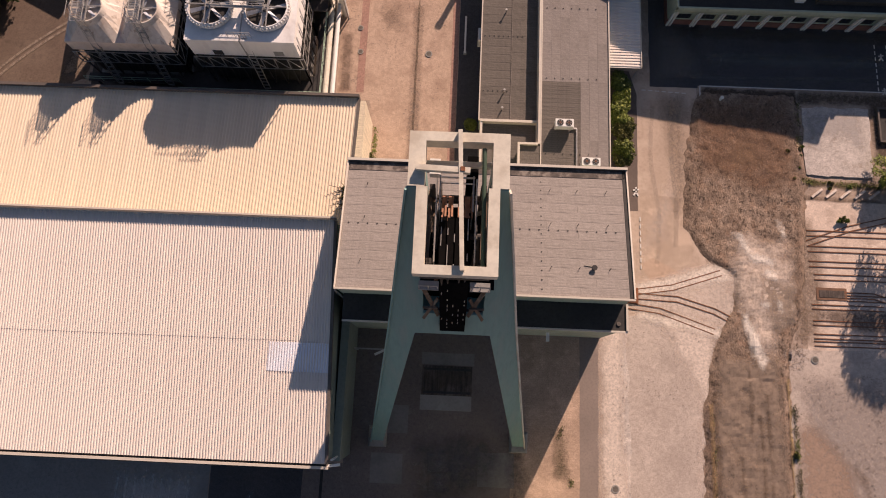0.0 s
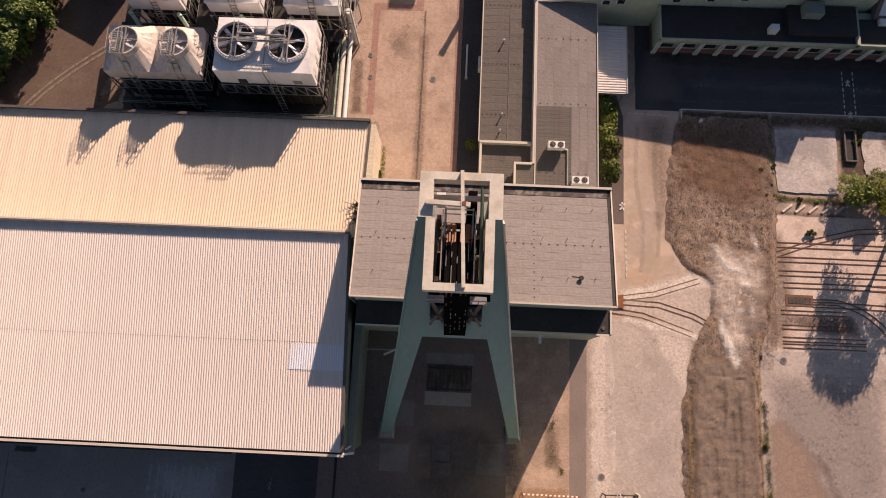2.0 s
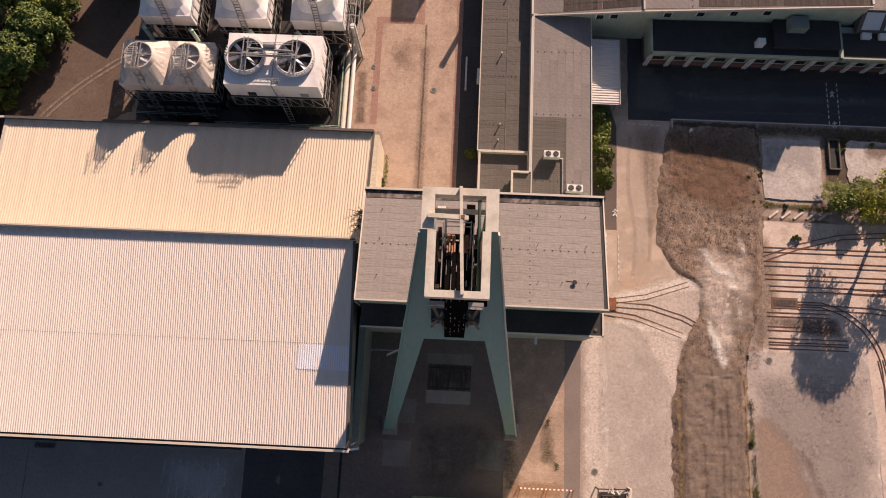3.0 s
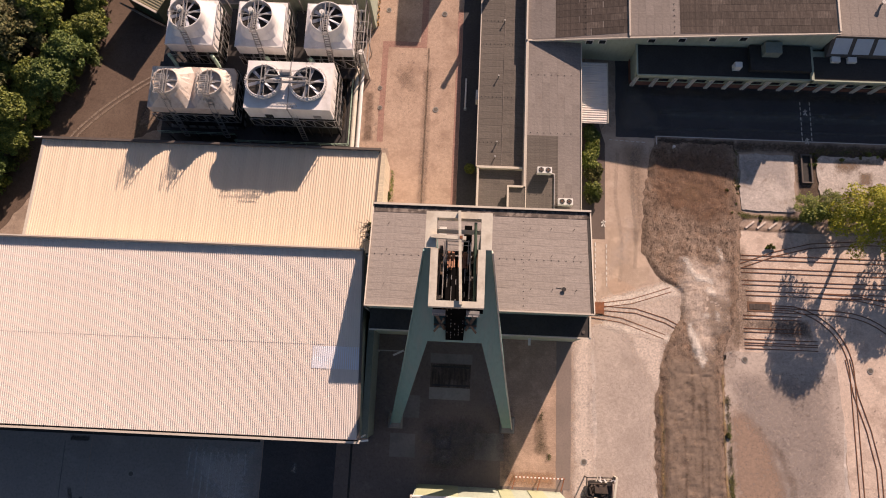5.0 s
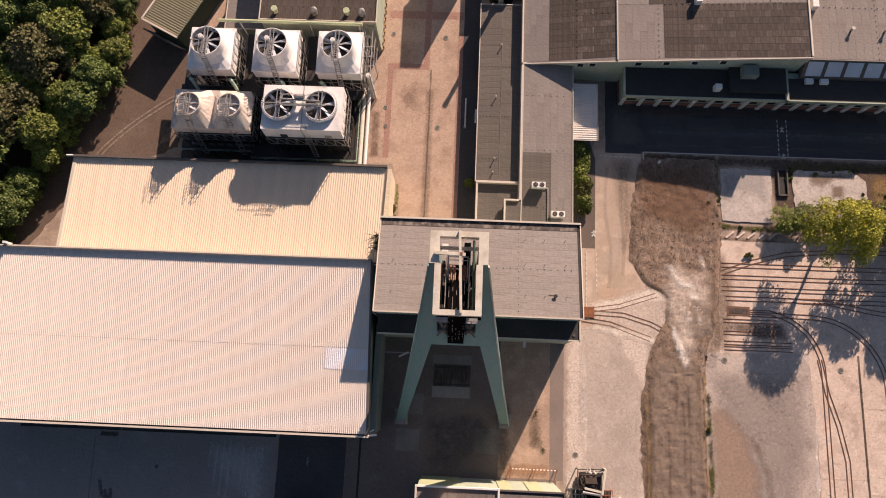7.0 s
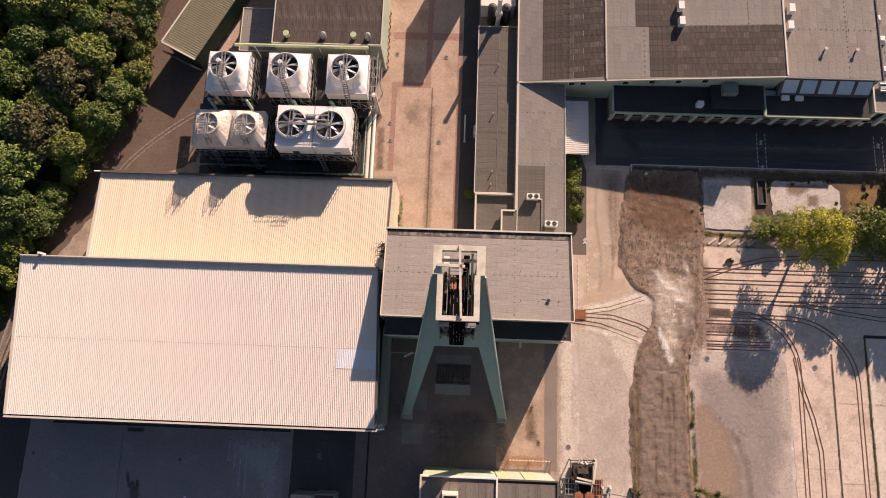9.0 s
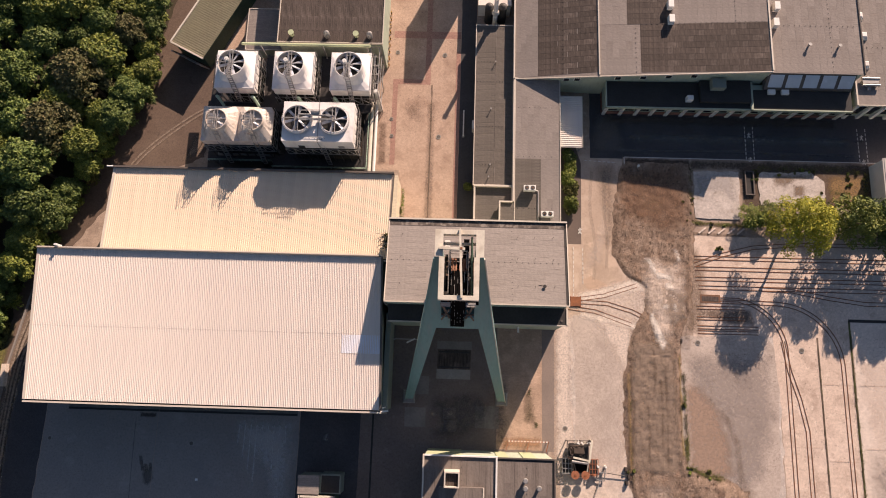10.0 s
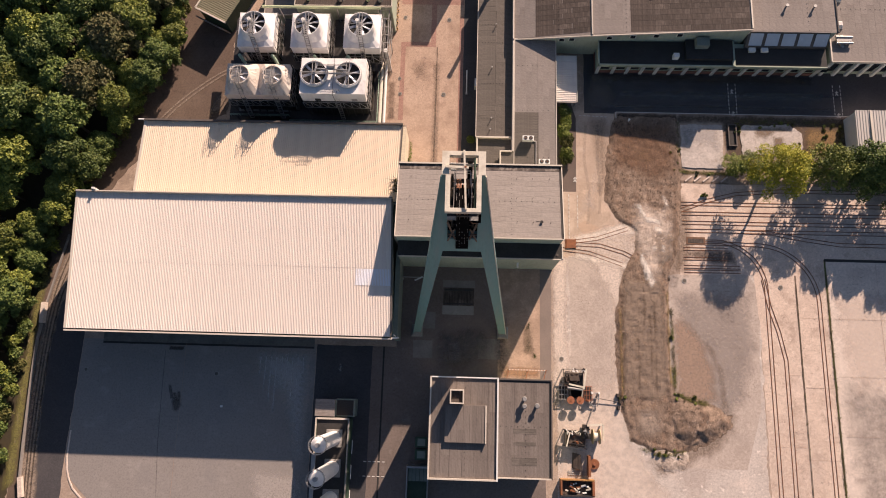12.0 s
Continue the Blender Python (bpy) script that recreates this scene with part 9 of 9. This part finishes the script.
def pits(label, x0, x1, y0, y1, pitch, count, seed, keep):
    rs = random.Random(seed)
    f = Form()
    for k in range(count):
        x, y = rs.uniform(x0, x1), y0 + pitch * rs.randrange(int((y1 - y0) / pitch)) + rs.gauss(0, 0.14)
        if not keep(x, y) or noise.noise((x * 0.3, y * 0.3, 9)) < rs.uniform(-0.5, 0.35):
            continue
        w, h = rs.uniform(0.02, 0.11), rs.uniform(0.015, 0.045)
        f.add([(x - w, y - h * rs.random(), 0.067), (x + w * 0.3, y - h, 0.067), (x + w, y, 0.067), (x, y + h, 0.067), (x - w * 0.8, y + h * rs.random(), 0.067)], [(0, 1, 2, 3, 4)])
    return solid("worn_pits", f, PIT, label, "ground", "stuff")


pits("rows of dark pits worn into the concrete apron", 36.5, 50.2, -24, -5, 0.45, 3600, 51, lambda x, y: x - 36 > (-6.5 - y) * 0.62)
pits("dark pits worn into the pale yard", 64, 80, -10, -1, 0.7, 900, 52, lambda x, y: True)
pits("sparse pits worn into the apron", 15.6, 25.8, -21, -1, 0.25, 600, 53, lambda x, y: y > -9 or x > 23 or x < 17.5)

pits("dark leaf litter on the reddish road", -14.5, -4.5, 27, 40, 0.5, 700, 54, lambda x, y: (x + 11.5) ** 2 / 9 + (y - 35) ** 2 / 16 < 1.4)
pits("dirt clods along the road seam", -8.5, -7.2, 13, 41, 0.3, 700, 55, lambda x, y: True)
pits("dirt along the road edge", -16.6, -14.9, 24, 41, 0.3, 420, 56, lambda x, y: True)
pits("small dark specks on the reddish road", -16, -4, 13, 60, 0.4, 700, 57, lambda x, y: True)
pits("dark specks on the grey slab", -69, -28, -45, -18, 0.6, 900, 58, lambda x, y: True)
pits("dark specks on the track apron", 51, 62.6, -40, -2, 0.5, 900, 59, lambda x, y: True)

# dead creeper at the corner of the cream hall
creeper = thing("dead_creeper", (-14.0, 10.0, 7.6), "dry brown creeper at the roof corner", "creeper")
rng = random.Random(77)
for k in range(14):
    x, y = -13.9 + rng.uniform(-0.2, 0.1), 9.2 + rng.uniform(0, 2.6)
    part("twig", Form().tube((x, y, 7.7), (x - rng.uniform(0.3, 1.6), y + rng.uniform(-0.7, 0.5), 7.8 + rng.uniform(0.1, 0.6)), 0.05, 5, 0.02), BARK, creeper)
part("leaves", leaf_crown(78, [(-13.9, 9.6, 7.8, 0.35), (-13.95, 10.6, 7.8, 0.45), (-14.0, 11.4, 7.8, 0.3)], 200, 0.1), LEAFBROWN, creeper)
